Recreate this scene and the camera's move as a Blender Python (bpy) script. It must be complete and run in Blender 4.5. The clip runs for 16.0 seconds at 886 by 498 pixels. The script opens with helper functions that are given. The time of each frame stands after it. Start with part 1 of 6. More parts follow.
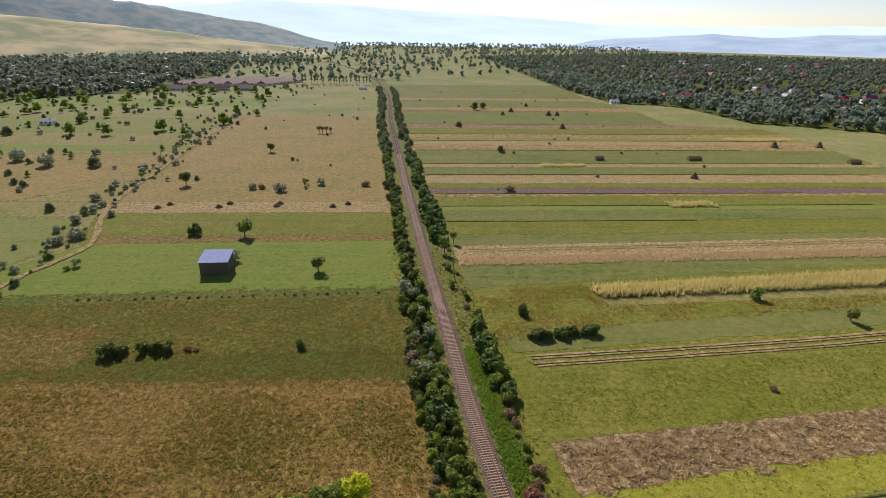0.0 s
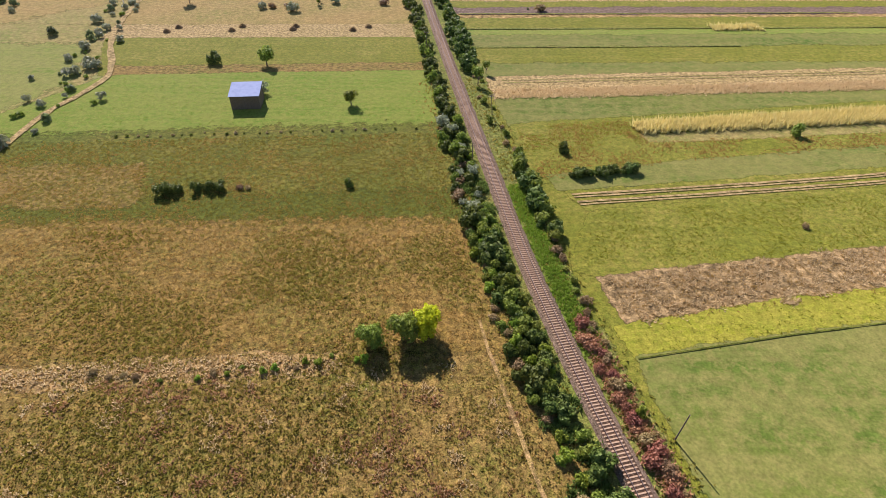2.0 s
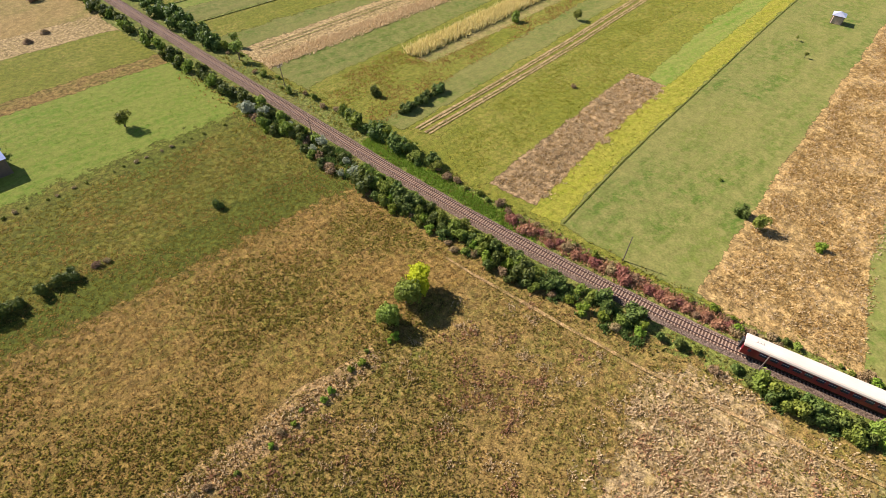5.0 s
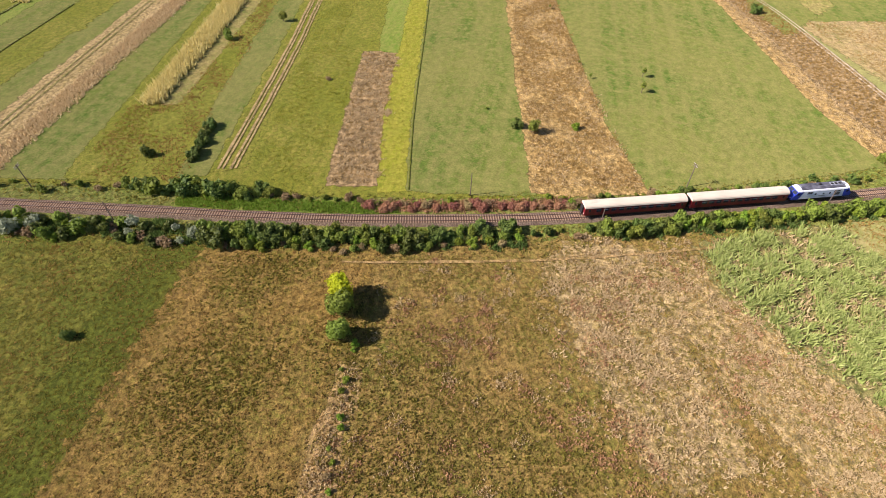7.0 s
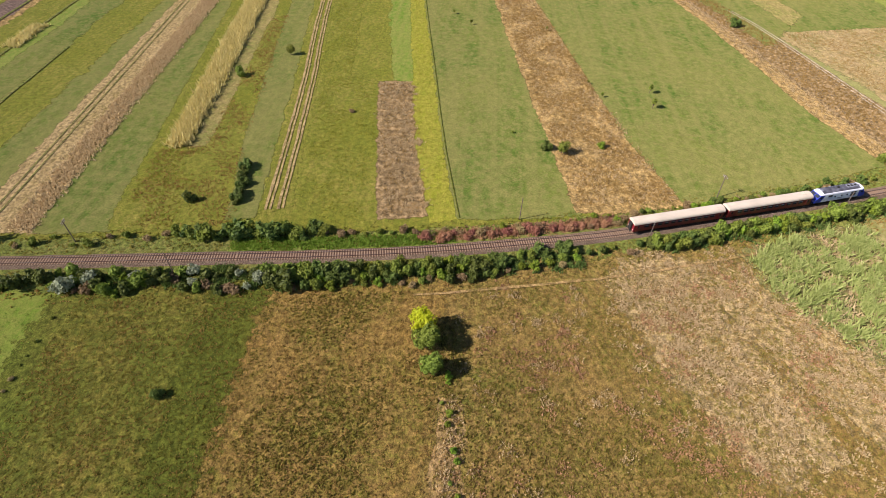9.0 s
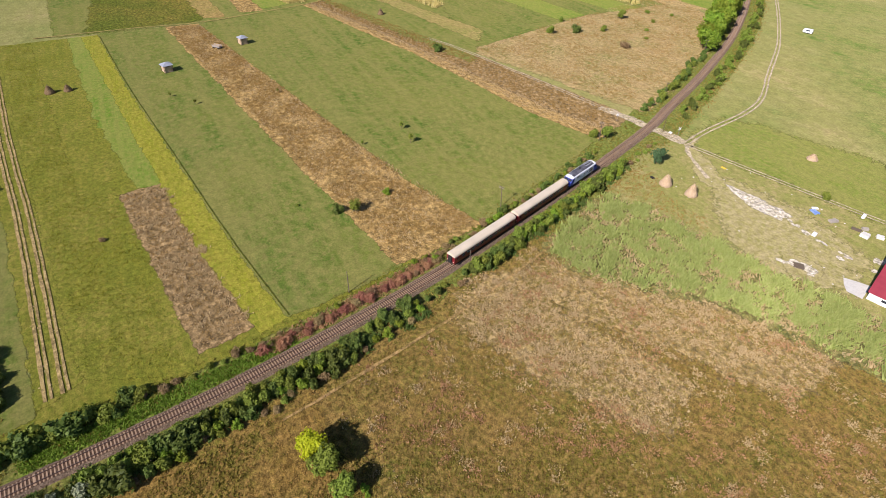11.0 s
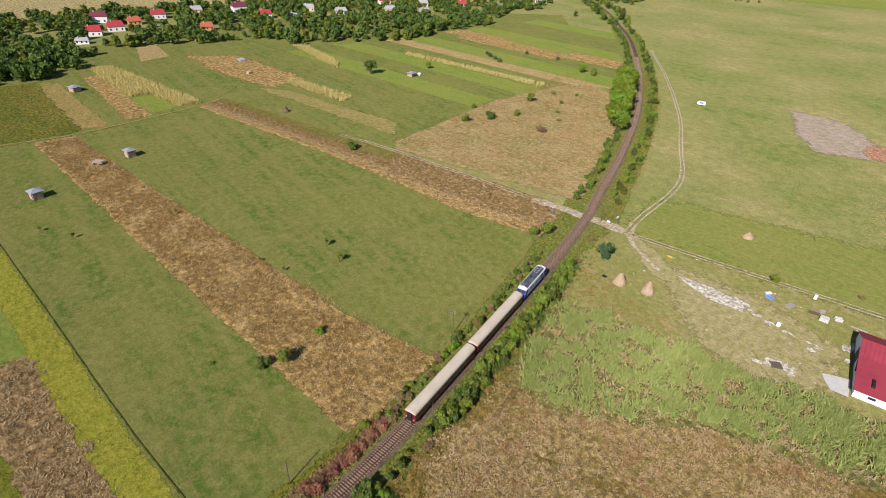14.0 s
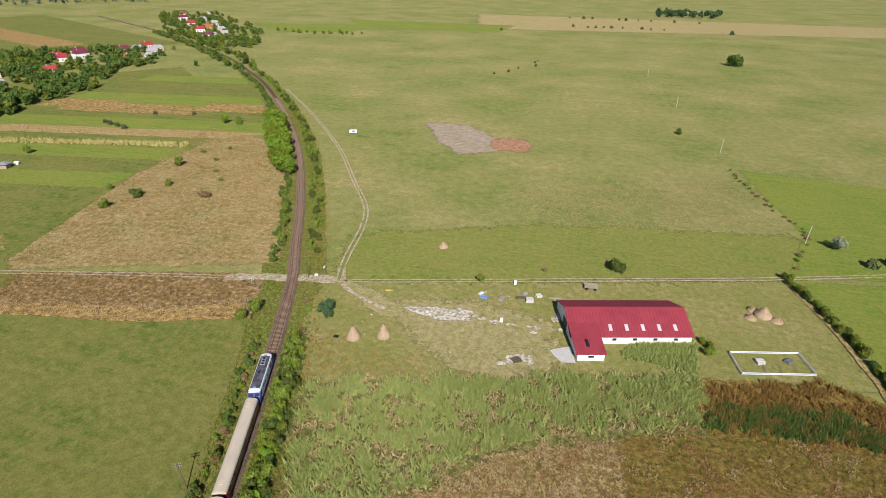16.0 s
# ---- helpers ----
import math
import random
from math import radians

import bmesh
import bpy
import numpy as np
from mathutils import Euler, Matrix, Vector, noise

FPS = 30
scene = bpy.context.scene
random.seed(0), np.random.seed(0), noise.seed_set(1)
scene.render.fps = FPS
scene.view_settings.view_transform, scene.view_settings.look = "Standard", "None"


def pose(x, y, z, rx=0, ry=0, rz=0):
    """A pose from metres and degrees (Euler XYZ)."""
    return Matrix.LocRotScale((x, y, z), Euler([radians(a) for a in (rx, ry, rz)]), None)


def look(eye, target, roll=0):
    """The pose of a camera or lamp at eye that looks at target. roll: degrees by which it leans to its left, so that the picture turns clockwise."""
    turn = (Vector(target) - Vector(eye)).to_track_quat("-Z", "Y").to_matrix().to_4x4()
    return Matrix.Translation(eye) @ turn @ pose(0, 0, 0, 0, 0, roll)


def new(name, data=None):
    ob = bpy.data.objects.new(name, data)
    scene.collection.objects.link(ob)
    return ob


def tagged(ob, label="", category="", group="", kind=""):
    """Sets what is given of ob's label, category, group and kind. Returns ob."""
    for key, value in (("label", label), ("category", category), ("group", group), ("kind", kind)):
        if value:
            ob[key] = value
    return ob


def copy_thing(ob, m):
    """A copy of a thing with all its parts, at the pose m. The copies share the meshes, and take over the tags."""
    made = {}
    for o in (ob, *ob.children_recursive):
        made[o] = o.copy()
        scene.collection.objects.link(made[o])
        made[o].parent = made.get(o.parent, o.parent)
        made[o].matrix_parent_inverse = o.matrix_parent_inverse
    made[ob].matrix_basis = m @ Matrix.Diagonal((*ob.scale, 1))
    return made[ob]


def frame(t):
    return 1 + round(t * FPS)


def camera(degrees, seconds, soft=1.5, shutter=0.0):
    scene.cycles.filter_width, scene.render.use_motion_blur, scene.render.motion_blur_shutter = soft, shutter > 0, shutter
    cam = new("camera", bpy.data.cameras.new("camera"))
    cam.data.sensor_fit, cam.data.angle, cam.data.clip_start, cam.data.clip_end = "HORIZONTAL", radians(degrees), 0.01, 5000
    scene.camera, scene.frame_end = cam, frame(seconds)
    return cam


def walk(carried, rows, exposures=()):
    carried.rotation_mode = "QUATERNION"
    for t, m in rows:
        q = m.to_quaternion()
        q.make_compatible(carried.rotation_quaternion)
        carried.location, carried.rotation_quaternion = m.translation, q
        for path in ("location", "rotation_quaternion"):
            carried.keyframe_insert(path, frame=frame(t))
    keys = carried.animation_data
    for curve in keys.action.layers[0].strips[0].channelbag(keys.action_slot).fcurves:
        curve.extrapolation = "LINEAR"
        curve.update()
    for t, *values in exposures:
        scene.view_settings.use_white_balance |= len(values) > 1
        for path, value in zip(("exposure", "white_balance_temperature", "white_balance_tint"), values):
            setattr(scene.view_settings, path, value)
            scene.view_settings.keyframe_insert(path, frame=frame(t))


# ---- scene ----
cam = camera(78.0, 16.0, soft=0.85)
EXPOSURES = [(0.0, 0.7, 6250, 21), (1.5, 1.22, 6300, 24), (3.0, 1.43, 6350, 24), (7.0, 1.09, 6350, 24), (11.0, 0.65, 6200, 21), (13.5, 0.41, 6150, 19), (16.0, 0.26, 6150, 15)]
PATH = [
    (0, (0.165, -0.012, 72.567), (0.195, 1.84, 71.815), 0.8),
    (0.5, (-0.391, 0.07, 73.473), (-0.364, 1.872, 72.606), 0.8),
    (1, (-2.188, 0.167, 74.559), (-2.171, 1.887, 73.539), 0.9),
    (1.5, (-5.659, 0.337, 75.709), (-5.645, 1.961, 74.543), 1.0),
    (2, (-10.964, 0.349, 76.919), (-10.931, 1.869, 75.62), 1.0),
    (2.5, (-17.727, 0.415, 78.257), (-17.625, 1.843, 76.86), 1.1),
    (3, (-25.334, 0.869, 79.637), (-24.93, 2.2, 78.2), 1.3),
    (3.2, (-28.452, 1.486, 79.944), (-27.918, 2.768, 78.505), 1.2),
    (5.3, (-61.032, 14.599, 85.208), (-60.014, 15.548, 83.772), 2.5),
    (5.5, (-63.926, 16.441, 85.462), (-62.841, 17.318, 84.029), 2.4),
    (6, (-70.559, 22.16, 86.517), (-69.297, 22.765, 85.088), 2.5),
    (6.5, (-76.096, 28.581, 87.63), (-74.747, 28.966, 86.205), 2.5),
    (7, (-80.399, 35.464, 88.678), (-79.009, 35.671, 87.255), 2.4),
    (7.5, (-83.339, 42.411, 89.64), (-81.94, 42.583, 88.222), 2.4),
    (8, (-84.913, 49.411, 90.515), (-83.495, 49.522, 89.109), 2.4),
    (8.2, (-84.838, 51.792, 90.743), (-83.413, 51.892, 89.344), 2.3),
    (10.3, (-76.066, 69.986, 96.004), (-74.594, 69.685, 94.684), 2.8),
    (10.5, (-74.776, 71.243, 96.258), (-73.329, 70.796, 94.953), 2.8),
    (11, (-70.754, 73.419, 97.295), (-69.415, 72.66, 96.018), 2.6),
    (11.5, (-66.222, 74.43, 98.235), (-64.97, 73.5, 96.984), 2.4),
    (12, (-61.459, 74.187, 98.934), (-60.222, 73.2, 97.71), 2.5),
    (12.5, (-56.65, 72.971, 99.46), (-55.409, 71.949, 98.271), 2.5),
    (13, (-51.769, 71.026, 99.828), (-50.512, 69.979, 98.678), 2.5),
    (13.5, (-47.004, 68.548, 99.873), (-45.729, 67.484, 98.759), 2.6),
    (14, (-42.466, 65.608, 99.507), (-41.176, 64.526, 98.427), 2.6),
    (14.5, (-38.518, 62.288, 98.845), (-37.318, 61.076, 97.8), 2.3),
    (15, (-34.731, 58.987, 98.25), (-33.876, 57.485, 97.244), 1.6),
    (15.5, (-30.745, 55.292, 97.776), (-30.227, 53.622, 96.806), 1.3),
    (16, (-27.038, 50.934, 97.417), (-26.604, 49.219, 96.483), 1.3),
]
walk(cam, [(t, look(eye, target, roll)) for t, eye, target, roll in PATH], EXPOSURES)

# ---- world and sun ----
SUN_EL, SUN_AZ = 37.0, -21.0          # degrees; azimuth from +y towards +x
world = bpy.data.worlds.new("sky")
scene.world = world
world.use_nodes = True
wn = world.node_tree.nodes
sky = wn.new("ShaderNodeTexSky")
sky.sky_type, sky.sun_disc = "NISHITA", False
sky.sun_elevation, sky.sun_rotation = radians(SUN_EL), radians(SUN_AZ)
sky.air_density, sky.dust_density, sky.ozone_density = 0.8, 0.2, 1.0
wn["Background"].inputs["Strength"].default_value = 0.07
world.node_tree.links.new(sky.outputs[0], wn["Background"].inputs["Color"])
sun = new("sun", bpy.data.lights.new("sun", "SUN"))
sun.data.energy, sun.data.angle, sun.data.color = 5.0, radians(0.6), (1.0, 0.94, 0.85)
sun.matrix_basis = look((-300 * math.sin(radians(-SUN_AZ)), 300 * math.cos(radians(SUN_AZ)), 400 * math.tan(radians(SUN_EL)) * 0.75), (0, 0, 0))

RNG = np.random.default_rng(7)

# ---- materials ----
def nodes_of(name):
    m = bpy.data.materials.new(name)
    m.use_nodes = True
    return m, m.node_tree.nodes, m.node_tree.links


def noise_node(n, l, vector, scale, detail=4.0, rough=0.6):
    t = n.new("ShaderNodeTexNoise")
    t.inputs["Scale"].default_value, t.inputs["Detail"].default_value, t.inputs["Roughness"].default_value = scale, detail, rough
    l.new(vector, t.inputs["Vector"])
    return t


def ramp_node(n, l, fac, low, high):
    r = n.new("ShaderNodeMapRange")
    r.inputs["From Min"].default_value, r.inputs["From Max"].default_value = low, high
    l.new(fac, r.inputs["Value"])
    return r.outputs["Result"]


def mix_node(n, l, fac, a, b):
    m = n.new("ShaderNodeMix")
    m.data_type = "RGBA"
    for sock, v in ((m.inputs[0], fac), (m.inputs[6], a), (m.inputs[7], b)):
        if isinstance(v, bpy.types.NodeSocket):
            l.new(v, sock)
        elif isinstance(v, (int, float)):
            sock.default_value = v
        else:
            sock.default_value = (*v, 1)
    return m.outputs[2]


def land(name, a, b, c, big=0.03, small=0.9, bump=0.5, lines=None, line_scale=0.5, line_mix=0.6, rough=0.95, grain=(0.5, 1.42)):
    """Ground cover: a and b in large patches, c in small flecks, mown lines along an angle in degrees."""
    a, b, c = ((u, v, w + 0.004) for u, v, w in (a, b, c))
    m, n, l = nodes_of(name)
    p = n["Principled BSDF"]
    pos = n.new("ShaderNodeNewGeometry").outputs["Position"]
    patch = noise_node(n, l, pos, big, 5.0, 0.62)
    fleck = noise_node(n, l, pos, small, 6.0, 0.75)
    fine = noise_node(n, l, pos, small * 5, 3.0, 0.7)
    blotch = noise_node(n, l, pos, big * 4.5, 4.0, 0.6)
    col = mix_node(n, l, ramp_node(n, l, patch.outputs["Fac"], 0.38, 0.62), a, b)
    half = n.new("ShaderNodeMath")
    half.operation = "MULTIPLY"
    half.inputs[1].default_value = 0.7
    l.new(ramp_node(n, l, blotch.outputs["Fac"], 0.45, 0.66), half.inputs[0])
    col = mix_node(n, l, half.outputs[0], col, c)
    col = mix_node(n, l, ramp_node(n, l, fleck.outputs["Fac"], 0.44, 0.62), col, c)
    if lines is not None:
        mp = n.new("ShaderNodeMapping")
        mp.inputs["Rotation"].default_value = (0, 0, radians(-lines))
        mp.inputs["Scale"].default_value = (0.03, 1, 0.0)
        l.new(pos, mp.inputs["Vector"])
        st = noise_node(n, l, mp.outputs["Vector"], line_scale, 3.0, 0.6)
        f = n.new("ShaderNodeMath")
        f.operation = "MULTIPLY"
        f.inputs[1].default_value = line_mix
        l.new(ramp_node(n, l, st.outputs["Fac"], 0.42, 0.62), f.inputs[0])
        col = mix_node(n, l, f.outputs[0], col, c)
    dark = n.new("ShaderNodeHueSaturation")
    l.new(col, dark.inputs["Color"])
    gv = n.new("ShaderNodeMapRange")
    for key, v in (("From Min", 0.33), ("From Max", 0.67), ("To Min", grain[0]), ("To Max", grain[1])):
        gv.inputs[key].default_value = v
    l.new(fine.outputs["Fac"], gv.inputs["Value"])
    tuft = noise_node(n, l, pos, small * 1.1, 4.0, 0.65)
    tv, both = n.new("ShaderNodeMapRange"), n.new("ShaderNodeMath")
    wild = 0.85 if grain[0] < 0.58 else 0.5          # rough growth stands in tufts, mown grass hardly
    for key, v in (("From Min", 0.38), ("From Max", 0.62), ("To Min", 1 - wild * (1 - grain[0])), ("To Max", 1 + wild * (grain[1] - 1))):
        tv.inputs[key].default_value = v
    l.new(tuft.outputs["Fac"], tv.inputs["Value"])
    both.operation = "MULTIPLY"
    l.new(gv.outputs["Result"], both.inputs[0])
    l.new(tv.outputs["Result"], both.inputs[1])
    l.new(both.outputs[0], dark.inputs["Value"])
    l.new(dark.outputs["Color"], p.inputs["Base Color"])
    p.inputs["Roughness"].default_value = rough
    p.inputs["Diffuse Roughness"].default_value = 0.42
    p.inputs["Specular IOR Level"].default_value = 0.06
    bp = n.new("ShaderNodeBump")
    bp.inputs["Strength"].default_value, bp.inputs["Distance"].default_value = bump, 0.5
    l.new(fleck.outputs["Fac"], bp.inputs["Height"])
    l.new(bp.outputs["Normal"], p.inputs["Normal"])
    # growth thins out over the frayed edge of a field
    at = n.new("ShaderNodeAttribute")
    at.attribute_name = "fray"
    thin = noise_node(n, l, pos, 0.45, 5.0, 0.7)
    ma = n.new("ShaderNodeMapRange")
    for key, v in (("From Min", 0.3), ("From Max", 0.7), ("To Min", 0.2), ("To Max", 1.0)):
        ma.inputs[key].default_value = v
    l.new(thin.outputs["Fac"], ma.inputs["Value"])
    su, mu = n.new("ShaderNodeMath"), n.new("ShaderNodeMath")
    su.operation, mu.operation, mu.use_clamp = "SUBTRACT", "MULTIPLY", True
    l.new(ma.outputs["Result"], su.inputs[0])
    l.new(at.outputs["Fac"], su.inputs[1])
    l.new(su.outputs[0], mu.inputs[0])
    mu.inputs[1].default_value = 5.0
    l.new(mu.outputs[0], p.inputs["Alpha"])
    return m


def leafy(name, a, b, through_light=0.3, vary=True):
    """Leaves: colours vary leaf by leaf and plant by plant; light shines through."""
    m, n, l = nodes_of(name)
    p = n["Principled BSDF"]
    geo, info = n.new("ShaderNodeNewGeometry"), n.new("ShaderNodeObjectInfo")
    col = mix_node(n, l, geo.outputs["Random Per Island"], a, b)
    hs = n.new("ShaderNodeHueSaturation")
    l.new(col, hs.inputs["Color"])
    vr = n.new("ShaderNodeMapRange")
    vr.inputs["To Min"].default_value, vr.inputs["To Max"].default_value = 0.85, 1.25
    if vary:
        l.new(info.outputs["Random"], vr.inputs["Value"])
        l.new(vr.outputs["Result"], hs.inputs["Value"])
    mr = n.new("ShaderNodeMapRange")
    mr.inputs["To Min"].default_value, mr.inputs["To Max"].default_value = 0.475, 0.515
    if vary:
        l.new(info.outputs["Random"], mr.inputs["Value"])
        l.new(mr.outputs["Result"], hs.inputs["Hue"])
    l.new(hs.outputs["Color"], p.inputs["Base Color"])
    p.inputs["Roughness"].default_value = 0.6
    p.inputs["Diffuse Roughness"].default_value = 0.42
    p.inputs["Specular IOR Level"].default_value = 0.15
    tr, mx = n.new("ShaderNodeBsdfTranslucent"), n.new("ShaderNodeMixShader")
    l.new(hs.outputs["Color"], tr.inputs["Color"])
    mx.inputs[0].default_value = 0.8 * through_light
    l.new(p.outputs[0], mx.inputs[1])
    l.new(tr.outputs[0], mx.inputs[2])
    l.new(mx.outputs[0], n["Material Output"].inputs["Surface"])
    return m


def solid(name, colour, other=None, scale=1.5, rough=0.6, metal=0.0, bump=0.1, stretch=(1, 1, 1)):
    """Paint, metal, wood or stone with stains and fine grain."""
    m, n, l = nodes_of(name)
    p = n["Principled BSDF"]
    mp = n.new("ShaderNodeMapping")
    mp.inputs["Scale"].default_value = stretch
    l.new(n.new("ShaderNodeTexCoord").outputs["Object"], mp.inputs["Vector"])
    t = noise_node(n, l, mp.outputs["Vector"], scale, 6.0, 0.65)
    other = other or tuple(0.7 * v for v in colour)
    l.new(mix_node(n, l, ramp_node(n, l, t.outputs["Fac"], 0.42, 0.72), colour, other), p.inputs["Base Color"])
    p.inputs["Roughness"].default_value, p.inputs["Metallic"].default_value = rough, metal
    p.inputs["Specular IOR Level"].default_value = 0.5 if rough < 0.5 else 0.15
    bp = n.new("ShaderNodeBump")
    bp.inputs["Strength"].default_value, bp.inputs["Distance"].default_value = bump, 0.05
    l.new(t.outputs["Fac"], bp.inputs["Height"])
    l.new(bp.outputs["Normal"], p.inputs["Normal"])
    return m


PASTURE = land("pasture", (0.102, 0.152, 0.024), (0.285, 0.238, 0.096), (0.20, 0.196, 0.057), 0.014, 0.22, 0.4, 12, 0.12, 0.6, 0.95, (0.75, 1.22))
DRY_OLIVE = land("dry_olive_meadow", (0.215, 0.18, 0.05), (0.15, 0.165, 0.032), (0.255, 0.20, 0.068), 0.03, 0.5, 0.6, grain=(0.6, 1.35))
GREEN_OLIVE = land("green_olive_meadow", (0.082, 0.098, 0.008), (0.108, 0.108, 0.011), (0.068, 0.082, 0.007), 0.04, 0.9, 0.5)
PASTURE_DRY = land("dry_pasture", (0.31, 0.25, 0.105), (0.23, 0.215, 0.065), (0.33, 0.26, 0.115), 0.04, 0.4, 0.4, 12, 0.2)
MOWN = land("mown_grass", (0.060, 0.106, 0.010), (0.118, 0.136, 0.022), (0.165, 0.158, 0.040), 0.024, 0.4, 0.25, 8, 0.22, 0.65, 0.95, (0.8, 1.2))
MOWN_W = land("mown_grass_bright", (0.09, 0.158, 0.010), (0.13, 0.175, 0.018), (0.17, 0.185, 0.03), 0.03, 0.6, 0.25, 4, 0.4, grain=(0.8, 1.22))
OLIVE = land("olive_meadow", (0.094, 0.114, 0.011), (0.18, 0.14, 0.024), (0.082, 0.096, 0.009), 0.03, 0.7, 0.6)
OLIVE_E = land("yellow_olive_meadow", (0.165, 0.158, 0.016), (0.215, 0.185, 0.034), (0.12, 0.135, 0.012), 0.04, 0.7, 0.5, 8, 0.4, 0.5, grain=(0.6, 1.35))
WEEDS_MIX = land("mixed_weeds", (0.19, 0.128, 0.031), (0.116, 0.117, 0.016), (0.22, 0.144, 0.04), 0.045, 0.7, 0.9)
WEEDS_PALE = land("pale_weeds", (0.26, 0.186, 0.07), (0.18, 0.14, 0.036), (0.33, 0.24, 0.11), 0.09, 0.6, 0.9)
WEEDS = land("brown_weeds", (0.195, 0.120, 0.026), (0.118, 0.118, 0.014), (0.225, 0.142, 0.037), 0.045, 0.7, 0.9)
WEEDS_TAN = land("tan_weeds", (0.245, 0.165, 0.054), (0.18, 0.14, 0.029), (0.33, 0.215, 0.09), 0.035, 0.9, 0.9)
DRY = land("dry_grass", (0.26, 0.168, 0.054), (0.165, 0.107, 0.030), (0.34, 0.235, 0.085), 0.09, 0.45, 0.9)
DEAD = land("dead_weeds", (0.205, 0.135, 0.051), (0.105, 0.073, 0.026), (0.30, 0.21, 0.096), 0.16, 0.6, 1.0)
STRAW = land("straw_stubble", (0.265, 0.19, 0.07), (0.20, 0.155, 0.043), (0.35, 0.255, 0.11), 0.06, 0.9, 0.7, 4, 0.8, 0.5)
YELLOW = land("yellow_crop", (0.19, 0.198, 0.012), (0.142, 0.168, 0.012), (0.235, 0.215, 0.026), 0.06, 0.7, 0.5, 8, 0.5, grain=(0.7, 1.3))
LUSH = land("lush_grass", (0.09, 0.16, 0.012), (0.135, 0.18, 0.022), (0.18, 0.19, 0.037), 0.025, 0.6, 0.3, 8, 0.5, grain=(0.8, 1.22))
PLOUGH = land("ploughed_soil", (0.17, 0.115, 0.085), (0.21, 0.15, 0.10), (0.13, 0.09, 0.06), 0.08, 0.9, 0.8, 4, 0.8)
SAND = land("pinkish_sand", (0.285, 0.225, 0.165), (0.21, 0.188, 0.085), (0.31, 0.248, 0.185), 0.06, 0.3, 0.3, grain=(0.75, 1.22))
RED_SOIL = land("red_soil", (0.30, 0.15, 0.08), (0.25, 0.13, 0.07), (0.36, 0.21, 0.12), 0.2, 0.8, 0.4)
DIRT = land("dirt_road", (0.33, 0.275, 0.18), (0.24, 0.205, 0.105), (0.39, 0.33, 0.23), 0.15, 1.2, 0.4)
GRAVEL = land("pale_gravel", (0.42, 0.385, 0.30), (0.25, 0.22, 0.095), (0.50, 0.455, 0.38), 0.28, 0.8, 0.6)
YARD = land("worn_yard_grass", (0.20, 0.19, 0.055), (0.27, 0.22, 0.09), (0.165, 0.175, 0.04), 0.06, 0.5, 0.4, grain=(0.75, 1.25))
RUSTY = land("rusty_meadow", (0.245, 0.168, 0.052), (0.165, 0.155, 0.032), (0.28, 0.20, 0.066), 0.03, 0.5, 0.6, grain=(0.6, 1.35))
MEADOW = land("fading_meadow", (0.115, 0.162, 0.018), (0.165, 0.178, 0.034), (0.185, 0.183, 0.045), 0.03, 0.5, 0.3, 14, 0.3, grain=(0.75, 1.25))
BARE = land("bare_dusty_earth", (0.235, 0.205, 0.075), (0.20, 0.188, 0.052), (0.30, 0.255, 0.125), 0.12, 0.5, 0.4, grain=(0.75, 1.25))
TAN_FALLOW = land("tan_fallow", (0.265, 0.19, 0.075), (0.155, 0.145, 0.036), (0.31, 0.23, 0.10), 0.06, 0.4, 0.8, grain=(0.6, 1.35))
# ground colour darkened to give the missing shade between reed clumps
REEDBED = land("reed_bed", (0.105, 0.125, 0.03), (0.165, 0.155, 0.04), (0.215, 0.18, 0.065), 0.10, 0.6, 0.9)
BALLAST = land("ballast_stone", (0.19, 0.132, 0.083), (0.135, 0.092, 0.058), (0.24, 0.178, 0.122), 0.2, 3.0, 0.8)
BALLAST_BROWN = land("oiled_ballast", (0.10, 0.06, 0.034), (0.078, 0.046, 0.026), (0.135, 0.086, 0.052), 0.2, 3.0, 0.8)
BANK = land("bank_grass", (0.15, 0.17, 0.03), (0.21, 0.18, 0.05), (0.11, 0.14, 0.02), 0.07, 1.0, 0.9)

LEAF_DARK = leafy("leaf_dark_green", (0.052, 0.086, 0.016), (0.14, 0.185, 0.035), 0.35)
LEAF_MID = leafy("leaf_green", (0.108, 0.150, 0.019), (0.228, 0.282, 0.042), 0.4)
LEAF_BRIGHT = leafy("leaf_bright_green", (0.12, 0.20, 0.016), (0.25, 0.33, 0.035), 0.45)
LEAF_YELLOW = leafy("leaf_lime", (0.36, 0.46, 0.01), (0.52, 0.60, 0.03), 0.5)
LEAF_RED = leafy("leaf_russet", (0.28, 0.125, 0.065), (0.38, 0.21, 0.115), 0.4)
LEAF_SILVER = leafy("leaf_silver_green", (0.20, 0.23, 0.12), (0.32, 0.35, 0.22))
LEAF_PINE = leafy("leaf_blue_green", (0.045, 0.105, 0.04), (0.09, 0.17, 0.07), 0.35)
# far leaves: the pale grey-blue of distance haze is mixed into the green
LEAF_FAR_HAZE = leafy("leaf_far_green", (0.12, 0.155, 0.10), (0.20, 0.235, 0.15), 0.45)
LEAF_BROWN = leafy("leaf_withered", (0.18, 0.13, 0.05), (0.32, 0.23, 0.11), 0.4)
BLADE_TAN = leafy("blade_straw", (0.44, 0.32, 0.15), (0.60, 0.47, 0.26), 0.55, False)
BLADE_BROWN = leafy("blade_brown", (0.27, 0.164, 0.041), (0.39, 0.254, 0.078), 0.5, False)
BLADE_OLIVE = leafy("blade_olive", (0.168, 0.15, 0.021), (0.255, 0.215, 0.042), 0.5, False)
BLADE_YELLOW = leafy("blade_yellow", (0.20, 0.21, 0.015), (0.29, 0.275, 0.03), 0.4, False)
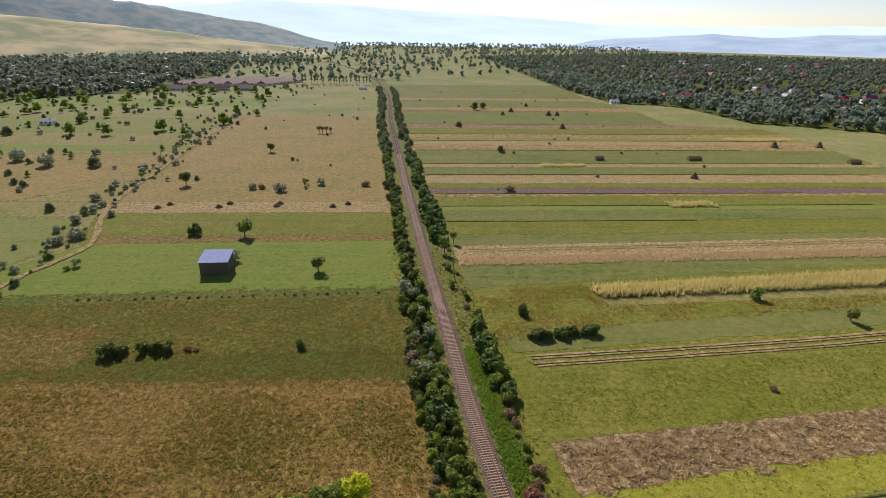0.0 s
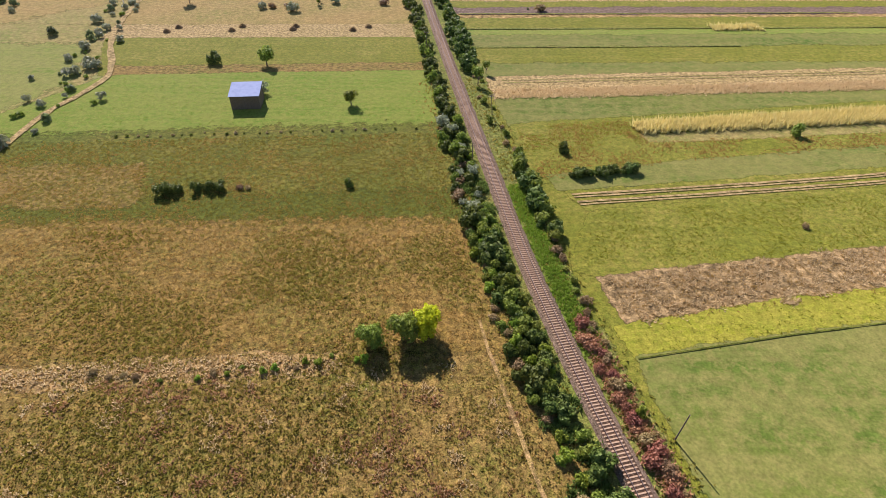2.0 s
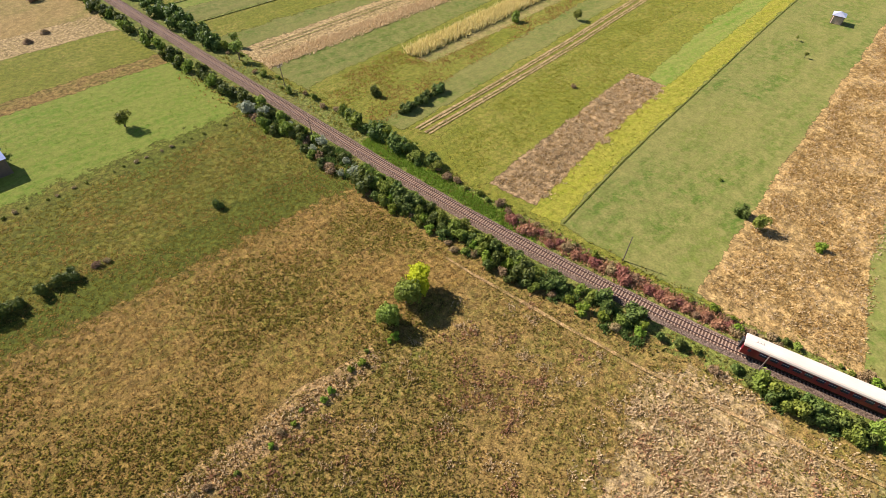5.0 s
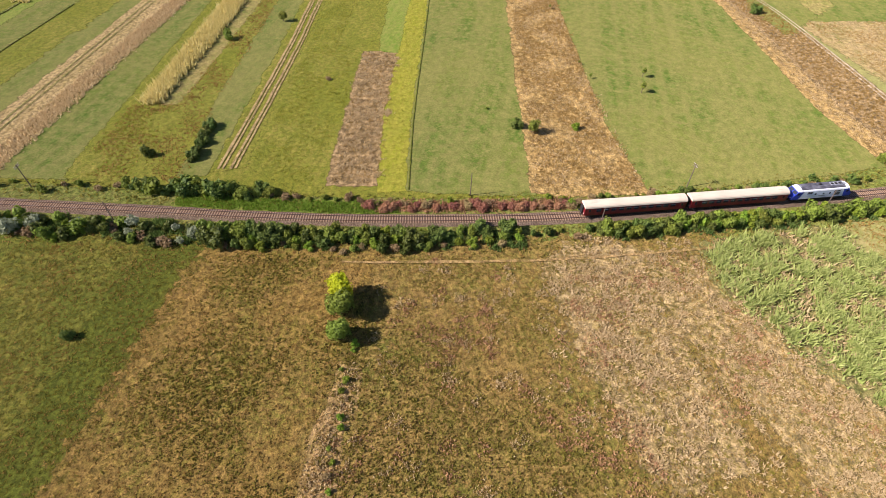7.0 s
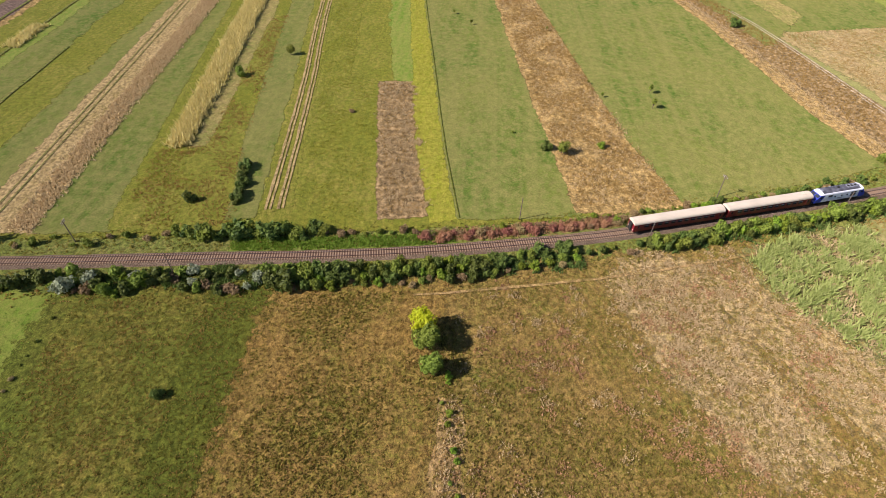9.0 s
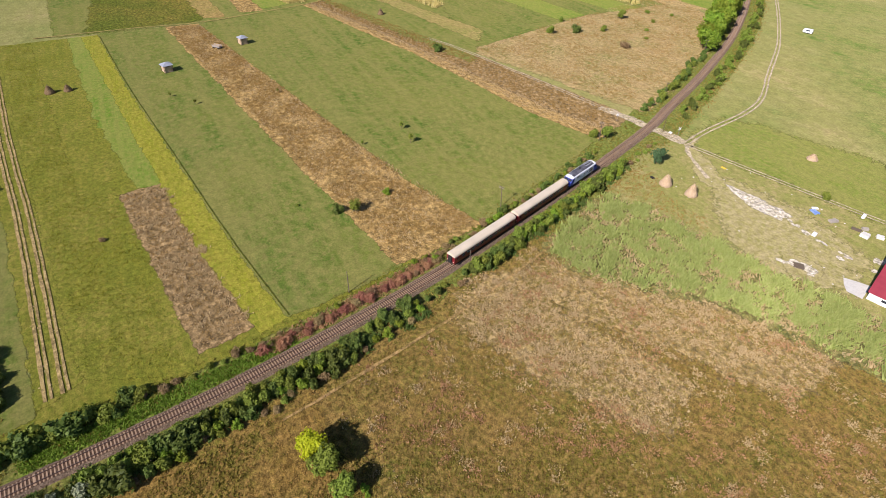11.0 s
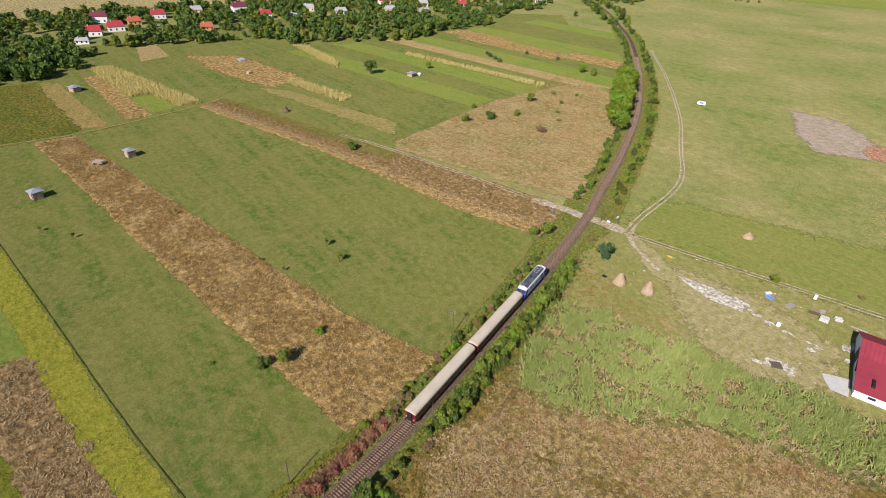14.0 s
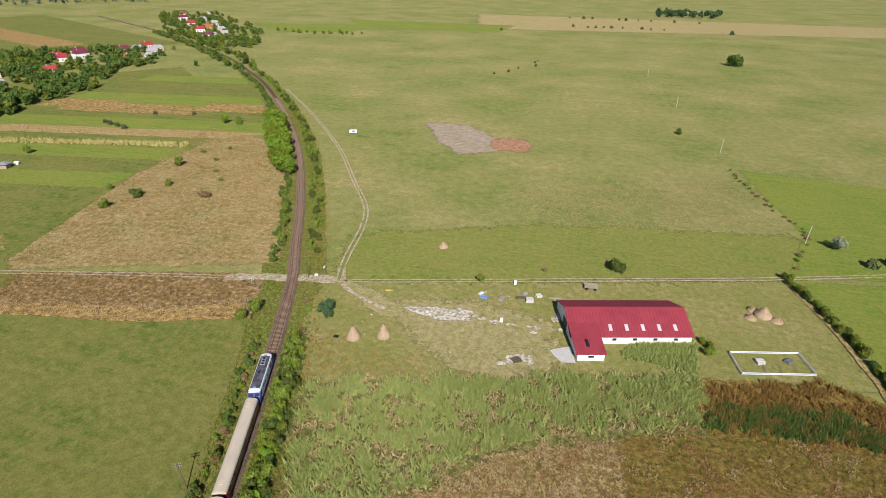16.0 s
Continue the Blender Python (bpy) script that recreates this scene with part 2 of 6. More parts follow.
BLADE_REED = leafy("blade_reed", (0.28, 0.345, 0.08), (0.48, 0.51, 0.18), 0.5, False)
BLADE_WEED = leafy("blade_dark_weed", (0.07, 0.125, 0.025), (0.16, 0.22, 0.05), 0.4, False)
BLADE_CORN = leafy("blade_maize", (0.50, 0.43, 0.13), (0.72, 0.61, 0.26), 0.4, False)
BLADE_GRASS = leafy("blade_grass", (0.105, 0.14, 0.011), (0.16, 0.17, 0.025), 0.4, False)
BLADE_LUSH = leafy("blade_lush", (0.14, 0.24, 0.02), (0.22, 0.31, 0.04), 0.45, False)
BLADE_DRYGRASS = leafy("blade_dry_grass", (0.24, 0.235, 0.06), (0.36, 0.31, 0.12), 0.35, False)
BLADE_RUSSET = leafy("blade_russet", (0.34, 0.19, 0.09), (0.46, 0.27, 0.14), 0.4, False)
BARK = solid("bark", (0.12, 0.09, 0.065), None, 6.0, 0.9, 0, 0.5)
HAY = solid("hay", (0.42, 0.31, 0.20), (0.32, 0.23, 0.14), 3.0, 0.95, 0, 0.8, (1, 1, 0.4))
HAY_DARK = solid("weathered_hay", (0.17, 0.115, 0.06), (0.11, 0.075, 0.04), 3.0, 0.95, 0, 0.8)
RUST_RAIL = solid("rail_steel", (0.09, 0.05, 0.035), (0.06, 0.035, 0.025), 5.0, 0.5, 0.3)
RAIL_TOP = solid("rail_polished", (0.30, 0.25, 0.22), None, 5.0, 0.3, 0.9)
SLEEPER = solid("sleeper_concrete", (0.31, 0.215, 0.14), (0.21, 0.14, 0.09), 2.0, 0.9, 0, 0.3)
POLE_WOOD = solid("pole_wood", (0.13, 0.10, 0.075), None, 3.0, 0.9, 0, 0.3)
CONCRETE = solid("concrete", (0.55, 0.53, 0.48), (0.43, 0.41, 0.37), 2.0, 0.9)

# ---- mesh helpers ----
def mesh_from(name, verts, faces, mats):
    me = bpy.data.meshes.new(name)
    me.from_pydata(verts, [], faces)
    for m in mats if isinstance(mats, (list, tuple)) else [mats]:
        me.materials.append(m)
    me.update()
    return me


def soup(name, corners, material):
    """A mesh of loose triangles or four-sided leaves from an array of shape (count, sides, 3)."""
    count, sides = corners.shape[:2]
    me = bpy.data.meshes.new(name)
    me.vertices.add(count * sides)
    me.vertices.foreach_set("co", corners.reshape(-1).astype(np.float32))
    me.loops.add(count * sides)
    me.loops.foreach_set("vertex_index", np.arange(count * sides, dtype=np.int32))
    me.polygons.add(count)
    me.polygons.foreach_set("loop_start", np.arange(0, count * sides, sides, dtype=np.int32))
    me.materials.append(material)
    me.update(calc_edges=True)
    return me


def part(name, bm, material, parent, label=""):
    me = bpy.data.meshes.new(name)
    bmesh.ops.recalc_face_normals(bm, faces=bm.faces)
    bm.to_mesh(me)
    bm.free()
    me.materials.append(material)
    ob = new(name, me)
    ob.parent = parent
    if label:
        tagged(ob, label)
    return ob


def box(bm, x0, x1, y0, y1, z0, z1, bevel=0.0):
    r = bmesh.ops.create_cube(bm, size=1.0, matrix=Matrix.LocRotScale(((x0 + x1) / 2, (y0 + y1) / 2, (z0 + z1) / 2), None, (x1 - x0, y1 - y0, z1 - z0)))
    if bevel:
        edges = list({e for v in r["verts"] for e in v.link_edges})
        bmesh.ops.bevel(bm, geom=edges, offset=bevel, segments=1, affect="EDGES")
    return bm


def tube(bm, a, b, r0, r1, sides=8):
    a, b = Vector(a), Vector(b)
    d = b - a
    q = d.to_track_quat("Z", "Y").to_matrix().to_4x4()
    bmesh.ops.create_cone(bm, cap_ends=True, segments=sides, radius1=r0, radius2=r1, depth=d.length, matrix=Matrix.Translation((a + b) / 2) @ q)
    return bm


def boxed(*args):
    return box(bmesh.new(), *args)


def prism(bm, outline, axis_from, axis_to, axis="y"):
    """A solid with the given outline in the x-z (axis y) or y-z (axis x) plane."""
    def at(u, w, s):
        return (u, s, w) if axis == "y" else (s, u, w)
    lo = [bm.verts.new(at(u, w, axis_from)) for u, w in outline]
    hi = [bm.verts.new(at(u, w, axis_to)) for u, w in outline]
    bm.faces.new(lo)
    bm.faces.new(hi[::-1])
    for i in range(len(lo)):
        j = (i + 1) % len(lo)
        bm.faces.new((lo[j], lo[i], hi[i], hi[j]))
    return bm


# ---- track line ----
LINE = [(-230, 1250), (-120, 950), (-61, 688), (-37, 454), (-22, 327), (-9.5, 222), (-0.5, 152), (3.6, 122), (7.4, 93.5), (11.3, 70), (16, 47.6), (22.3, 22),
        (31.6, -7), (41.2, -36), (49.6, -60), (62, -92.5), (71.5, -112), (93, -157), (127, -219), (176, -292), (239, -372), (286, -422), (340, -475), (420, -540), (560, -640), (800, -780)]


def spline(points, step=1.0):
    p = np.array(points, float)
    p = np.vstack([2 * p[0] - p[1], p, 2 * p[-1] - p[-2]])
    out = []
    for i in range(1, len(p) - 2):
        count = max(2, int(np.linalg.norm(p[i + 1] - p[i]) / 2))
        for t in np.arange(count) / count:
            a, b, c, d = p[i - 1], p[i], p[i + 1], p[i + 2]
            out.append(0.5 * (2 * b + (c - a) * t + (2 * a - 5 * b + 4 * c - d) * t * t + (3 * b - a - 3 * c + d) * t ** 3))
    out.append(p[-2])
    out = np.array(out)
    s = np.r_[0, np.cumsum(np.linalg.norm(np.diff(out, axis=0), axis=1))]
    u = np.arange(0, s[-1], step)
    return np.c_[np.interp(u, s, out[:, 0]), np.interp(u, s, out[:, 1])]


TRACK = spline(LINE)
for _ in range(12):                                    # ease the curve
    TRACK[1:-1] = (TRACK[:-2] + 2 * TRACK[1:-1] + TRACK[2:]) / 4
TAN = np.gradient(TRACK, axis=0)
TAN /= np.linalg.norm(TAN, axis=1)[:, None]
WEST = np.c_[TAN[:, 1], -TAN[:, 0]]                    # to the west side of the line
S_OF_Y = lambda y: float(np.interp(-y, -TRACK[:, 1], np.arange(len(TRACK))))


def on_track(s, off=0.0):
    """Place s metres down the line, off metres to the west; and the heading."""
    i = np.arange(len(TRACK))
    x, y = np.interp(s, i, TRACK[:, 0]), np.interp(s, i, TRACK[:, 1])
    tx, ty = np.interp(s, i, TAN[:, 0]), np.interp(s, i, TAN[:, 1])
    return x + ty * off, y - tx * off, math.atan2(ty, tx)


def track_x(y):
    return np.interp(-np.asarray(y, float), -TRACK[:, 1], TRACK[:, 0])


# ---- ground, fields, roads ----
def ground_sheet():
    size, cells = 4800, 96
    u = np.linspace(-1, 1, cells + 1)
    u = np.sign(u) * np.abs(u) ** 2.2 * size
    verts = [(x, y, 0) for y in u for x in u]
    w = cells + 1
    faces = [(j * w + i, j * w + i + 1, (j + 1) * w + i + 1, (j + 1) * w + i) for j in range(cells) for i in range(cells)]
    return tagged(new("ground", mesh_from("ground", verts, faces, PASTURE)), "flat dry pasture of pale green and straw-coloured grass", "ground", kind="structure")


ground_sheet()
LEVEL = [0.02]


def ragged(corners, wobble, step=4.0):
    pts = []
    soft = wobble >= 1.4
    step = 1.3 if soft else 2.5
    for (ax, ay), (bx, by) in zip(corners, corners[1:] + corners[:1]):
        d = math.hypot(bx - ax, by - ay)
        k = max(1, min(110, int(d / step)))
        for i in range(k):
            t = i / k
            x, y = ax + (bx - ax) * t, ay + (by - ay) * t
            v = noise.noise_vector(Vector((x * 0.13, y * 0.13, 3.1))) * wobble
            v += noise.noise_vector(Vector((x * 0.55, y * 0.55, 8.2))) * (min(wobble * 0.5, 0.9) if soft else 0.35)
            pts.append((x + v.x, y + v.y))
    return pts


def field(name, material, corners, label, wobble=0.7, category="field", fray=1.6):
    """A sheet of growth; past its outline it thins out over a frayed edge."""
    LEVEL[0] += 0.0016
    bm = bmesh.new()
    lay = bm.verts.layers.float.new("fray")
    line = np.array([(x, y) for x, y in ragged(corners, wobble)], float)
    rim = [bm.verts.new((x, y, LEVEL[0])) for x, y in line]
    turn = np.sum(line[:, 0] * np.roll(line[:, 1], -1) - np.roll(line[:, 0], -1) * line[:, 1])
    way = sum(np.roll(line, -k, 0) - np.roll(line, k, 0) for k in (1, 2, 3))
    way = np.c_[way[:, 1], -way[:, 0]] * (1 if turn > 0 else -1)
    way /= np.maximum(np.linalg.norm(way, axis=1), 1e-6)[:, None]
    edge = [bm.verts.new((x, y, LEVEL[0] - 0.0006)) for x, y in line + fray * way]
    for v in edge:
        v[lay] = 1.0
    f = bm.faces.new(rim)
    if f.normal.z < 0:
        f.normal_flip()
    bm.normal_update()
    bmesh.ops.triangulate(bm, faces=bm.faces[:])
    for i in range(len(rim)):
        bm.faces.new((rim[i - 1], rim[i], edge[i], edge[i - 1]))
    bm.normal_update()
    for f in bm.faces:
        if f.normal.z < 0:
            f.normal_flip()
    me = bpy.data.meshes.new(name)
    bm.to_mesh(me)
    bm.free()
    me.materials.append(material)
    return tagged(new(name, me), label, category, kind="structure")


def ribbon(name, material, points, width, label, category="road", z=None):
    LEVEL[0] += 0.0016
    z = LEVEL[0] if z is None else z
    p = spline(points, 2.0)
    t = np.gradient(p, axis=0)
    t /= np.linalg.norm(t, axis=1)[:, None]
    side = np.c_[-t[:, 1], t[:, 0]]
    verts, faces = [], []
    for i, (c, sd) in enumerate(zip(p, side)):
        w = width * (0.5 + 0.22 * noise.noise((c[0] * 0.3, c[1] * 0.3, 1)))
        o = 0.25 * width * noise.noise((c[0] * 0.12, c[1] * 0.12, 7))
        for k in (-w + o, w + o):
            verts.append((c[0] + sd[0] * k, c[1] + sd[1] * k, z))
        if i:
            a = 2 * i
            faces.append((a - 2, a, a + 1, a - 1))
    me = mesh_from(name, verts, faces, material)
    me.flip_normals() if me.polygons[0].normal.z < 0 else None
    return tagged(new(name, me), label, category, kind="structure")


def along(y0, y1, off, step=6.0):
    """Corners that follow the line from y0 to y1 at a distance to its west."""
    n = max(2, int(abs(y1 - y0) / step))
    return [on_track(S_OF_Y(y), off)[:2] for y in np.linspace(y0, y1, n)]


# verge on both sides of the line
field("verge_west", BANK, along(900, -420, 1.3, 14) + along(-420, 900, 11, 14), "rough grass verge beside the railway", 1.2, fray=0.4)
field("verge_east", BANK, along(900, -420, -1.3, 14) + along(-420, 900, -11, 14), "rough grass verge beside the railway", 1.2, fray=0.4)

field("lush_bank", LUSH, along(114, 58, -2.6, 6) + along(58, 114, -6.6, 6), "bright lush grass on the railway bank", 0.8)
field("verge_meadow", OLIVE_E, along(170, 15, -9, 12) + along(15, 170, -21, 12), "olive grass at the ends of the field strips", 1.0)
# fields west of the line, from the north to the south
field("field_0", DRY_OLIVE, [(-420, 60), (-128, 95), (-128, 178), (-139, 232), (-420, 240)], "olive and straw-coloured meadow", fray=5)
field("field_1", DRY_OLIVE, [(-330, 235), (-139, 232), (-165, 480), (-420, 470)], "pale meadow with scattered shrubs", fray=5)
field("field_2", RUSTY, [(-139, 232)] + along(234, 480, 9, 30) + [(-161, 480)], "brown dry meadow with scattered shrubs", fray=4)
field("field_90", RUSTY, [(-340, 224), (-189, 231), (-144, 276), (-168, 322), (-260, 318), (-360, 300)], "rust-brown dry meadow beside a ditch", 3.0, fray=8)
field("field_91", MEADOW, [(-420, 400), (-170, 395), (-172, 450), (-420, 470)], "green meadow across the plain", 3.0, fray=8)
field("field_92", MEADOW, [(-400, 120), (-150, 140), (-134, 175), (-146, 205), (-400, 195)], "yellow-green meadow beside a ditch", 3.0, fray=8)
field("green_strip", LUSH, [(-420, 325), (-152, 335), (-154, 350), (-420, 342)], "green strip across a dry plain", 1.0)
field("green_strip_far", LUSH, [(-420, 520), (-170, 540), (-172, 600), (-420, 580)], "green strip across a far plain", 1.0)
field("field_3", STRAW, [(-139, 212)] + along(219, 235, 10) + [(-140, 229)], "pale mown strip with small heaps of hay")
field("field_4", OLIVE_E, [(-124, 180)] + along(187, 220, 10) + [(-137, 214)], "olive green meadow with a brown edge")
field("field_5", WEEDS_MIX, [(-122, 179), (-15, 186), (-16, 193), (-124, 187)], "strip of dry grass along a field edge", 2.0)
field("field_6", MOWN_W, [(-150, 134), (-59, 141)] + along(145, 187, 10) + [(-65, 183), (-121, 179)], "bright green mown meadow around a shed", fray=2)
field("field_7", OLIVE, [(-170, 93), (-91, 96)] + along(99, 145, 10) + [(-59, 141), (-170, 131)], "olive green meadow of long grass", fray=8)
field("field_8", GREEN_OLIVE, [(-150, 93), (-56, 97)] + along(99, 112, 12) + [(-90, 105)], "greener strip in a meadow", 2.5, fray=6)
field("field_9", WEEDS_MIX, [(-150, 118), (-90, 121), (-84, 107), (-150, 104)], "patch of straw-coloured grass", 3.5, fray=6)
field("field_10", WEEDS, [(-170, 50), (-71, 57), (-41, 59)] + along(60, 99, 11) + [(-91, 96), (-170, 93)], "brown weedy field", fray=8)
field("field_11", WEEDS_MIX, [(-170, -60), (-105, -64), (-60, -60), (-17, -30), (14, -12)] + along(-10, 60, 10) + [(-41, 59), (-170, 48)], "brown and straw-coloured field of dry weeds", fray=8)
field("field_13", WEEDS_PALE, [(12, 13), (12, 1), (-5, 4), (-31, -8), (-36, 2), (-17, 12), (6, 22)], "patch of pale flattened dead weeds", 3.5, fray=8)
field("field_14", WEEDS_PALE, [(10, -3), (14, -10), (-4, -25), (-22, -42), (-40, -48), (-44, -30), (-20, -18), (-4, -4)], "straw-coloured margin of a weedy field", 3.0, fray=8)
field("weed_bank", WEEDS_TAN, [(-170, 46.5), (-110, 51), (-71, 55), (-44, 57), (-28, 58), (-28, 61), (-46, 61), (-71, 59.5), (-110, 55.5), (-170, 51)], "strip of tan dry grass between two weedy fields", 1.2, fray=1.5)
field("field_15", REEDBED, [(18, -11), (27, -28), (33, -46), (18, -54), (-11, -62), (-67, -78), (-63, -57), (-37, -47), (-17, -38), (-6, -24), (7, -13)], "bed of pale green reeds", 2.5, fray=3)
field("field_16", WEEDS, [(-66, -74), (-98, -83), (-113, -76), (-108, -62), (-66, -58)], "patch of dark brown and green weeds", 2.0, fray=4)
field("yard", YARD, [(50, -92), (44, -62), (33, -47), (-11, -62), (-67, -78), (-98, -83), (-110, -84), (-103, -138), (-47, -122), (9, -104)], "worn farmyard grass with bare patches", 1.0, "yard", fray=2.5)
field("field_17", MEADOW, [(52, -126), (44, -101), (-20, -119), (-107, -146), (-117, -175), (-48, -165), (0, -150)], "green strip of meadow beside a dirt road", 3.0, fray=9)
field("field_19", LUSH, [(-106, -144), (-122, -182), (-112, -262), (-330, -235), (-330, -190)], "bright green meadow behind a ditch")
field("field_20", LUSH, [(-108, -139), (-115, -113), (-118, -80), (-200, -60), (-330, -120), (-330, -185)], "bright green meadow behind a hedge")

# fields east of the line, from the north to the south
NORTH = [(180, 193, MOWN, "green mown strip"), (193, 207, OLIVE_E, "olive strip of meadow"), (209, 222, MOWN, "green strip of meadow"), (222, 228, LUSH, "bright green strip"),
         (228, 243, OLIVE_E, "olive strip of meadow"), (243, 247, DRY, "dry yellow strip"), (247, 257, PLOUGH, "ploughed purplish brown strip"), (257, 266, OLIVE_E, "olive strip of meadow"),
         (266, 282, STRAW, "straw-coloured stubble strip"), (282, 300, MOWN, "green strip of meadow"), (300, 308, STRAW, "pale stubble strip"), (308, 345, MOWN, "wide green meadow"),
         (345, 362, DRY, "dry brown strip"), (362, 376, STRAW, "pale stubble strip"), (376, 386, LUSH, "dark green strip"), (386, 402, DRY, "tan stubble strip"), (402, 425, OLIVE_E, "olive strip of meadow"),
         (425, 445, DEAD, "brown strip"), (445, 520, MOWN, "wide green meadow"), (520, 545, DRY, "tan stubble strip"), (545, 600, MOWN, "green meadow"), (600, 620, DRY, "tan stubble strip"), (620, 760, MOWN, "far green meadow")]
for i, (y0, y1, m, words) in enumerate(NORTH):
    e0, e1 = (260 if y < 440 else 190 if y < 600 else 165 for y in (y0, y1))
    a, b = along(y0, y1, -11, 40)[0], along(y0, y1, -11, 40)[-1]
    field(f"field_{21 + i}", m, [a, (e0, y0 + 0.045 * e0), (e1, y1 + 0.045 * e1), b], words + " across the plain", 1.8, fray=3)
field("field_50", STRAW, [(9, 164), (120, 172), (240, 181), (240, 197), (120, 189), (8, 180)], "straw-coloured stubble strip with wheel ruts", fray=2.5)
field("field_51", MOWN, [(11, 147), (49, 152), (146, 166), (250, 181), (240, 181), (120, 172), (9, 164)], "narrow green mown strip")
field("field_52", OLIVE_E, [(15, 116), (57, 126), (250, 152), (250, 181), (146, 166), (49, 152), (12, 147)], "weedy yellow-green strip")
field("field_53", DRY_OLIVE, [(49, 141), (146, 153), (250, 166), (250, 161), (148, 147), (50, 137.5)], "bare straw-coloured strip along standing maize")
field("field_54", MOWN, [(20, 113), (149, 130), (250, 143), (250, 152), (147, 140), (57, 127), (19, 119)], "narrow green strip")
field("field_55", OLIVE_E, [(26, 104), (90, 112), (151, 121), (250, 133), (250, 143), (149, 130), (90, 121), (22, 112)], "cut straw lying in rows")
field("field_56", OLIVE_E, [(18, 84), (24, 82), (97, 93), (100, 103), (250, 120), (250, 133), (151, 121), (26, 104)], "yellow-green meadow strip")
field("field_58", DEAD, [(23, 81), (96, 92.5), (99, 80), (60, 74), (26, 68)], "strip of brown flattened dead weeds", 1.0)
field("field_59", OLIVE_E, [(97, 93), (100, 103), (250, 120), (250, 96), (157, 88), (99, 80)], "grey-green strip of short grass")
field("field_60", LUSH, [(99, 80), (157, 87), (250, 98), (250, 105), (150, 96), (98, 87)], "green weedy strip", 1.5)
field("field_61", YELLOW, [(23, 67.5), (59, 75), (157, 87.5), (250, 99), (250, 91), (180, 84), (110, 74), (61, 67), (25, 60.5)], "bright yellow-green crop strip")
field("field_62", MOWN, [(25, 60.5), (61, 67), (110, 74), (180, 84), (252, 92), (251, 61), (165, 48), (88, 38), (30, 29)], "smooth green mown strip")
field("field_63", DRY, [(31, 29), (88, 38), (148, 46.5), (251, 61), (250, 44.5), (180, 31), (98, 15), (66, 8.5), (37, -1)], "strip of tall brown dry grass", 1.1)
field("field_64", MOWN, [(37, -1), (66, 8.5), (98, 15), (180, 31), (250, 44.5), (264, -15), (164, -43), (89, -59), (64, -68)], "wide smooth green meadow")
field("field_65", DRY, [(64, -68), (89, -58), (164, -43), (264, -15), (266, -20), (165, -49), (90, -66), (67, -76)], "pale dry grass strip", 0.8)
field("field_66", DEAD, [(67, -76), (90, -66), (165, -49), (266, -20), (268, -33), (162, -66), (80, -90), (72, -90)], "strip of dark brown weeds beside a dirt road", 0.8)
field("field_67", TAN_FALLOW, [(82, -98), (163, -70), (174, -110), (184, -152), (207, -250), (160, -232)] + along(-215, -105, -8, 12), "brown dry fallow field with small shrubs", 1.5, fray=4)
field("field_68", MOWN, [(163, -66), (268, -33), (266, -16), (292, 0), (430, 22), (440, -60), (470, -160), (440, -230), (430, -330), (360, -420), (260, -330), (207, -250), (184, -152)], "green meadows before the village")
field("field_69", MOWN, [(150, -62), (268, -30), (300, -60), (231, -86), (170, -76)], "olive strip with a haycock", 2, fray=5)
field("field_70", DRY, [(371, -45), (357, -71), (284, -84), (277, -61), (333, -48)], "brown patch of dry weeds by the village", 3, fray=5)
field("field_71", MOWN, [(253, 42), (264, -15), (292, -2), (395, 14), (430, 20), (430, 120), (255, 110)], "green meadow before the village", fray=3)
field("field_72", DRY, [(349, 24), (353, 17), (262, 9), (263, 20.5)], "brown strip of dead stalks", 1.2)
field("field_73", RUSTY, [(350, 49), (345, 39), (258, 31), (260, 43)], "ochre yellow crop strip", 1.2)
field("field_85", OLIVE, [(350, 90), (350, 50), (300, 47), (258, 44), (256, 95)], "olive weedy meadow with bare spots", 2.0, fray=4)
field("field_86", LUSH, [(294, 11), (298, 0), (269, -6.5), (265, 8)], "small dark green plot", 0.8)
field("field_87", DRY_OLIVE, [(276, -56), (265, -66), (185, -89), (173, -80)], "dull brown strip of dry grass", 1.5, fray=3)
field("field_88", STRAW, [(461, -29), (458, -36), (379, -32), (373, -14)], "pale garden plot running to the houses", 1.0)
field("field_74", LUSH, [(295, -120), (262, -135), (205, -215), (215, -225), (300, -170), (360, -150)], "green strip of meadow", 2)
STRIPS = [MOWN, LUSH, MOWN, LUSH, MOWN, STRAW, LUSH, MOWN, DRY, LUSH, MOWN, MOWN, LUSH]
for i, m in enumerate(STRIPS):
    y0 = -120 - 21 * i
    y1 = y0 - 21
    xa, xb = (max(float(track_x(y)) + 16, 186 if y > -235 else 0) for y in (y0, y1))
    field(f"garden_strip_{i + 1}", m, [(xa, y0), (352, y0 + 0.2 * (352 - xa)), (352, y1 + 0.2 * (352 - xb)), (xb, y1)], "narrow garden strip before the village", 1.0)
field("field_75", DRY, [(330, -250), (235, -268), (232, -276), (330, -260)], "straw-coloured strip", 1)
field("field_76", LUSH, [(300, -282), (240, -290), (245, -305), (300, -298)], "dark green vegetable strip", 1)
field("field_77", PASTURE_DRY, [(560, 40), (580, -80), (560, -260), (700, -300), (720, 60)], "pale meadow behind the village", fray=10)
field("field_78", LUSH, [(520, -800), (300, -880), (330, -760), (420, -720)], "green field beyond the village", 1.2)
field("field_79", PASTURE_DRY, [(150, -900), (-500, -1050), (-700, -1250), (200, -1150)], "dry tan slope beyond the pasture", 1.2, fray=25)
field("field_80", LUSH, [(330, -800), (120, -860), (110, -960), (400, -930)], "green field beyond the pasture", 1.2)
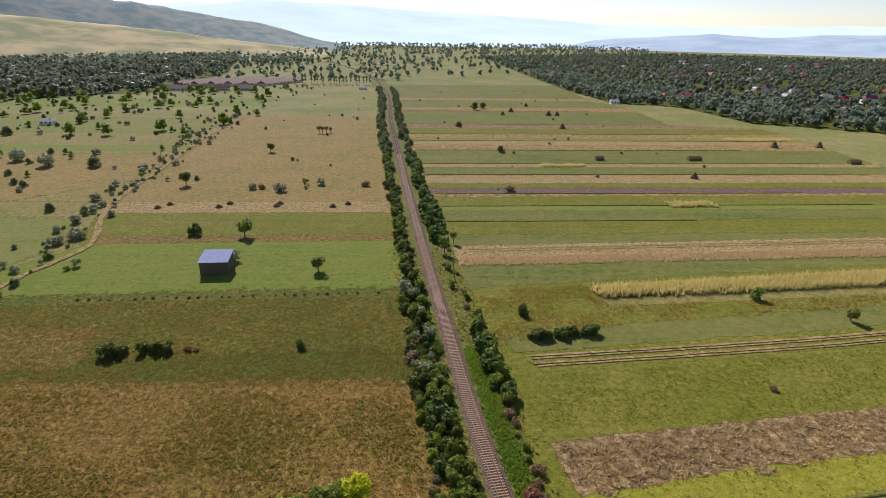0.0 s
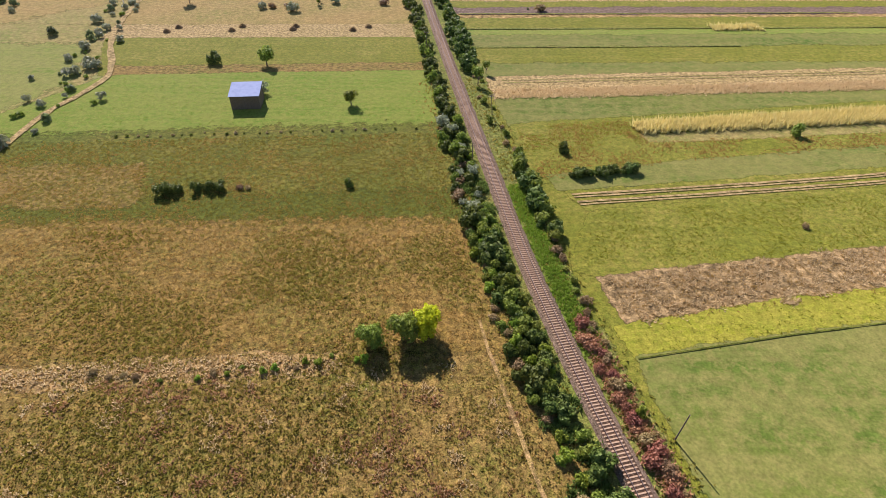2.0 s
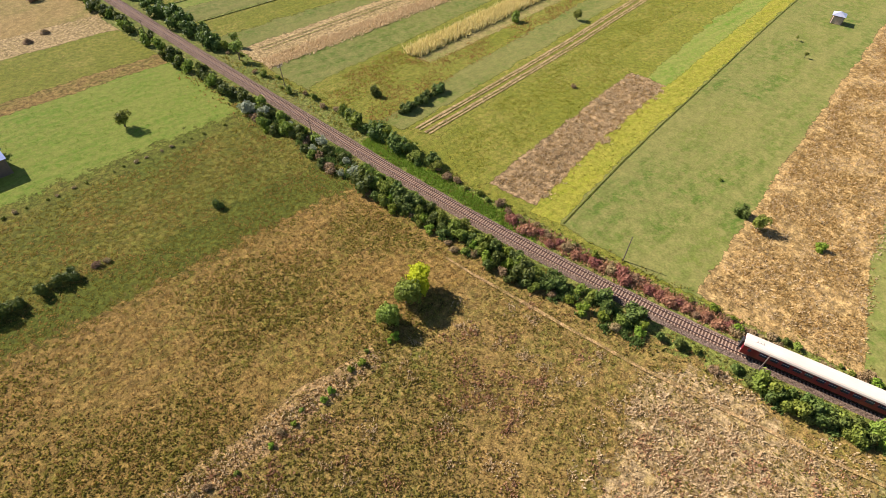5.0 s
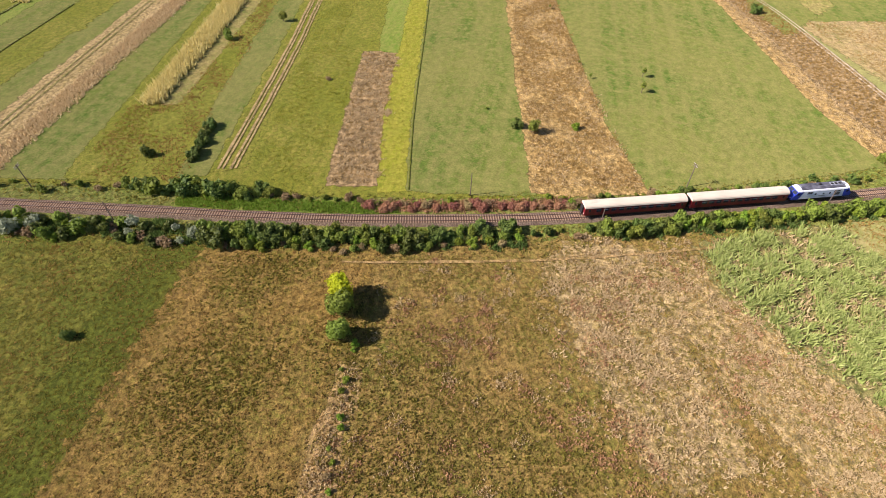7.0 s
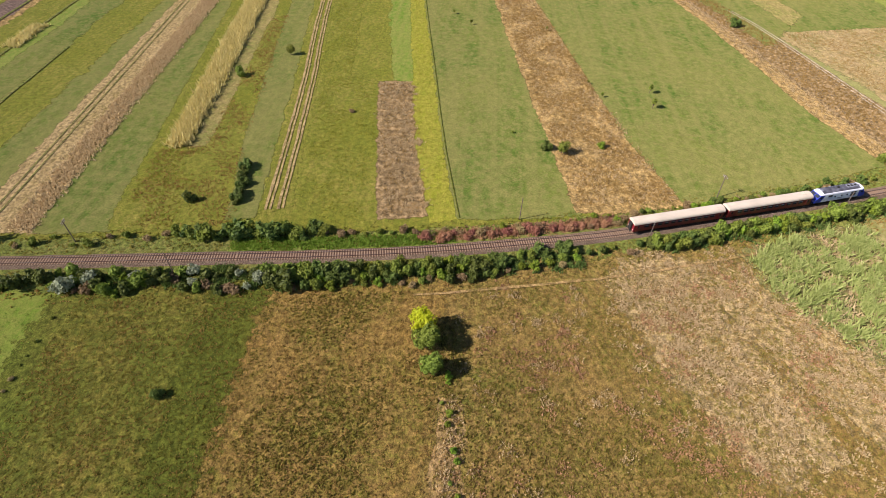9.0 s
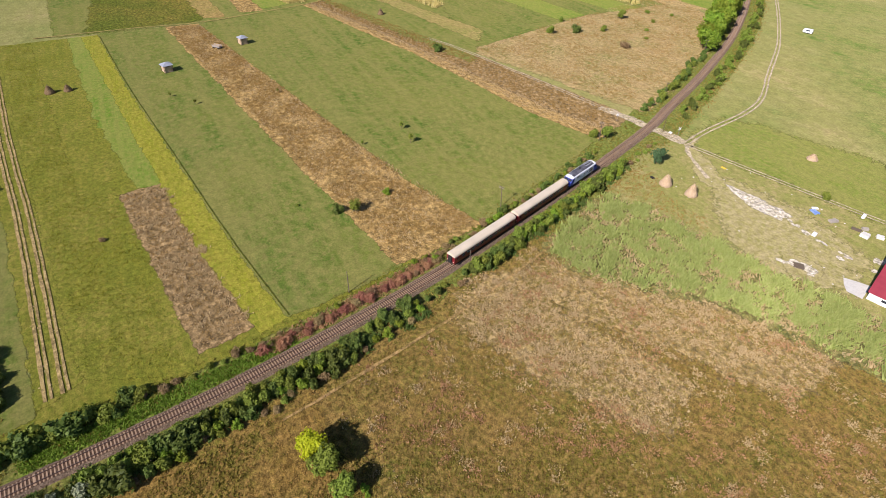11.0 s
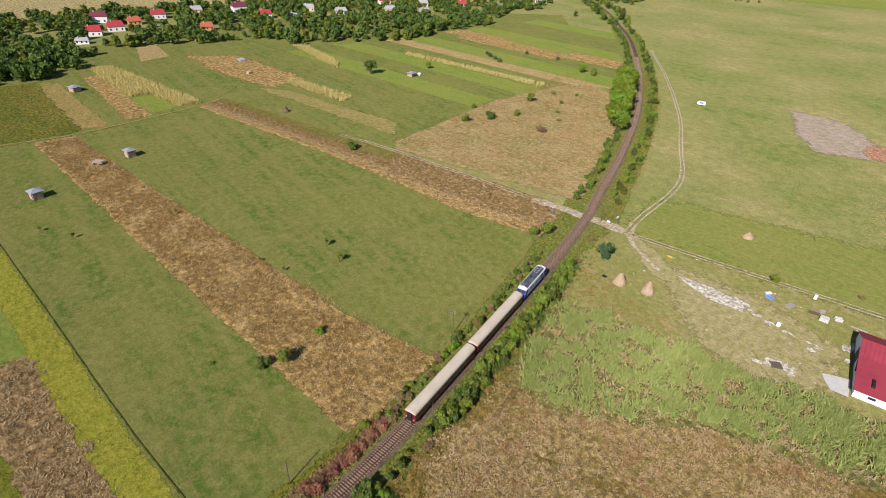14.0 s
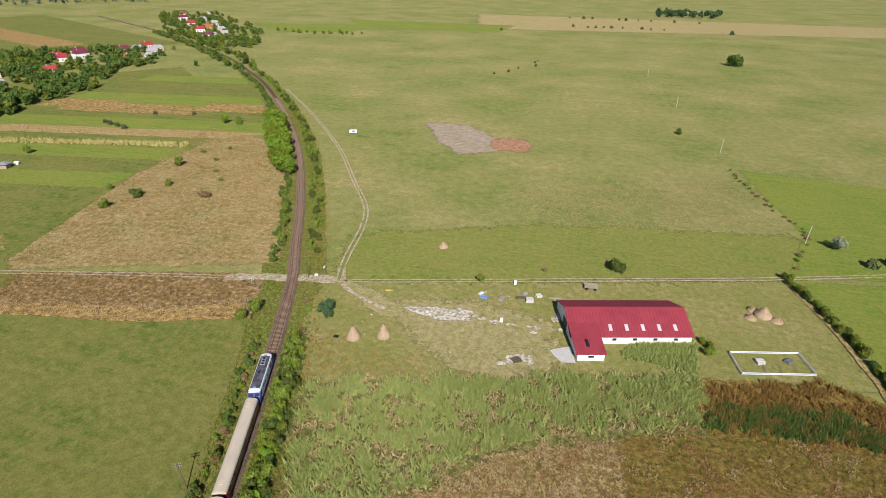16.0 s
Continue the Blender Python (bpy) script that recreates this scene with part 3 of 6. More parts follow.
field("field_81", MOWN, [(560, -360), (470, -560), (900, -760), (1000, -420)], "green strips beyond the village", 1.2)
field("field_82", STRAW, [(600, -400), (590, -425), (950, -520), (950, -480)], "straw-coloured strip beyond the village", 1.2)
field("field_83", DRY, [(580, -470), (560, -510), (930, -640), (950, -590)], "tan strip beyond the village", 1.2)
field("sand_patch", SAND, [(72, -300), (50, -300), (36, -290), (24, -272), (21, -257), (37, -246), (52, -262)], "pinkish bare sand in the pasture", 3.0, "sand", fray=7)
field("soil_patch", RED_SOIL, [(24, -274), (12, -281), (4, -274), (4, -260), (20, -258)], "reddish dug-over soil in the pasture", 2, "soil", fray=5)
field("bare_yard", BARE, [(20, -86), (-1, -92), (-23, -88), (-27, -74), (-13, -63.5), (-2, -66), (12, -76)], "trodden dusty ground in the middle of the yard", 3.0, "yard", fray=8)
field("bare_track", BARE, [(46, -97), (49, -103), (41, -93), (30, -84), (22, -80), (20, -84), (30, -90)], "dusty trodden way into the yard", 2.0, "yard", fray=3)
field("gravel_patch_1", GRAVEL, [(18.6, -85.5), (8.5, -88.6), (-1.1, -90), (-1.3, -85.5), (8.8, -82.8)], "long pale patch of gravel in the yard", 1.6, "gravel", fray=1.6)
field("gravel_patch_2", BARE, [(-12.7, -70), (-16.3, -74.2), (-21.5, -74.9), (-23.4, -67.2), (-17.7, -65)], "pale rubble round a dung heap", 1.6, "gravel", fray=1.8)
field("gravel_patch_3", CONCRETE, [(-27, -77), (-32, -80), (-33, -74), (-30, -73)], "round pale heap of lime on the yard", 0.8, "gravel", fray=0.5)

def strewn(first, count, x0, y0, x1, y1, spread, small, large):
    """Ragged spots of gravel strewn along a line."""
    for i in range(count):
        t = RNG.random()
        cx, cy = x0 + (x1 - x0) * t + RNG.normal(0, spread), y0 + (y1 - y0) * t + RNG.normal(0, spread)
        r, a = RNG.uniform(small, large), math.atan2(y1 - y0, x1 - x0)
        pts = []
        for k in range(9):
            b = 2 * math.pi * k / 9
            u, v = 1.7 * r * math.cos(b) * RNG.uniform(0.6, 1.2), 0.7 * r * math.sin(b) * RNG.uniform(0.6, 1.2)
            pts.append((cx + u * math.cos(a) - v * math.sin(a), cy + u * math.sin(a) + v * math.cos(a)))
        field(f"gravel_spot_{first + i}", GRAVEL, pts, "pale gravel strewn over worn grass", 0.3, "gravel", 0.6)


strewn(1, 8, 18, -83.5, -3, -88.5, 0.8, 0.5, 1.5)
strewn(20, 9, -4, -88, -23, -85, 0.9, 0.3, 0.9)
strewn(30, 11, -14, -68, -22, -71, 1.6, 0.4, 1.3)
strewn(45, 6, -27, -98, -29, -86, 0.8, 0.4, 1.0)
ROAD = [(186, -57), (162, -66), (110, -80), (76, -88), (46, -95), (9, -106), (-47, -123.5), (-103, -141), (-200, -175), (-330, -215)]
for off, tag in ((0.85, "dirt_road_north_rut"), (-0.85, "dirt_road_south_rut")):
    ribbon(tag, DIRT, [(x, y + off) for x, y in ROAD], 0.6, "pale worn wheel rut of a dirt road")
ribbon("crossing_apron", DIRT, [(84, -85.5), (70, -90), (58, -93), (46, -95)], 4.5, "trodden dirt apron of a level crossing")
TRAIL = [(46, -94), (50, -109), (55, -138), (62, -158), (79, -185), (109, -233), (160, -300), (215, -365)]
for off, tag in ((0.9, "farm_track_east_rut"), (-0.9, "farm_track_west_rut")):
    ribbon(tag, DIRT, [(x + off, y) for x, y in TRAIL], 0.7, "pale wheel rut of a farm track on grass")
for i, o in enumerate((1.9, 3.0, 5.0, 6.1)):
    ribbon(f"straw_row_{i + 1}", STRAW, [(24 - 0.4 * i, 104.8 + o), (90, 112.8 + o), (151, 121.8 + o), (240, 132.3 + o)], 0.55 + 0.2 * (i % 2), "pale row of cut straw lying on a meadow", "straw row")
for i, o in enumerate((0.0, 2.0)):
    ribbon(f"stubble_rut_{i + 1}", BANK, [(12, 176 + o), (120, 184.5 + o), (230, 193 + o)], 0.3, "dark wheel rut along a stubble strip", "rut")
ribbon("meadow_path", WEEDS_TAN, along(72, -22, 13.6, 8), 0.7, "faint worn footpath along a railway hedge", "path")
ribbon("crop_edge", GREEN_OLIVE, [(25, 60.6), (61, 67), (110, 74), (180, 84), (250, 92)], 0.28, "dark furrow along a yellow crop strip", "field edge")
ribbon("yard_path", DIRT, [(46, -95), (40, -90), (25, -83)], 1.6, "faint worn path into the yard")
ribbon("field_path", DRY_OLIVE, [(256, 120), (255, 78), (253, 42), (264, -15), (270, -30)], 1.2, "grassy path across the strip ends")
ribbon("hedge_path", STRAW, [(-103, -139), (-109, -113), (-112, -85), (-112, -60)], 1.6, "pale path along a hedge")
ribbon("ditch_path", STRAW, [(-128, 110), (-127, 150), (-121, 179), (-135, 214), (-142, 246), (-148, 300), (-158, 380), (-161, 480)], 2.2, "pale path along a ditch")
for i, (y, x1) in enumerate(((207.8, 110), (228, 200), (247, 180), (283, 240), (308, 230), (345, 200), (376, 220), (402, 190), (445, 170), (520, 150))):
    ribbon(f"strip_edge_{i + 1}", BANK, [(float(track_x(y)) + 12, y + 0.5), (x1 * 0.5, y + 0.0225 * x1), (x1, y + 0.045 * x1)], 1.1, "dark overgrown edge between field strips", "field edge")

# ---- railway ----
def bed():
    prof = [(-2.45, 0.03), (-1.45, 0.74), (1.36, 0.74), (2.0, 0.03)]
    verts, faces = [], []
    idx = np.arange(0, len(TRACK), 3)
    for k, i in enumerate(idx):
        for off, z in prof:
            j = 0.25 * noise.noise((i * 0.3, off, 2)) if abs(off) > 2 else 0
            verts.append((TRACK[i, 0] + WEST[i, 0] * (off + j), TRACK[i, 1] + WEST[i, 1] * (off + j), z))
        if k:
            a = 4 * k
            for q in range(3):
                faces.append((a + q - 4, a + q - 3, a + q + 1, a + q))
    me = mesh_from("railway_track", verts, faces, [BALLAST, BALLAST_BROWN])
    for q, f in enumerate(me.polygons):
        f.material_index = 1 if q % 3 == 1 else 0
    if me.polygons[1].normal.z < 0:
        me.flip_normals()
    return tagged(new("railway_track", me), "single railway track on a bed of reddish grey ballast", "railway track", kind="structure")


RAILWAY = bed()


def rail(off):
    prof = [(-0.075, 0.80), (-0.035, 0.93), (-0.037, 0.97), (0.037, 0.97), (0.035, 0.93), (0.075, 0.80)]
    verts, faces = [], []
    for k, i in enumerate(range(0, len(TRACK), 3)):
        for o, z in prof:
            verts.append((TRACK[i, 0] + WEST[i, 0] * (off + o), TRACK[i, 1] + WEST[i, 1] * (off + o), z))
        if k:
            a = 6 * k
            faces += [(a + q - 6, a + q - 5, a + q + 1, a + q) for q in range(5)]
    me = mesh_from("rail", verts, faces, [RUST_RAIL, RAIL_TOP])
    for q, f in enumerate(me.polygons):
        f.material_index = 1 if q % 5 == 2 else 0
    ob = new("rail", me)
    ob.parent = RAILWAY
    return tagged(ob, "brown steel rail with a bright running surface")


rail(-0.75)
rail(0.75)

# ---- plants ----
def unit(count, low=-1.0):
    z = RNG.uniform(low, 1, count)
    a = RNG.uniform(0, 2 * np.pi, count)
    r = np.sqrt(1 - z * z)
    return np.c_[r * np.cos(a), r * np.sin(a), z]


def leaves(blobs, count, size):
    """Leaf-shaped four-sided faces on and inside the surface of some lumps (x, y, z, radius)."""
    blobs = np.array(blobs, float)
    w = blobs[:, 3] ** 2
    b = blobs[RNG.choice(len(blobs), count, p=w / w.sum())]
    d = unit(count, -0.55)
    ripple = 0.82 + 0.28 * np.sin(5 * d[:, 0] + 3 * b[:, 0]) * np.sin(4 * d[:, 1] + 2 * b[:, 1]) + RNG.normal(0, 0.1, count)
    c = b[:, :3] + d * (b[:, 3] * ripple)[:, None]
    c[:, 2] = np.maximum(c[:, 2], 0.08)
    n = d + 0.75 * unit(count)
    n /= np.linalg.norm(n, axis=1)[:, None]
    u = np.cross(n, unit(count))
    u /= np.linalg.norm(u, axis=1)[:, None] + 1e-9
    v = np.cross(n, u)
    s = (size * RNG.uniform(0.6, 1.35, count))[:, None]
    return np.stack([c - u * s, c + v * s * 0.62, c + u * s, c - v * s * 0.62], 1)


def lumps(radius, height, count, low=0.35):
    out = []
    for _ in range(count):
        a, r = RNG.uniform(0, 2 * np.pi), radius * RNG.uniform(0.1, 0.62)
        z = height * RNG.uniform(low, 0.78)
        out.append((r * math.cos(a), r * math.sin(a), z, radius * RNG.uniform(0.38, 0.6)))
    return out


def stems(height, spread, count, thick):
    bm = bmesh.new()
    for k in range(count):
        a = 2 * math.pi * k / count + RNG.uniform(-0.4, 0.4)
        tip = (spread * math.cos(a), spread * math.sin(a), height * RNG.uniform(0.7, 1.0))
        mid = (0.25 * tip[0], 0.25 * tip[1], 0.45 * height)
        tube(bm, (0, 0, -0.05), mid, thick, thick * 0.7, 6)
        tube(bm, mid, tip, thick * 0.7, thick * 0.25, 5)
    return bm


SHAPES, BUCKETS = {}, {}


def bush(radius, height, count, size, material, label, blobs=7):
    root = tagged(new("bush"), label, "bush")
    SHAPES[root.name] = leaves(lumps(radius, height, blobs, 0.2), count, size), material
    ob = new("foliage", soup("foliage", *SHAPES[root.name]))
    ob.parent = root
    part("stem", stems(height * 0.75, radius * 0.6, 4, 0.05), BARK, root)
    return root


def tree(radius, height, count, size, material, label, blobs=9, bare=0.25, name="tree"):
    root = tagged(new(name), label, "tree")
    crown = [(x, y, z * (1 - bare) + height * bare, r) for x, y, z, r in lumps(radius, height, blobs, 0.15)]
    SHAPES[root.name] = leaves(crown, count, size), material
    ob = new("crown", soup("crown", *SHAPES[root.name]))
    ob.parent = root
    bm = bmesh.new()
    tube(bm, (0, 0, -0.1), (0, 0, height * 0.45), radius * 0.085, radius * 0.05)
    for k in range(5):
        a = 1.26 * k
        tube(bm, (0, 0, height * (0.25 + 0.04 * k)), (radius * 0.55 * math.cos(a), radius * 0.55 * math.sin(a), height * 0.65), radius * 0.045, radius * 0.015, 5)
    part("trunk", bm, BARK, root)
    return root


USED = set()
NEAR = (-95, 120, -34, 96)
FAR_GROUPS = {"hedge bushes west of the railway", "hedge bushes east of the railway", "scattered shrubs on the plain", "garden trees of the village", "shrubs along a ditch", "far row of bushes",
              "growth along a ditch", "orchard trees beyond the village", "shrubs in the pasture", "low growth along a field edge", "low growth along a meadow edge"}


def plant(proto, x, y, scale=1.0, z=0.0, tall=1.0, group=""):
    """Place a plant: the first time the model itself, then copies. Far ones of some groups are gathered in one object a group."""
    if group in FAR_GROUPS and not (NEAR[0] < x < NEAR[1] and NEAR[2] < y < NEAR[3]):
        corners, material = SHAPES[proto.name]
        keep = corners[RNG.random(len(corners)) < 0.42]
        mid = keep.mean(1, keepdims=True)
        keep = (mid + (keep - mid) * 1.45) * np.array([scale, scale, scale * tall])
        a = RNG.uniform(0, 6.28)
        turn = np.array([[math.cos(a), math.sin(a), 0], [-math.sin(a), math.cos(a), 0], [0, 0, 1]])
        BUCKETS.setdefault((group, material.name), []).append(keep @ turn + np.array([x, y, z]))
        return None
    m = pose(x, y, z, 0, 0, RNG.uniform(0, 360)) @ Matrix.Diagonal((scale, scale, scale * tall, 1))
    if proto.name not in USED:
        USED.add(proto.name)
        proto.matrix_basis = m
        ob = proto
    else:
        s = Matrix.Diagonal((*[1 / v for v in proto.scale], 1))
        ob = copy_thing(proto, m @ s)
        ob.matrix_basis = m
    if group:
        ob["group"] = group
    return ob


LEAF_FARBUSH = leafy("leaf_grey_green", (0.085, 0.11, 0.045), (0.16, 0.185, 0.07), 0.35)
B_DARK = bush(1.9, 2.6, 1000, 0.27, LEAF_DARK, "dense dark green bush in a railway hedge")
B_MID = bush(2.1, 2.9, 1100, 0.27, LEAF_MID, "leafy green bush in a railway hedge")
B_DARK2 = bush(2.6, 3.3, 1400, 0.3, LEAF_DARK, "broad dark green hawthorn bush in a hedge", 10)
B_BRIGHT = bush(1.5, 2.0, 800, 0.24, LEAF_BRIGHT, "small fresh green bush in a hedge")
B_RED = bush(1.7, 1.0, 700, 0.22, LEAF_RED, "low russet bush on the railway bank")
B_BROWN = bush(1.6, 1.8, 600, 0.2, LEAF_BROWN, "half-withered brown bush on the railway bank")
B_OLIVE = bush(1.3, 1.1, 500, 0.2, LEAF_MID, "low green shrub in the grass")
B_SILVER = bush(1.8, 2.6, 700, 0.22, LEAF_SILVER, "pale silver-green willow bush by the shed")
T_ACACIA = tree(3.0, 7.0, 1700, 0.33, LEAF_BRIGHT, "tall yellow-green acacia beside the railway", 12, 0.2)
T_ROUND = tree(2.4, 5.0, 1300, 0.27, LEAF_MID, "small round green tree in a meadow")
T_DARK = tree(3.2, 7.0, 1500, 0.36, LEAF_DARK, "dark green orchard tree", 11)
T_LIME = tree(2.5, 5.4, 4200, 0.22, LEAF_YELLOW, "small round tree with bright lime-yellow leaves", 14, 0.06)
T_GREEN = tree(2.6, 5.6, 4400, 0.22, LEAF_MID, "small dense round tree with fresh green leaves", 14, 0.06)
T_PINE = tree(2.0, 4.2, 1300, 0.24, LEAF_PINE, "round blue-green young tree by the level crossing", 8, 0.08)
T_YOUNG = tree(1.1, 2.8, 300, 0.18, LEAF_MID, "young fruit tree with thin crown in a meadow", 5, 0.3)
T_FAR = tree(4.2, 8.0, 420, 0.8, LEAF_DARK, "dark leafy tree among village gardens", 9, 0.15)
T_FAR2 = tree(3.6, 7.0, 380, 0.75, LEAF_MID, "green garden tree in the village", 8, 0.15)
B_FAR = bush(2.0, 2.4, 260, 0.42, LEAF_FARBUSH, "dark shrub scattered over a meadow")
B_FAR2 = bush(2.4, 2.6, 280, 0.45, LEAF_SILVER, "grey-green willow shrub in a meadow")

# hedge west of the line
def hedge(y0, y1, off0, off1, step, protos, smin, smax, group, tall=1.0, keep=1.0):
    s, e = S_OF_Y(y0), S_OF_Y(y1)
    while s < e:
        if RNG.random() < keep:
            x, y, _ = on_track(s, RNG.uniform(min(off0, off1), max(off0, off1)))
            plant(protos[RNG.integers(len(protos))], x, y, RNG.uniform(smin, smax), 0, tall * RNG.uniform(0.85, 1.15), group)
        s += step * RNG.uniform(0.7, 1.3)


HW, HE = "hedge bushes west of the railway", "hedge bushes east of the railway"
hedge(700, 330, 5, 10, 3.6, [B_FAR, B_FAR], 0.9, 1.8, HW)
hedge(700, 330, -5, -10, 3.6, [B_FAR, B_FAR], 0.9, 1.8, HE)
hedge(330, 150, 5, 9, 2.6, [B_DARK, B_MID, B_DARK2], 0.7, 1.15, HW)
hedge(330, 182, -5, -9.5, 2.6, [B_DARK, B_MID, B_DARK2], 0.7, 1.3, HE)
MIXED = [B_DARK, B_MID, B_DARK2, B_BRIGHT, B_MID, B_DARK, B_BROWN, B_SILVER]
hedge(150, 100, 4.0, 7.0, 2.4, MIXED, 0.55, 1.0, HW)
hedge(150, 100, 6.5, 11.0, 2.0, MIXED, 0.6, 1.2, HW)
hedge(100, 50, 3.9, 6.2, 2.3, MIXED, 0.6, 1.05, HW)
hedge(100, 50, 6.0, 8.6, 1.9, [B_DARK2, B_MID, B_DARK, B_MID, B_BRIGHT], 0.75, 1.15, HW, 1.1)
hedge(98, 52, 8.4, 10.8, 2.4, [B_MID, B_DARK, B_BROWN, B_BRIGHT, B_OLIVE], 0.5, 0.95, HW)
hedge(50, 31, 4.2, 6.6, 3.4, [B_DARK, B_MID, B_BRIGHT, B_DARK2], 0.6, 1.0, HW)
hedge(50, 31, 6.2, 8.6, 3.2, [B_OLIVE, B_BROWN, B_BRIGHT], 0.6, 1.0, HW)
hedge(34, 12, 4.0, 7.0, 3.6, [B_BROWN, B_DARK, B_OLIVE], 0.5, 0.9, HW)
hedge(13, -62, 4.3, 6.2, 1.7, [B_MID, B_BRIGHT, B_MID, B_DARK], 0.75, 1.1, HW, 1.15)
hedge(11, -56, 6.0, 7.8, 1.9, [B_MID, B_DARK, B_DARK2, B_BRIGHT], 0.65, 1.05, HW, 1.1)
hedge(-60, -84, 4.5, 8, 3.5, [B_OLIVE, B_BROWN], 0.6, 1.0, HW)
hedge(128, 92, -6.4, -9.5, 1.7, [B_DARK2, B_DARK, B_MID], 0.7, 1.25, HE)
hedge(180, 130, -5, -9, 5.0, [B_MID, B_BROWN, B_OLIVE], 0.5, 0.9, HE)
hedge(92, 66, -6.5, -8.5, 3.0, [B_OLIVE, B_BROWN, B_BROWN], 0.6, 1.0, HE)
hedge(68, 18, -3.8, -6.0, 2.0, [B_RED, B_RED, B_RED, B_BROWN], 0.6, 1.1, HE)
hedge(20, -62, -4.6, -7.4, 1.5, [B_OLIVE, B_BROWN, B_BRIGHT, B_OLIVE, B_DARK], 0.45, 0.9, HE)
hedge(66, 20, -5.8, -7.8, 3.6, [B_OLIVE, B_BRIGHT, B_BROWN], 0.35, 0.7, HE)
hedge(-104, -430, -5, -8.5, 2.9, [B_MID, B_DARK, B_DARK], 0.7, 1.15, HE)
hedge(-108, -430, 5, 9.5, 2.7, [B_DARK, B_MID, B_OLIVE], 0.7, 1.15, HW)
hedge(-185, -268, -7, -13, 4.6, [T_ACACIA], 1.4, 2.0, "tall acacias beside the railway")
hedge(-430, -640, 5, 14, 6.0, [T_FAR, T_FAR2], 0.5, 0.9, HW)
hedge(-430, -640, -5, -14, 6.0, [T_FAR, T_FAR2], 0.5, 0.9, HE)

# single trees and bushes
for proto, x, y, s in (
        (T_LIME, -12.6, 66.6, 1.22), (T_GREEN, -16.2, 65.3, 1.18), (T_GREEN, -22.0, 64.0, 0.98), (B_DARK2, 15.2, 35.0, 0.95), (B_DARK2, 13.6, 40.5, 0.9), (B_DARK, 19.5, 13.0, 0.9), (B_SILVER, -66, 167, 1.3), (T_ROUND, -37, 159.5, 1.0), (T_ROUND, -70, 190, 1.3),
        (B_DARK2, -89, 191, 1.1), (B_DARK, -32, 114, 0.75), (B_DARK, 24.5, 131, 1.05), (B_MID, 94, 141.5, 1.1), (T_ROUND, 113, 129, 0.75), (T_YOUNG, 3.5, 175, 2.2), (T_YOUNG, 7, 184, 1.6),
        (T_DARK, 11, 122, 0.6), (T_ROUND, 58.5, 31.5, 0.85), (B_DARK2, 60, 36, 0.75), (B_BRIGHT, 62.5, 19, 0.9), (T_YOUNG, 89.5, -2.0, 1.3), (T_YOUNG, 100, -3.2, 1.2), (T_YOUNG, 95, 14.5, 0.7), (T_YOUNG, 104, 18, 0.6),
        (T_YOUNG, 150, 30, 0.7), (T_YOUNG, 152, 62, 0.8), (T_YOUNG, 163, 70, 0.7), (T_PINE, 41, -75.0, 1.35), (T_ROUND, 63, -70, 1.0), (B_MID, 65.5, -66, 1.1), (B_DARK2, -46, -130, 1.3),
        (B_MID, 0, -109, 0.9), (B_BROWN, -21, -122, 0.7), (B_DARK2, -180, -640, 3.6), (B_SILVER, -130, -172, 1.9), (B_FAR, -137, -160, 1.4), (B_FAR, -145, -163, 1.5), (B_FAR, -152, -166, 1.5), (B_DARK, -88, -328, 1.3),
        (B_DARK2, 163, -136, 1.15), (B_MID, 168, -122, 1.3), (T_GREEN, 173, -177, 0.9), (B_BROWN, 134, -145, 1.9), (B_MID, 159, -152, 1.0), (T_ACACIA, 199, -256, 0.9), (B_MID, 190, -258, 1.5), (B_DARK2, 167, -53, 1.0),
        (B_MID, 182, -140, 0.9), (B_OLIVE, 150, -175, 1.2), (B_OLIVE, 160, -190, 1.2), (B_OLIVE, 140, -165, 1.0), (B_OLIVE, 175, -200, 1.3), (B_OLIVE, 165, -210, 1.1),
        (T_DARK, 271, -128, 1.25), (T_ROUND, 262, -169, 0.9), (B_FAR, 257, -261, 1.0), (B_FAR, 232, -269, 1.0), (T_FAR, 350, -430, 0.7), (B_FAR, 250, -225, 1.2), (B_FAR, 258, -228, 1.1), (B_FAR, 265, -230, 1.2), (B_FAR, 272, -233, 1.0),
        (B_FAR, -239, -980, 2.4), (B_FAR, 120, -880, 1.5), (B_OLIVE, 68, 46, 0.5), (B_BROWN, 74, 98, 0.7), (T_DARK, -120, 258, 0.9), (B_BROWN, -34, 260, 1.5), (T_DARK, -101, 335, 0.75),
        (B_FAR, -159, 217, 1.3), (B_FAR, -144, 216, 1.0), (B_FAR2, -209, 294, 2.2), (B_FAR, -184, 294, 2.2), (B_FAR2, -235, 306, 2.2), (B_FAR, -294, 381, 2.2), (T_FAR, -274, 430, 0.7), (B_BROWN, 36, 253, 1.8),
        (B_FAR, 41, 342, 1.5), (B_FAR, 18, 435, 1.6), (T_FAR, 37, 532, 0.9), (T_FAR, 45, 540, 0.7),
        (B_DARK2, -76.5, 111, 0.9), (B_DARK2, -73.5, 111.4, 0.7), (B_DARK, -69, 112, 0.95), (B_DARK, -66, 112.3, 0.95), (B_DARK2, -63.5, 112.6, 0.7), (B_BROWN, -59, 113, 0.7), (B_BROWN, -56.8, 113.2, 0.6)):
    plant(proto, x + RNG.uniform(-0.2, 0.2), y + RNG.uniform(-0.2, 0.2), s)

# rows of growth between the fields
def row(points, step, protos, smin, smax, jitter, group, keep=1.0):
    p = spline(points, step)
    for x, y in p:
        if RNG.random() < keep:
            plant(protos[RNG.integers(len(protos))], x + RNG.normal(0, jitter), y + RNG.normal(0, jitter), RNG.uniform(smin, smax), 0, 1.0, group)


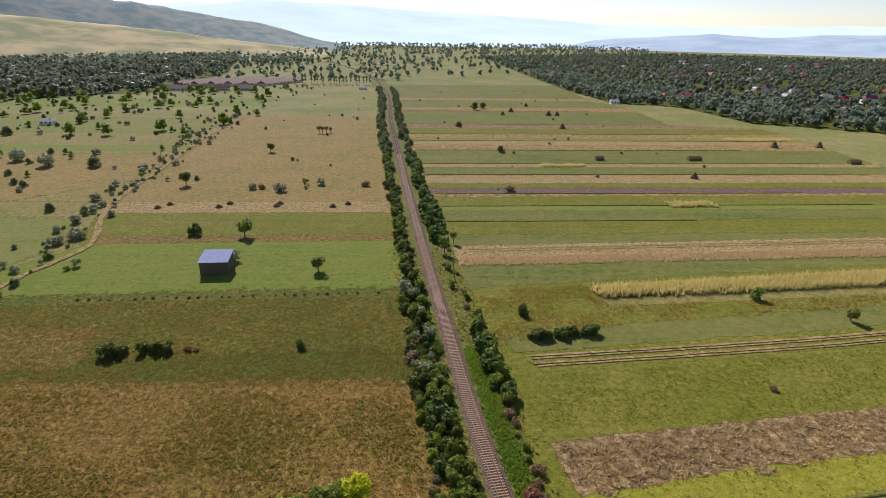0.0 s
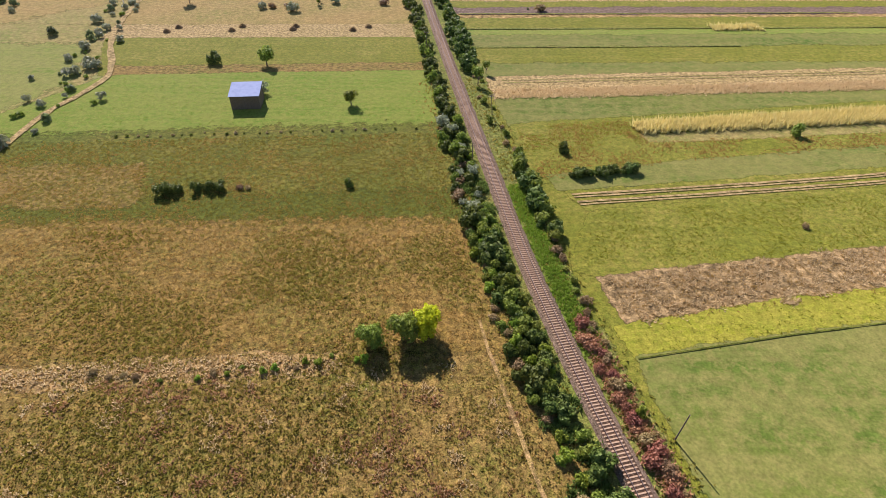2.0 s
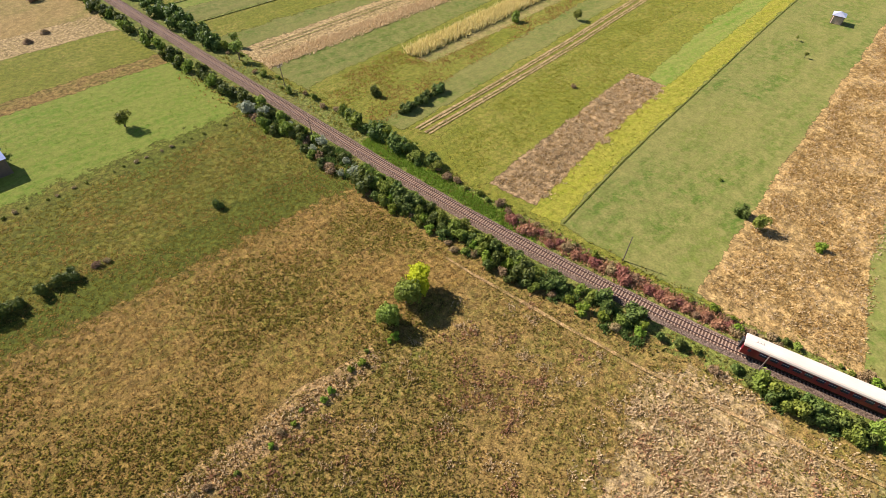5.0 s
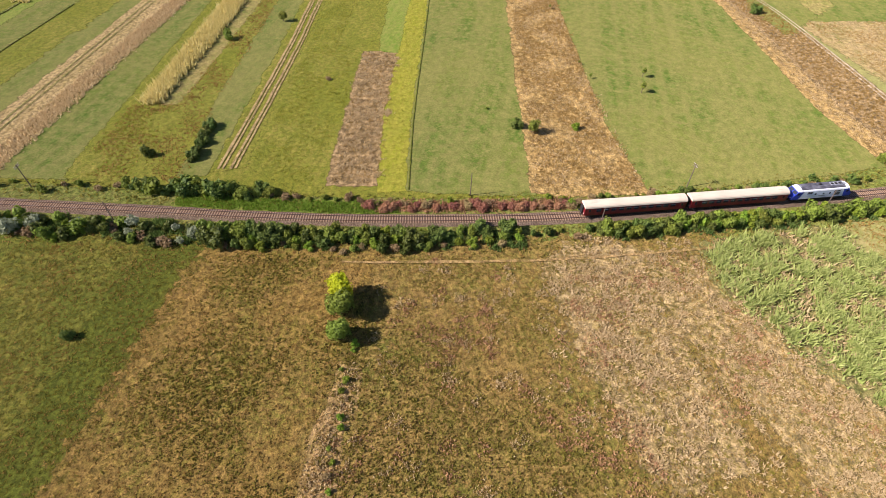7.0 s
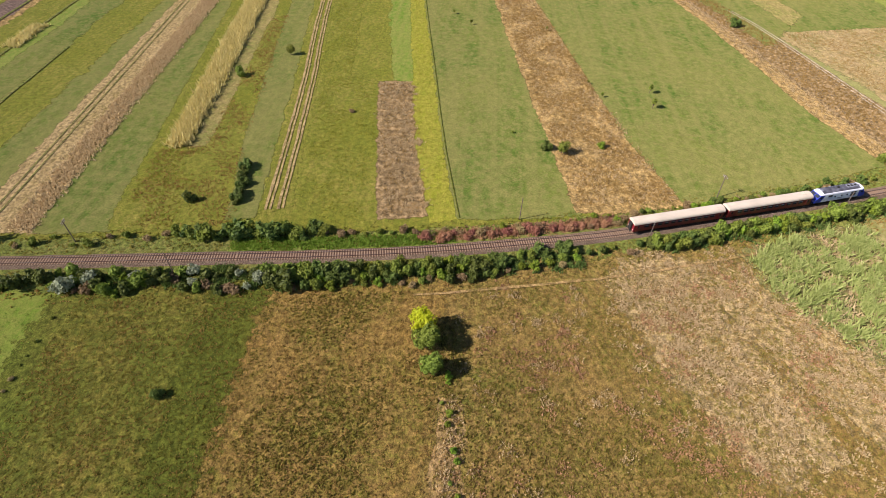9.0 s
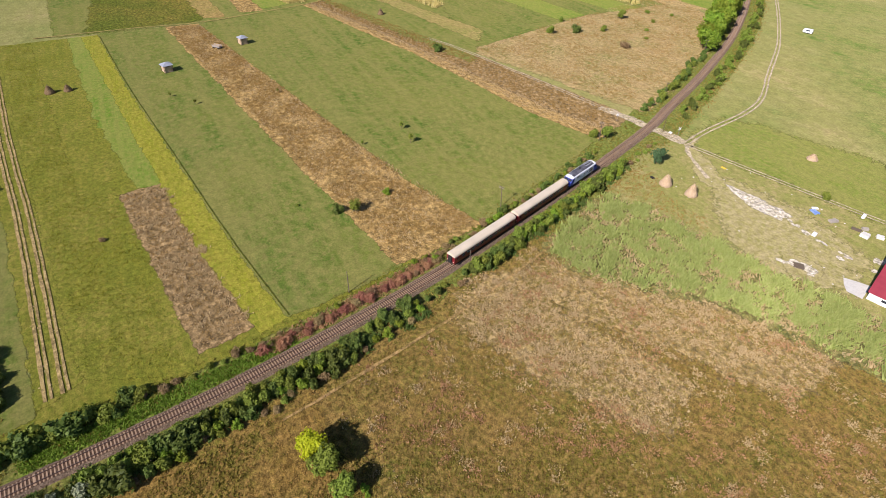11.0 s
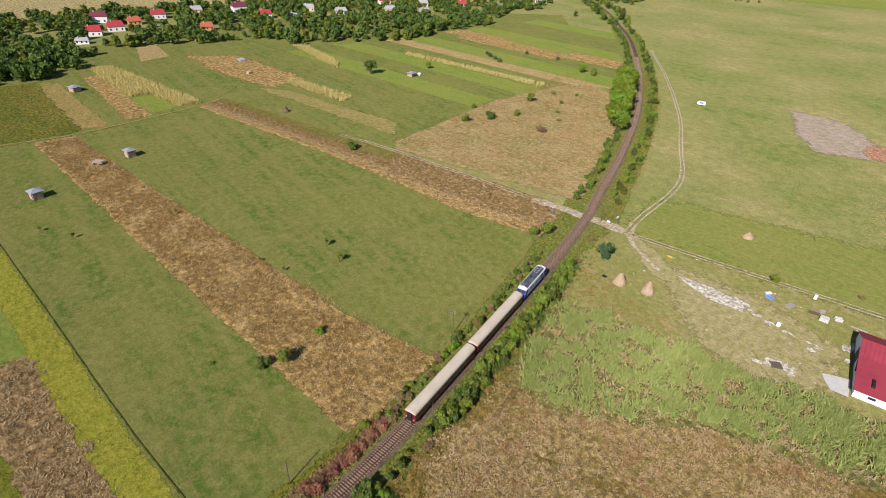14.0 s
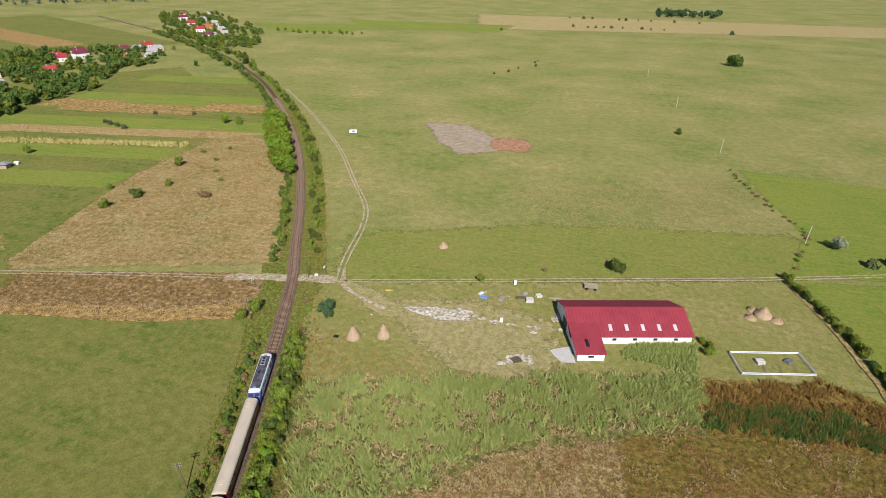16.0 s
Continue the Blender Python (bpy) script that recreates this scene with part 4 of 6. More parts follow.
row([(24.5, 119.2), (33, 120.4), (42, 122)], 1.3, [B_DARK, B_DARK2], 0.5, 0.8, 0.35, "dark hedge between strip fields")
row([(-22, 61), (-41, 58.5), (-55, 56), (-72, 58)], 2.2, [B_OLIVE, B_BRIGHT, B_BROWN], 0.35, 0.7, 0.5, "low growth along a field edge", 0.85)
row([(-100, 138), (-59, 141), (-14, 144.5)], 3.0, [B_OLIVE, B_BROWN], 0.25, 0.5, 0.3, "low growth along a meadow edge", 0.8)
row([(-104, -141), (-111, -113), (-115, -85), (-116, -60)], 2.0, [B_MID, B_DARK, B_BRIGHT], 0.7, 1.05, 0.5, "hedge along a path")
row([(-107, -258), (-112, -230), (-121, -182), (-108, -150)], 3.5, [B_BROWN, B_OLIVE], 0.5, 0.9, 0.8, "growth along a ditch", 0.8)
row([(-70, -93), (-71, -90), (-69, -87)], 1.5, [B_MID, B_BRIGHT], 0.7, 1.0, 0.3, "bushes at the barn's end")
row([(-131, 100), (-131, 158), (-128, 178), (-143, 227), (-148, 262), (-162, 350), (-170, 480)], 4.5, [B_OLIVE, B_FAR, B_FAR2], 0.4, 1.1, 3.5, "shrubs along a ditch", 0.75)
row([(-126, 150), (-137, 205), (-146, 255), (-158, 383)], 3.2, [B_OLIVE, B_SILVER, B_FAR2], 0.5, 1.0, 5.0, "shrubs along a ditch", 0.8)
row([(-90, 252), (-70, 255), (-55, 262)], 4.0, [B_FAR2, T_YOUNG, B_BROWN], 0.7, 1.3, 2.5, "shrubs in a dry meadow")
row([(-85, 400), (-75, 402)], 3.0, [T_YOUNG], 1.5, 1.9, 0.6, "young trees in a dry meadow")
row([(-150, -1000), (20, -985)], 16, [B_FAR], 0.8, 1.8, 3, "far row of bushes", 0.8)
row([(-260, -1160), (60, -1150)], 22, [B_FAR], 1.0, 2.2, 4, "far row of bushes", 0.7)
row([(420, -725), (355, -718), (300, -740)], 7, [T_FAR2], 0.5, 0.8, 5, "orchard trees beyond the village")
row([(62, -500), (40, -560), (30, -600)], 14, [B_FAR], 0.6, 1.1, 6, "shrubs in the pasture", 0.8)

# scattered shrubs on the northern plain
for _ in range(560):
    x, y = RNG.uniform(-520, -150), 230 + 490 * RNG.random() ** 0.8
    plant([B_FAR, B_FAR2, B_FAR, T_FAR2][RNG.integers(4)], x, y, RNG.uniform(0.4, 1.25), 0, 1.0, "scattered shrubs on the plain")
for _ in range(26):
    y = RNG.uniform(250, 720)
    plant(B_FAR, RNG.uniform(float(track_x(y)) + 20, 165), y, RNG.uniform(0.3, 0.7), 0, 1.0, "scattered shrubs on the plain")
for _ in range(16):
    plant(B_FAR, RNG.uniform(-130, -45), RNG.uniform(240, 640), RNG.uniform(0.4, 0.9), 0, 1.0, "scattered shrubs on the plain")


def far_wood(name, label, spots, material, size=1.3, count=46, h=(6, 11), kind="stuff"):
    """Many far crowns in one sheet of leaf clumps."""
    out = []
    for x, y in spots:
        hh = RNG.uniform(*h)
        r = hh * RNG.uniform(0.33, 0.48)
        c = leaves(lumps(r, hh, 5, 0.2), count, size)
        out.append(c + np.array([x, y, 0]))
    return tagged(new(name, soup(name, np.concatenate(out), material)), label, "woods", kind=kind)


def inside(poly, x, y):
    hit = False
    for (ax, ay), (bx, by) in zip(poly, poly[1:] + poly[:1]):
        if (ay > y) != (by > y) and x < ax + (y - ay) * (bx - ax) / (by - ay):
            hit = not hit
    return hit


def spots_in(poly, count):
    xs, ys = [p[0] for p in poly], [p[1] for p in poly]
    out = []
    while len(out) < count:
        x, y = RNG.uniform(min(xs), max(xs)), RNG.uniform(min(ys), max(ys))
        if inside(poly, x, y):
            out.append((x, y))
    return out


NE_VILLAGE = [(150, 940), (166, 720), (190, 590), (248, 570), (268, 470), (350, 425), (560, 400), (1000, 620), (1500, 1400), (700, 1800), (120, 1500)]
# dark sheet under the crowns: the shade of the trees is in its colour
field("village_ground", GREEN_OLIVE, NE_VILLAGE, "green ground under village trees, darkened for their shade", 1.2, "ground")
far_wood("village_wood", "dark green trees filling the far village", spots_in(NE_VILLAGE, 6500), LEAF_FAR_HAZE, 2.4, 24, (4.5, 10))
far_wood("village_front_wood", "dark trees along the edge of the far village", spots_in([(150, 940), (166, 720), (190, 590), (248, 570), (268, 470), (350, 425), (560, 395), (620, 430), (420, 520), (300, 640), (230, 960)], 600), LEAF_FAR_HAZE, 2.0, 40, (7, 12))
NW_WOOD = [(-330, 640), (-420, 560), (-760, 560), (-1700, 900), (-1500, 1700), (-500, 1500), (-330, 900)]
# again a dark green sheet, coloured in place of shade between crowns
field("wood_floor", GREEN_OLIVE, NW_WOOD, "green woodland floor, darkened for the shade of its trees", 1.2, "ground")
far_wood("plain_wood", "dark woodland behind the plain", spots_in(NW_WOOD, 6000), LEAF_FAR_HAZE, 3.0, 24, (9, 16))
far_wood("valley_wood", "scattered far trees on the valley floor", spots_in([(-330, 800), (-500, 1500), (-900, 2600), (900, 2600), (700, 1800), (120, 1500), (140, 950), (-60, 820)], 1500), LEAF_FAR_HAZE, 2.4, 30, (7, 13))
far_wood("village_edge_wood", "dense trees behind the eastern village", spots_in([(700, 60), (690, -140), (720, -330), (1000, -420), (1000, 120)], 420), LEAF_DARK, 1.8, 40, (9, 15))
far_wood("south_wood", "far dark wood at the valley's edge", spots_in([(1100, -900), (1080, -840), (1400, -900), (1500, -1300), (1200, -1300), (900, -1200)], 260), LEAF_FAR_HAZE, 2.2, 36, (9, 14))
far_wood("copse", "dark green copse on a dry slope", spots_in([(-140, -1270), (-270, -1285), (-290, -1390), (-150, -1380)], 75), LEAF_PINE, 2.2, 60, (9, 15))
# poplars in a row
POPLAR = tree(1.9, 20, 480, 0.75, LEAF_SILVER, "tall slender pale poplar in a row", 7, 0.1)
for k in range(24):
    plant(POPLAR, -188 + 4.4 * k + RNG.uniform(-1, 1), 752 + RNG.uniform(-6, 14), RNG.uniform(0.75, 1.05), 0, 1.0, "row of poplars")

# gardens of the eastern village
EAST_GARDENS = [(366, 75), (360, 36), (397, 12), (420, -10), (405, -60), (398, -110), (368, -122), (362, -150), (345, -190), (340, -218), (352, -250), (354, -310), (387, -360), (398, -425), (440, -530), (560, -420), (560, 60)]
VILLAGE_HOUSES = ((2, 521, -18, 75), (0, 481, -22, 80), (0, 470, -4, 70), (0, 519, -64, 80), (3, 452, -84, 75), (2, 519, -137, 80), (0, 480, -146, 70), (1, 497, -199, 60), (1, 467, -218, 70), (1, 454, -267, 60),
                    (0, 499, -412, 75), (2, 499, -440, 70), (1, 470, -491, 60), (0, 441, -352, 30), (0, 488, -407, 60), (2, 485, -428, 70), (4, 437, -349, 20), (4, 445, -358, 40), (2, 469, -468, 60), (3, 436, -440, 50),
                    (0, 475, -512, 60), (1, 442, -480, 45), (1, 452, -500, 60), (4, 430, -462, 20), (0, 691, -856, 50), (0, 581, -732, 50), (3, 536, -711, 40), (2, 465, -612, 20), (1, 467, -652, 40), (4, 478, -640, 60),
                    (4, 455, -640, 20), (1, 500, -690, 50), (0, 520, -670, 40), (1, 560, -760, 40), (1, 610, -800, 50), (2, 640, -790, 60), (4, 540, -740, 20), (1, 660, -880, 50), (4, 480, -4, 10), (3, 500, -40, 85), (4, 445, 8, 70),
                    (1, 530, -100, 80), (4, 470, -170, 30), (4, 440, -300, 70), (1, 470, -320, 60), (0, 500, -290, 70))


def clear_of_houses(x, y):
    return not any(-34 < x - hx < 5 and abs(y - hy) < 8 for _, hx, hy, _ in VILLAGE_HOUSES)


for x, y in spots_in([(350, 92), (352, 60), (356, 30), (372, 22), (426, 22), (430, 90)], 46):
    plant(T_FAR, x, y, RNG.uniform(0.8, 1.3), 0, 1.0, "garden trees of the village")
for x, y in spots_in(EAST_GARDENS, 1500):
    if not clear_of_houses(x, y):
        continue
    plant([T_FAR, T_FAR2, T_FAR][RNG.integers(3)], x, y, RNG.uniform(0.5, 1.25), 0, 1.0, "garden trees of the village")
for x, y in spots_in([(365, 60), (400, 30), (430, 0), (470, 160), (380, 160)], 60) + spots_in([(440, -580), (420, -680), (640, -900), (760, -880), (560, -640)], 300) + spots_in([(360, -560), (440, -540), (470, -600), (400, -640)], 90):
    plant([T_FAR, T_FAR2][RNG.integers(2)], x, y, RNG.uniform(0.5, 1.0), 0, 1.0, "garden trees of the village")

# ---- standing grass, weeds, reeds and maize ----
def tufts(name, label, poly, count, height, width, material, blades=3, lean=0.5, avoid=None, category="grass", clump=0.0, wide=1.0, blur=0.5, gather=0.0):
    """Loose blades of standing growth over a patch of land."""
    poly = list(poly)
    xs, ys = np.array([p[0] for p in poly]), np.array([p[1] for p in poly])
    px, py = RNG.uniform(xs.min(), xs.max(), count * 3), RNG.uniform(ys.min(), ys.max(), count * 3)
    ok = np.zeros(len(px), bool)
    for (ax, ay), (bx, by) in zip(poly, poly[1:] + poly[:1]):
        if ay != by:
            ok ^= ((ay > py) != (by > py)) & (px < ax + (py - ay) * (bx - ax) / (by - ay))
    px, py = px[ok], py[ok]
    if clump:
        qx, qy = px / wide, py / wide
        f = np.sin(qx * 0.31 + 2 * np.sin(qy * 0.17)) + np.sin(qy * 0.37 + 2 * np.sin(qx * 0.13)) + RNG.normal(0, 0.6, len(px))
        k = f > np.quantile(f, clump)
        px, py = px[k], py[k]
    px, py = px[:count] + RNG.normal(0, blur, len(px[:count])), py[:count] + RNG.normal(0, blur, len(py[:count]))
    if gather:                                        # stools of stems round common roots
        roots = RNG.integers(0, len(px), max(4, len(px) // 20))
        pick = roots[RNG.integers(0, len(roots), len(px))]
        spread = gather * RNG.uniform(0.5, 1.5, len(px))
        px, py = px[pick] + RNG.normal(0, 1, len(px)) * spread, py[pick] + RNG.normal(0, 1, len(px)) * spread
    n = len(px) * blades
    c = np.c_[np.repeat(px, blades), np.repeat(py, blades), np.full(n, 0.03)]
    c[:, :2] += RNG.normal(0, width * 0.5, (n, 2))
    a = RNG.uniform(0, 2 * np.pi, n)
    side = np.c_[np.cos(a), np.sin(a), np.zeros(n)] * (width * RNG.uniform(0.5, 1.3, n))[:, None] * 0.5
    h = height * RNG.uniform(0.45, 1.25, n)
    b = RNG.uniform(0, 2 * np.pi, n)
    tip = c + np.c_[np.cos(b) * lean * h, np.sin(b) * lean * h, h]
    return tagged(new(name, soup(name, np.stack([c - side, c + side, tip], 1), material)), label, category, kind="stuff")


W_BROWN = [(-130, 52), (-71, 57), (-41, 59)] + along(60, 99, 12, 10) + [(-91, 96), (-130, 95)]
W_SOUTH = [(-130, -58), (-105, -62), (-60, -58), (-17, -34), (12, -13)] + along(-10, 60, 11, 10) + [(-41, 58), (-130, 52)]
W_MEADOW = [(-150, 96), (-91, 97)] + along(100, 143, 11, 12) + [(-59, 139), (-150, 132)]
tufts("brown_weed_growth", "standing brown weeds", W_BROWN, 12000, 0.28, 0.3, BLADE_BROWN, clump=0.35, wide=0.5, blur=1.5)
tufts("olive_weed_growth", "olive green weeds among dry ones", W_BROWN, 8000, 0.4, 0.4, BLADE_OLIVE, clump=0.55, wide=2.0)
tufts("brown_weed_growth", "standing brown weeds", W_SOUTH, 26000, 0.3, 0.3, BLADE_BROWN, clump=0.35, wide=0.5, blur=1.5)
tufts("olive_weed_growth", "olive green weeds among dry ones", W_SOUTH, 20000, 0.3, 0.4, BLADE_OLIVE, clump=0.4, wide=1.1, blur=2.0)
tufts("russet_weed_growth", "reddish weeds among dry ones", W_SOUTH, 9000, 0.45, 0.4, BLADE_RUSSET, clump=0.6, wide=1.6, blur=2.0, gather=0.9)
tufts("olive_weed_growth", "green weeds on the darker side of the field", [(-60, 57), (-24, 59), (-30, 25), (-60, 0), (-100, 10), (-100, 50)], 7000, 0.45, 0.4, BLADE_OLIVE, clump=0.4, wide=2.0, blur=5.0)
tufts("straw_weed_growth", "pale dry stalks among weeds", W_SOUTH, 7000, 0.5, 0.32, BLADE_TAN, clump=0.6, wide=0.6, gather=0.8)
tufts("straw_weed_growth", "pale flattened dead stalks", [(12, 13), (12, 1), (-5, 4), (-31, -8), (-36, 2), (-17, 12), (6, 22)], 2600, 0.5, 0.4, BLADE_TAN, lean=1.1, blur=5.0, gather=0.7)
tufts("straw_weed_growth", "pale dry stalks", [(10, -3), (14, -10), (-4, -25), (-22, -42), (-40, -48), (-44, -30), (-20, -18), (-4, -4)], 2800, 0.45, 0.4, BLADE_TAN, lean=0.9, blur=6.0, gather=0.7)
tufts("meadow_growth", "long olive meadow grass", W_MEADOW, 14000, 0.22, 0.42, BLADE_OLIVE)
tufts("meadow_growth", "dry flecks in a meadow", W_MEADOW, 5000, 0.25, 0.4, BLADE_BROWN, clump=0.5)
for words, poly, count, mat in (
        ("short mown grass", [(26, 60), (61, 66), (110, 73), (180, 83), (251, 91), (250, 62), (165, 49), (88, 39), (31, 30)], 16000, BLADE_GRASS),
        ("short mown grass", [(39, -3), (83, 4.5), (144, 16), (247, 37), (263, -14), (164, -42), (89, -57), (65, -66)], 22000, BLADE_GRASS),
        ("bright mown grass", [(-130, 137), (-59, 142), (-14, 146), (-18, 186), (-65, 182), (-121, 178)], 11000, BLADE_LUSH),
        ("short yard grass", [(48, -92), (42, -62), (20, -62), (-11, -63), (-67, -79), (-98, -84), (-102, -136), (-47, -121), (9, -103)], 12000, BLADE_DRYGRASS),
        ("lush meadow grass", [(52, -125), (44, -102), (-107, -147), (-116, -174), (-48, -164)], 7000, BLADE_LUSH),
        ("short pasture grass", [(60, -135), (120, -225), (60, -290), (-60, -300), (-115, -250), (-110, -180), (-30, -160)], 16000, BLADE_DRYGRASS),
        ("short mown grass", [(13, 148), (49, 153), (146, 167), (146, 175), (10, 163)], 4000, BLADE_GRASS)):
    tufts("mown_growth", words, poly, count // 6, 0.14, 0.5, mat, 2, 0.9)
for k in (1, 3):                                      # straw lying in rows
    o = 1.55 * k
    tufts("windrow", "row of cut straw", [(25, 105 + o), (90, 113 + o), (151, 122 + o), (235, 132.5 + o), (235, 133.1 + o), (151, 122.6 + o), (90, 113.6 + o), (25, 105.6 + o)], 1500, 0.3, 0.6, BLADE_TAN, 3, 0.9, category="straw")
tufts("dry_pasture_growth", "thin dry straw-coloured grass on a pasture", [(0, -204), (-60, -228), (-104, -248), (-112, -190), (-60, -168), (-26, -155)], 9000, 0.12, 0.9, BLADE_TAN, 2, 0.9, clump=0.25, wide=2.0, blur=6.0)
tufts("bank_straw_growth", "pale dry grass between two weedy fields", [(-130, 50), (-71, 55.5), (-44, 57.5), (-28, 58), (-28, 60.5), (-46, 60.5), (-71, 59), (-130, 54)], 1800, 0.5, 0.4, BLADE_TAN)
REEDS = [(18, -12), (27, -28), (32, -45), (18, -53), (-11, -61), (-67, -77), (-63, -58), (-37, -48), (-17, -39), (-6, -25), (7, -14)]
tufts("reeds", "tall pale green reeds", REEDS, 1600, 0.9, 0.45, BLADE_REED, 3, 0.6, category="reeds", clump=0.3, wide=0.5, blur=2.0)
tufts("reeds", "dense clumps of tall pale green reeds", REEDS, 9000, 1.6, 0.45, BLADE_REED, 5, 0.6, category="reeds", clump=0.25, wide=0.5, blur=0.4, gather=0.75)
tufts("reeds", "brown stalks among reeds", REEDS, 2600, 1.0, 0.5, BLADE_TAN, 3, 0.7, category="reeds", clump=0.3, wide=0.8)
tufts("reeds", "reeds before a barn wall", [(-46, -80), (-50, -87), (-67, -92), (-66, -78)], 1500, 1.2, 0.5, BLADE_REED, 3, 0.45, category="reeds")
tufts("dark_weed_growth", "brown and green weeds", [(-66, -74), (-98, -83), (-113, -76), (-108, -62), (-66, -58)], 4000, 1.2, 0.4, BLADE_BROWN, 4, 0.4, gather=0.6)
tufts("dark_weed_growth", "green weeds", [(-66, -66), (-100, -72), (-108, -62), (-66, -58)], 3000, 1.3, 0.45, BLADE_WEED, 4, 0.4, gather=0.6)
tufts("dead_weed_growth", "brown flattened dead weeds", [(24, 80.5), (95, 92), (98, 80.5), (60, 74.5), (27, 68.5)], 900, 0.4, 0.4, BLADE_BROWN, lean=0.9)
tufts("dead_weed_growth", "pale flattened dead weeds", [(24, 80.5), (95, 92), (98, 80.5), (60, 74.5), (27, 68.5)], 2600, 0.5, 0.4, BLADE_TAN, lean=1.2, gather=0.5)
tufts("dry_grass_growth", "tall brown dry grass", [(33, 28), (88, 37), (148, 45.5), (249, 60), (248, 45), (180, 32), (98, 16), (39, 1)], 14000, 0.45, 0.4, BLADE_BROWN, lean=0.8, clump=0.3)
tufts("dry_grass_growth", "pale dry grass", [(33, 28), (88, 37), (148, 45.5), (249, 60), (248, 45), (180, 32), (98, 16), (39, 1)], 6500, 0.5, 0.4, BLADE_TAN, lean=0.8, clump=0.3, wide=0.7)
tufts("yellow_crop_growth", "bright yellow-green crop", [(25, 67), (59, 74.5), (157, 87), (250, 98.5), (250, 91.5), (180, 84.5), (110, 74.5), (61, 67.5), (26, 61.5)], 1800, 0.3, 0.45, BLADE_YELLOW)
tufts("yellow_meadow_growth", "yellow-green meadow growth", [(20, 85), (60, 88), (97, 94), (100, 103), (250, 121), (250, 132), (151, 120.5), (27, 103.5)], 7000, 0.3, 0.45, BLADE_YELLOW, clump=0.3)
tufts("weed_strip_growth", "weedy yellow-green growth", [(16, 118), (57, 127), (150, 140), (148, 146), (50, 137), (46, 150), (13, 146)], 3500, 0.4, 0.45, BLADE_BROWN, clump=0.4)
tufts("weed_strip_growth", "yellow weeds", [(14, 128), (50, 138), (46, 150), (13, 146)], 900, 0.3, 0.45, BLADE_YELLOW, clump=0.3)
tufts("straw_growth", "dry reed straw along a strip", [(9, 164), (120, 172), (240, 181), (240, 188), (120, 179), (9, 171)], 10000, 0.8, 0.4, BLADE_TAN)
tufts("straw_growth", "pale stalks beside a dirt road", [(66, -69), (89, -59), (164, -44), (264, -16), (266, -21), (165, -49), (90, -66), (68, -76)], 6000, 0.5, 0.45, BLADE_TAN)
tufts("brown_stalk_growth", "brown stalks beside a dirt road", [(68, -77), (90, -67), (165, -50), (266, -21), (268, -32), (162, -65), (80, -89)], 6500, 0.55, 0.45, BLADE_BROWN)
tufts("fallow_growth", "dry growth on a fallow field", [(84, -98), (162, -72), (174, -110), (184, -152), (204, -246), (160, -232), (130, -205), (96, -150)], 9000, 0.4, 0.5, BLADE_BROWN, clump=0.3, wide=1.5)
tufts("fallow_growth", "pale dry growth on a fallow field", [(84, -98), (162, -72), (174, -110), (184, -152), (204, -246), (160, -232), (130, -205), (96, -150)], 6000, 0.4, 0.5, BLADE_TAN, clump=0.4, wide=0.8)
tufts("bank_growth", "russet growth on the railway bank", along(66, 18, -3.6, 8) + along(18, 66, -7.0, 8), 2600, 0.55, 0.45, BLADE_RUSSET)
tufts("bank_growth", "lush green growth on the railway bank", along(114, 60, -2.8, 8) + along(60, 114, -6.5, 8), 2600, 0.5, 0.45, BLADE_LUSH)
tufts("bank_growth", "rough grass on the railway bank", along(180, -300, 2.3, 12) + along(-300, 180, 11, 12), 22000, 0.5, 0.4, BLADE_OLIVE)
tufts("bank_growth", "rough grass on the railway bank", along(180, -300, -2.3, 12) + along(-300, 180, -10, 12), 22000, 0.5, 0.4, BLADE_OLIVE)
tufts("bank_growth", "dark nettles under a hedge", along(150, 32, 3.4, 12) + along(32, 150, 9.5, 12), 5000, 0.9, 0.4, BLADE_WEED, 4, 0.5, gather=0.5)
tufts("bank_growth", "dark nettles under a hedge", along(12, -60, 3.6, 12) + along(-60, 12, 8.5, 12), 3400, 0.9, 0.4, BLADE_WEED, 4, 0.5, gather=0.5)
tufts("bank_growth", "dry stalks on the railway bank", along(180, -300, 4.5, 12) + along(-300, 180, 13, 12), 9000, 0.5, 0.4, BLADE_BROWN)
tufts("yard_margin_growth", "dry yellow grass beside the reeds", [(44, -62), (34, -47), (20, -54), (4, -59), (8, -64), (24, -62), (36, -68)], 700, 0.35, 0.4, BLADE_BROWN)


def maize(name, corners, count, height, label, material=None):
    """Rows of standing maize: stalk, leaves and tassel as blades."""
    tufts(name, label, corners, count, height, 0.5, material or BLADE_CORN, 5, 0.45, category="maize")


maize("maize_field", [(49, 142), (120, 149.5), (250, 165), (250, 173), (118, 157), (48, 147.5)], 11000, 1.9, "tall ripe yellow maize in a strip")
maize("maize_field", [(367, 17), (365, 6), (269, -17.5), (269, -7), (298, 1), (298, 12)], 3000, 2.3, "tall ripe maize near the village")
maize("maize_field", [(278, -73), (283, -79), (234, -92), (230, -84)], 650, 2.2, "short strip of ripe maize")
maize("maize_field", [(366, -119), (362, -127), (305, -124.5), (295, -116)], 700, 2.2, "short strip of ripe maize")
maize("maize_field", [(190, -205), (303, -178), (305, -184), (192, -212)], 900, 1.8, "strip of pale maize")
maize("maize_field", [(105, 230), (125, 231), (125, 236), (105, 235)], 300, 1.6, "small patch of pale maize")
maize("maize_field", [(60, 303), (85, 304), (85, 308), (60, 307)], 250, 1.4, "small patch of pale maize")
maize("maize_field", [(205, 384), (255, 386), (255, 394), (205, 391)], 600, 1.8, "strip of ripe maize before the village")

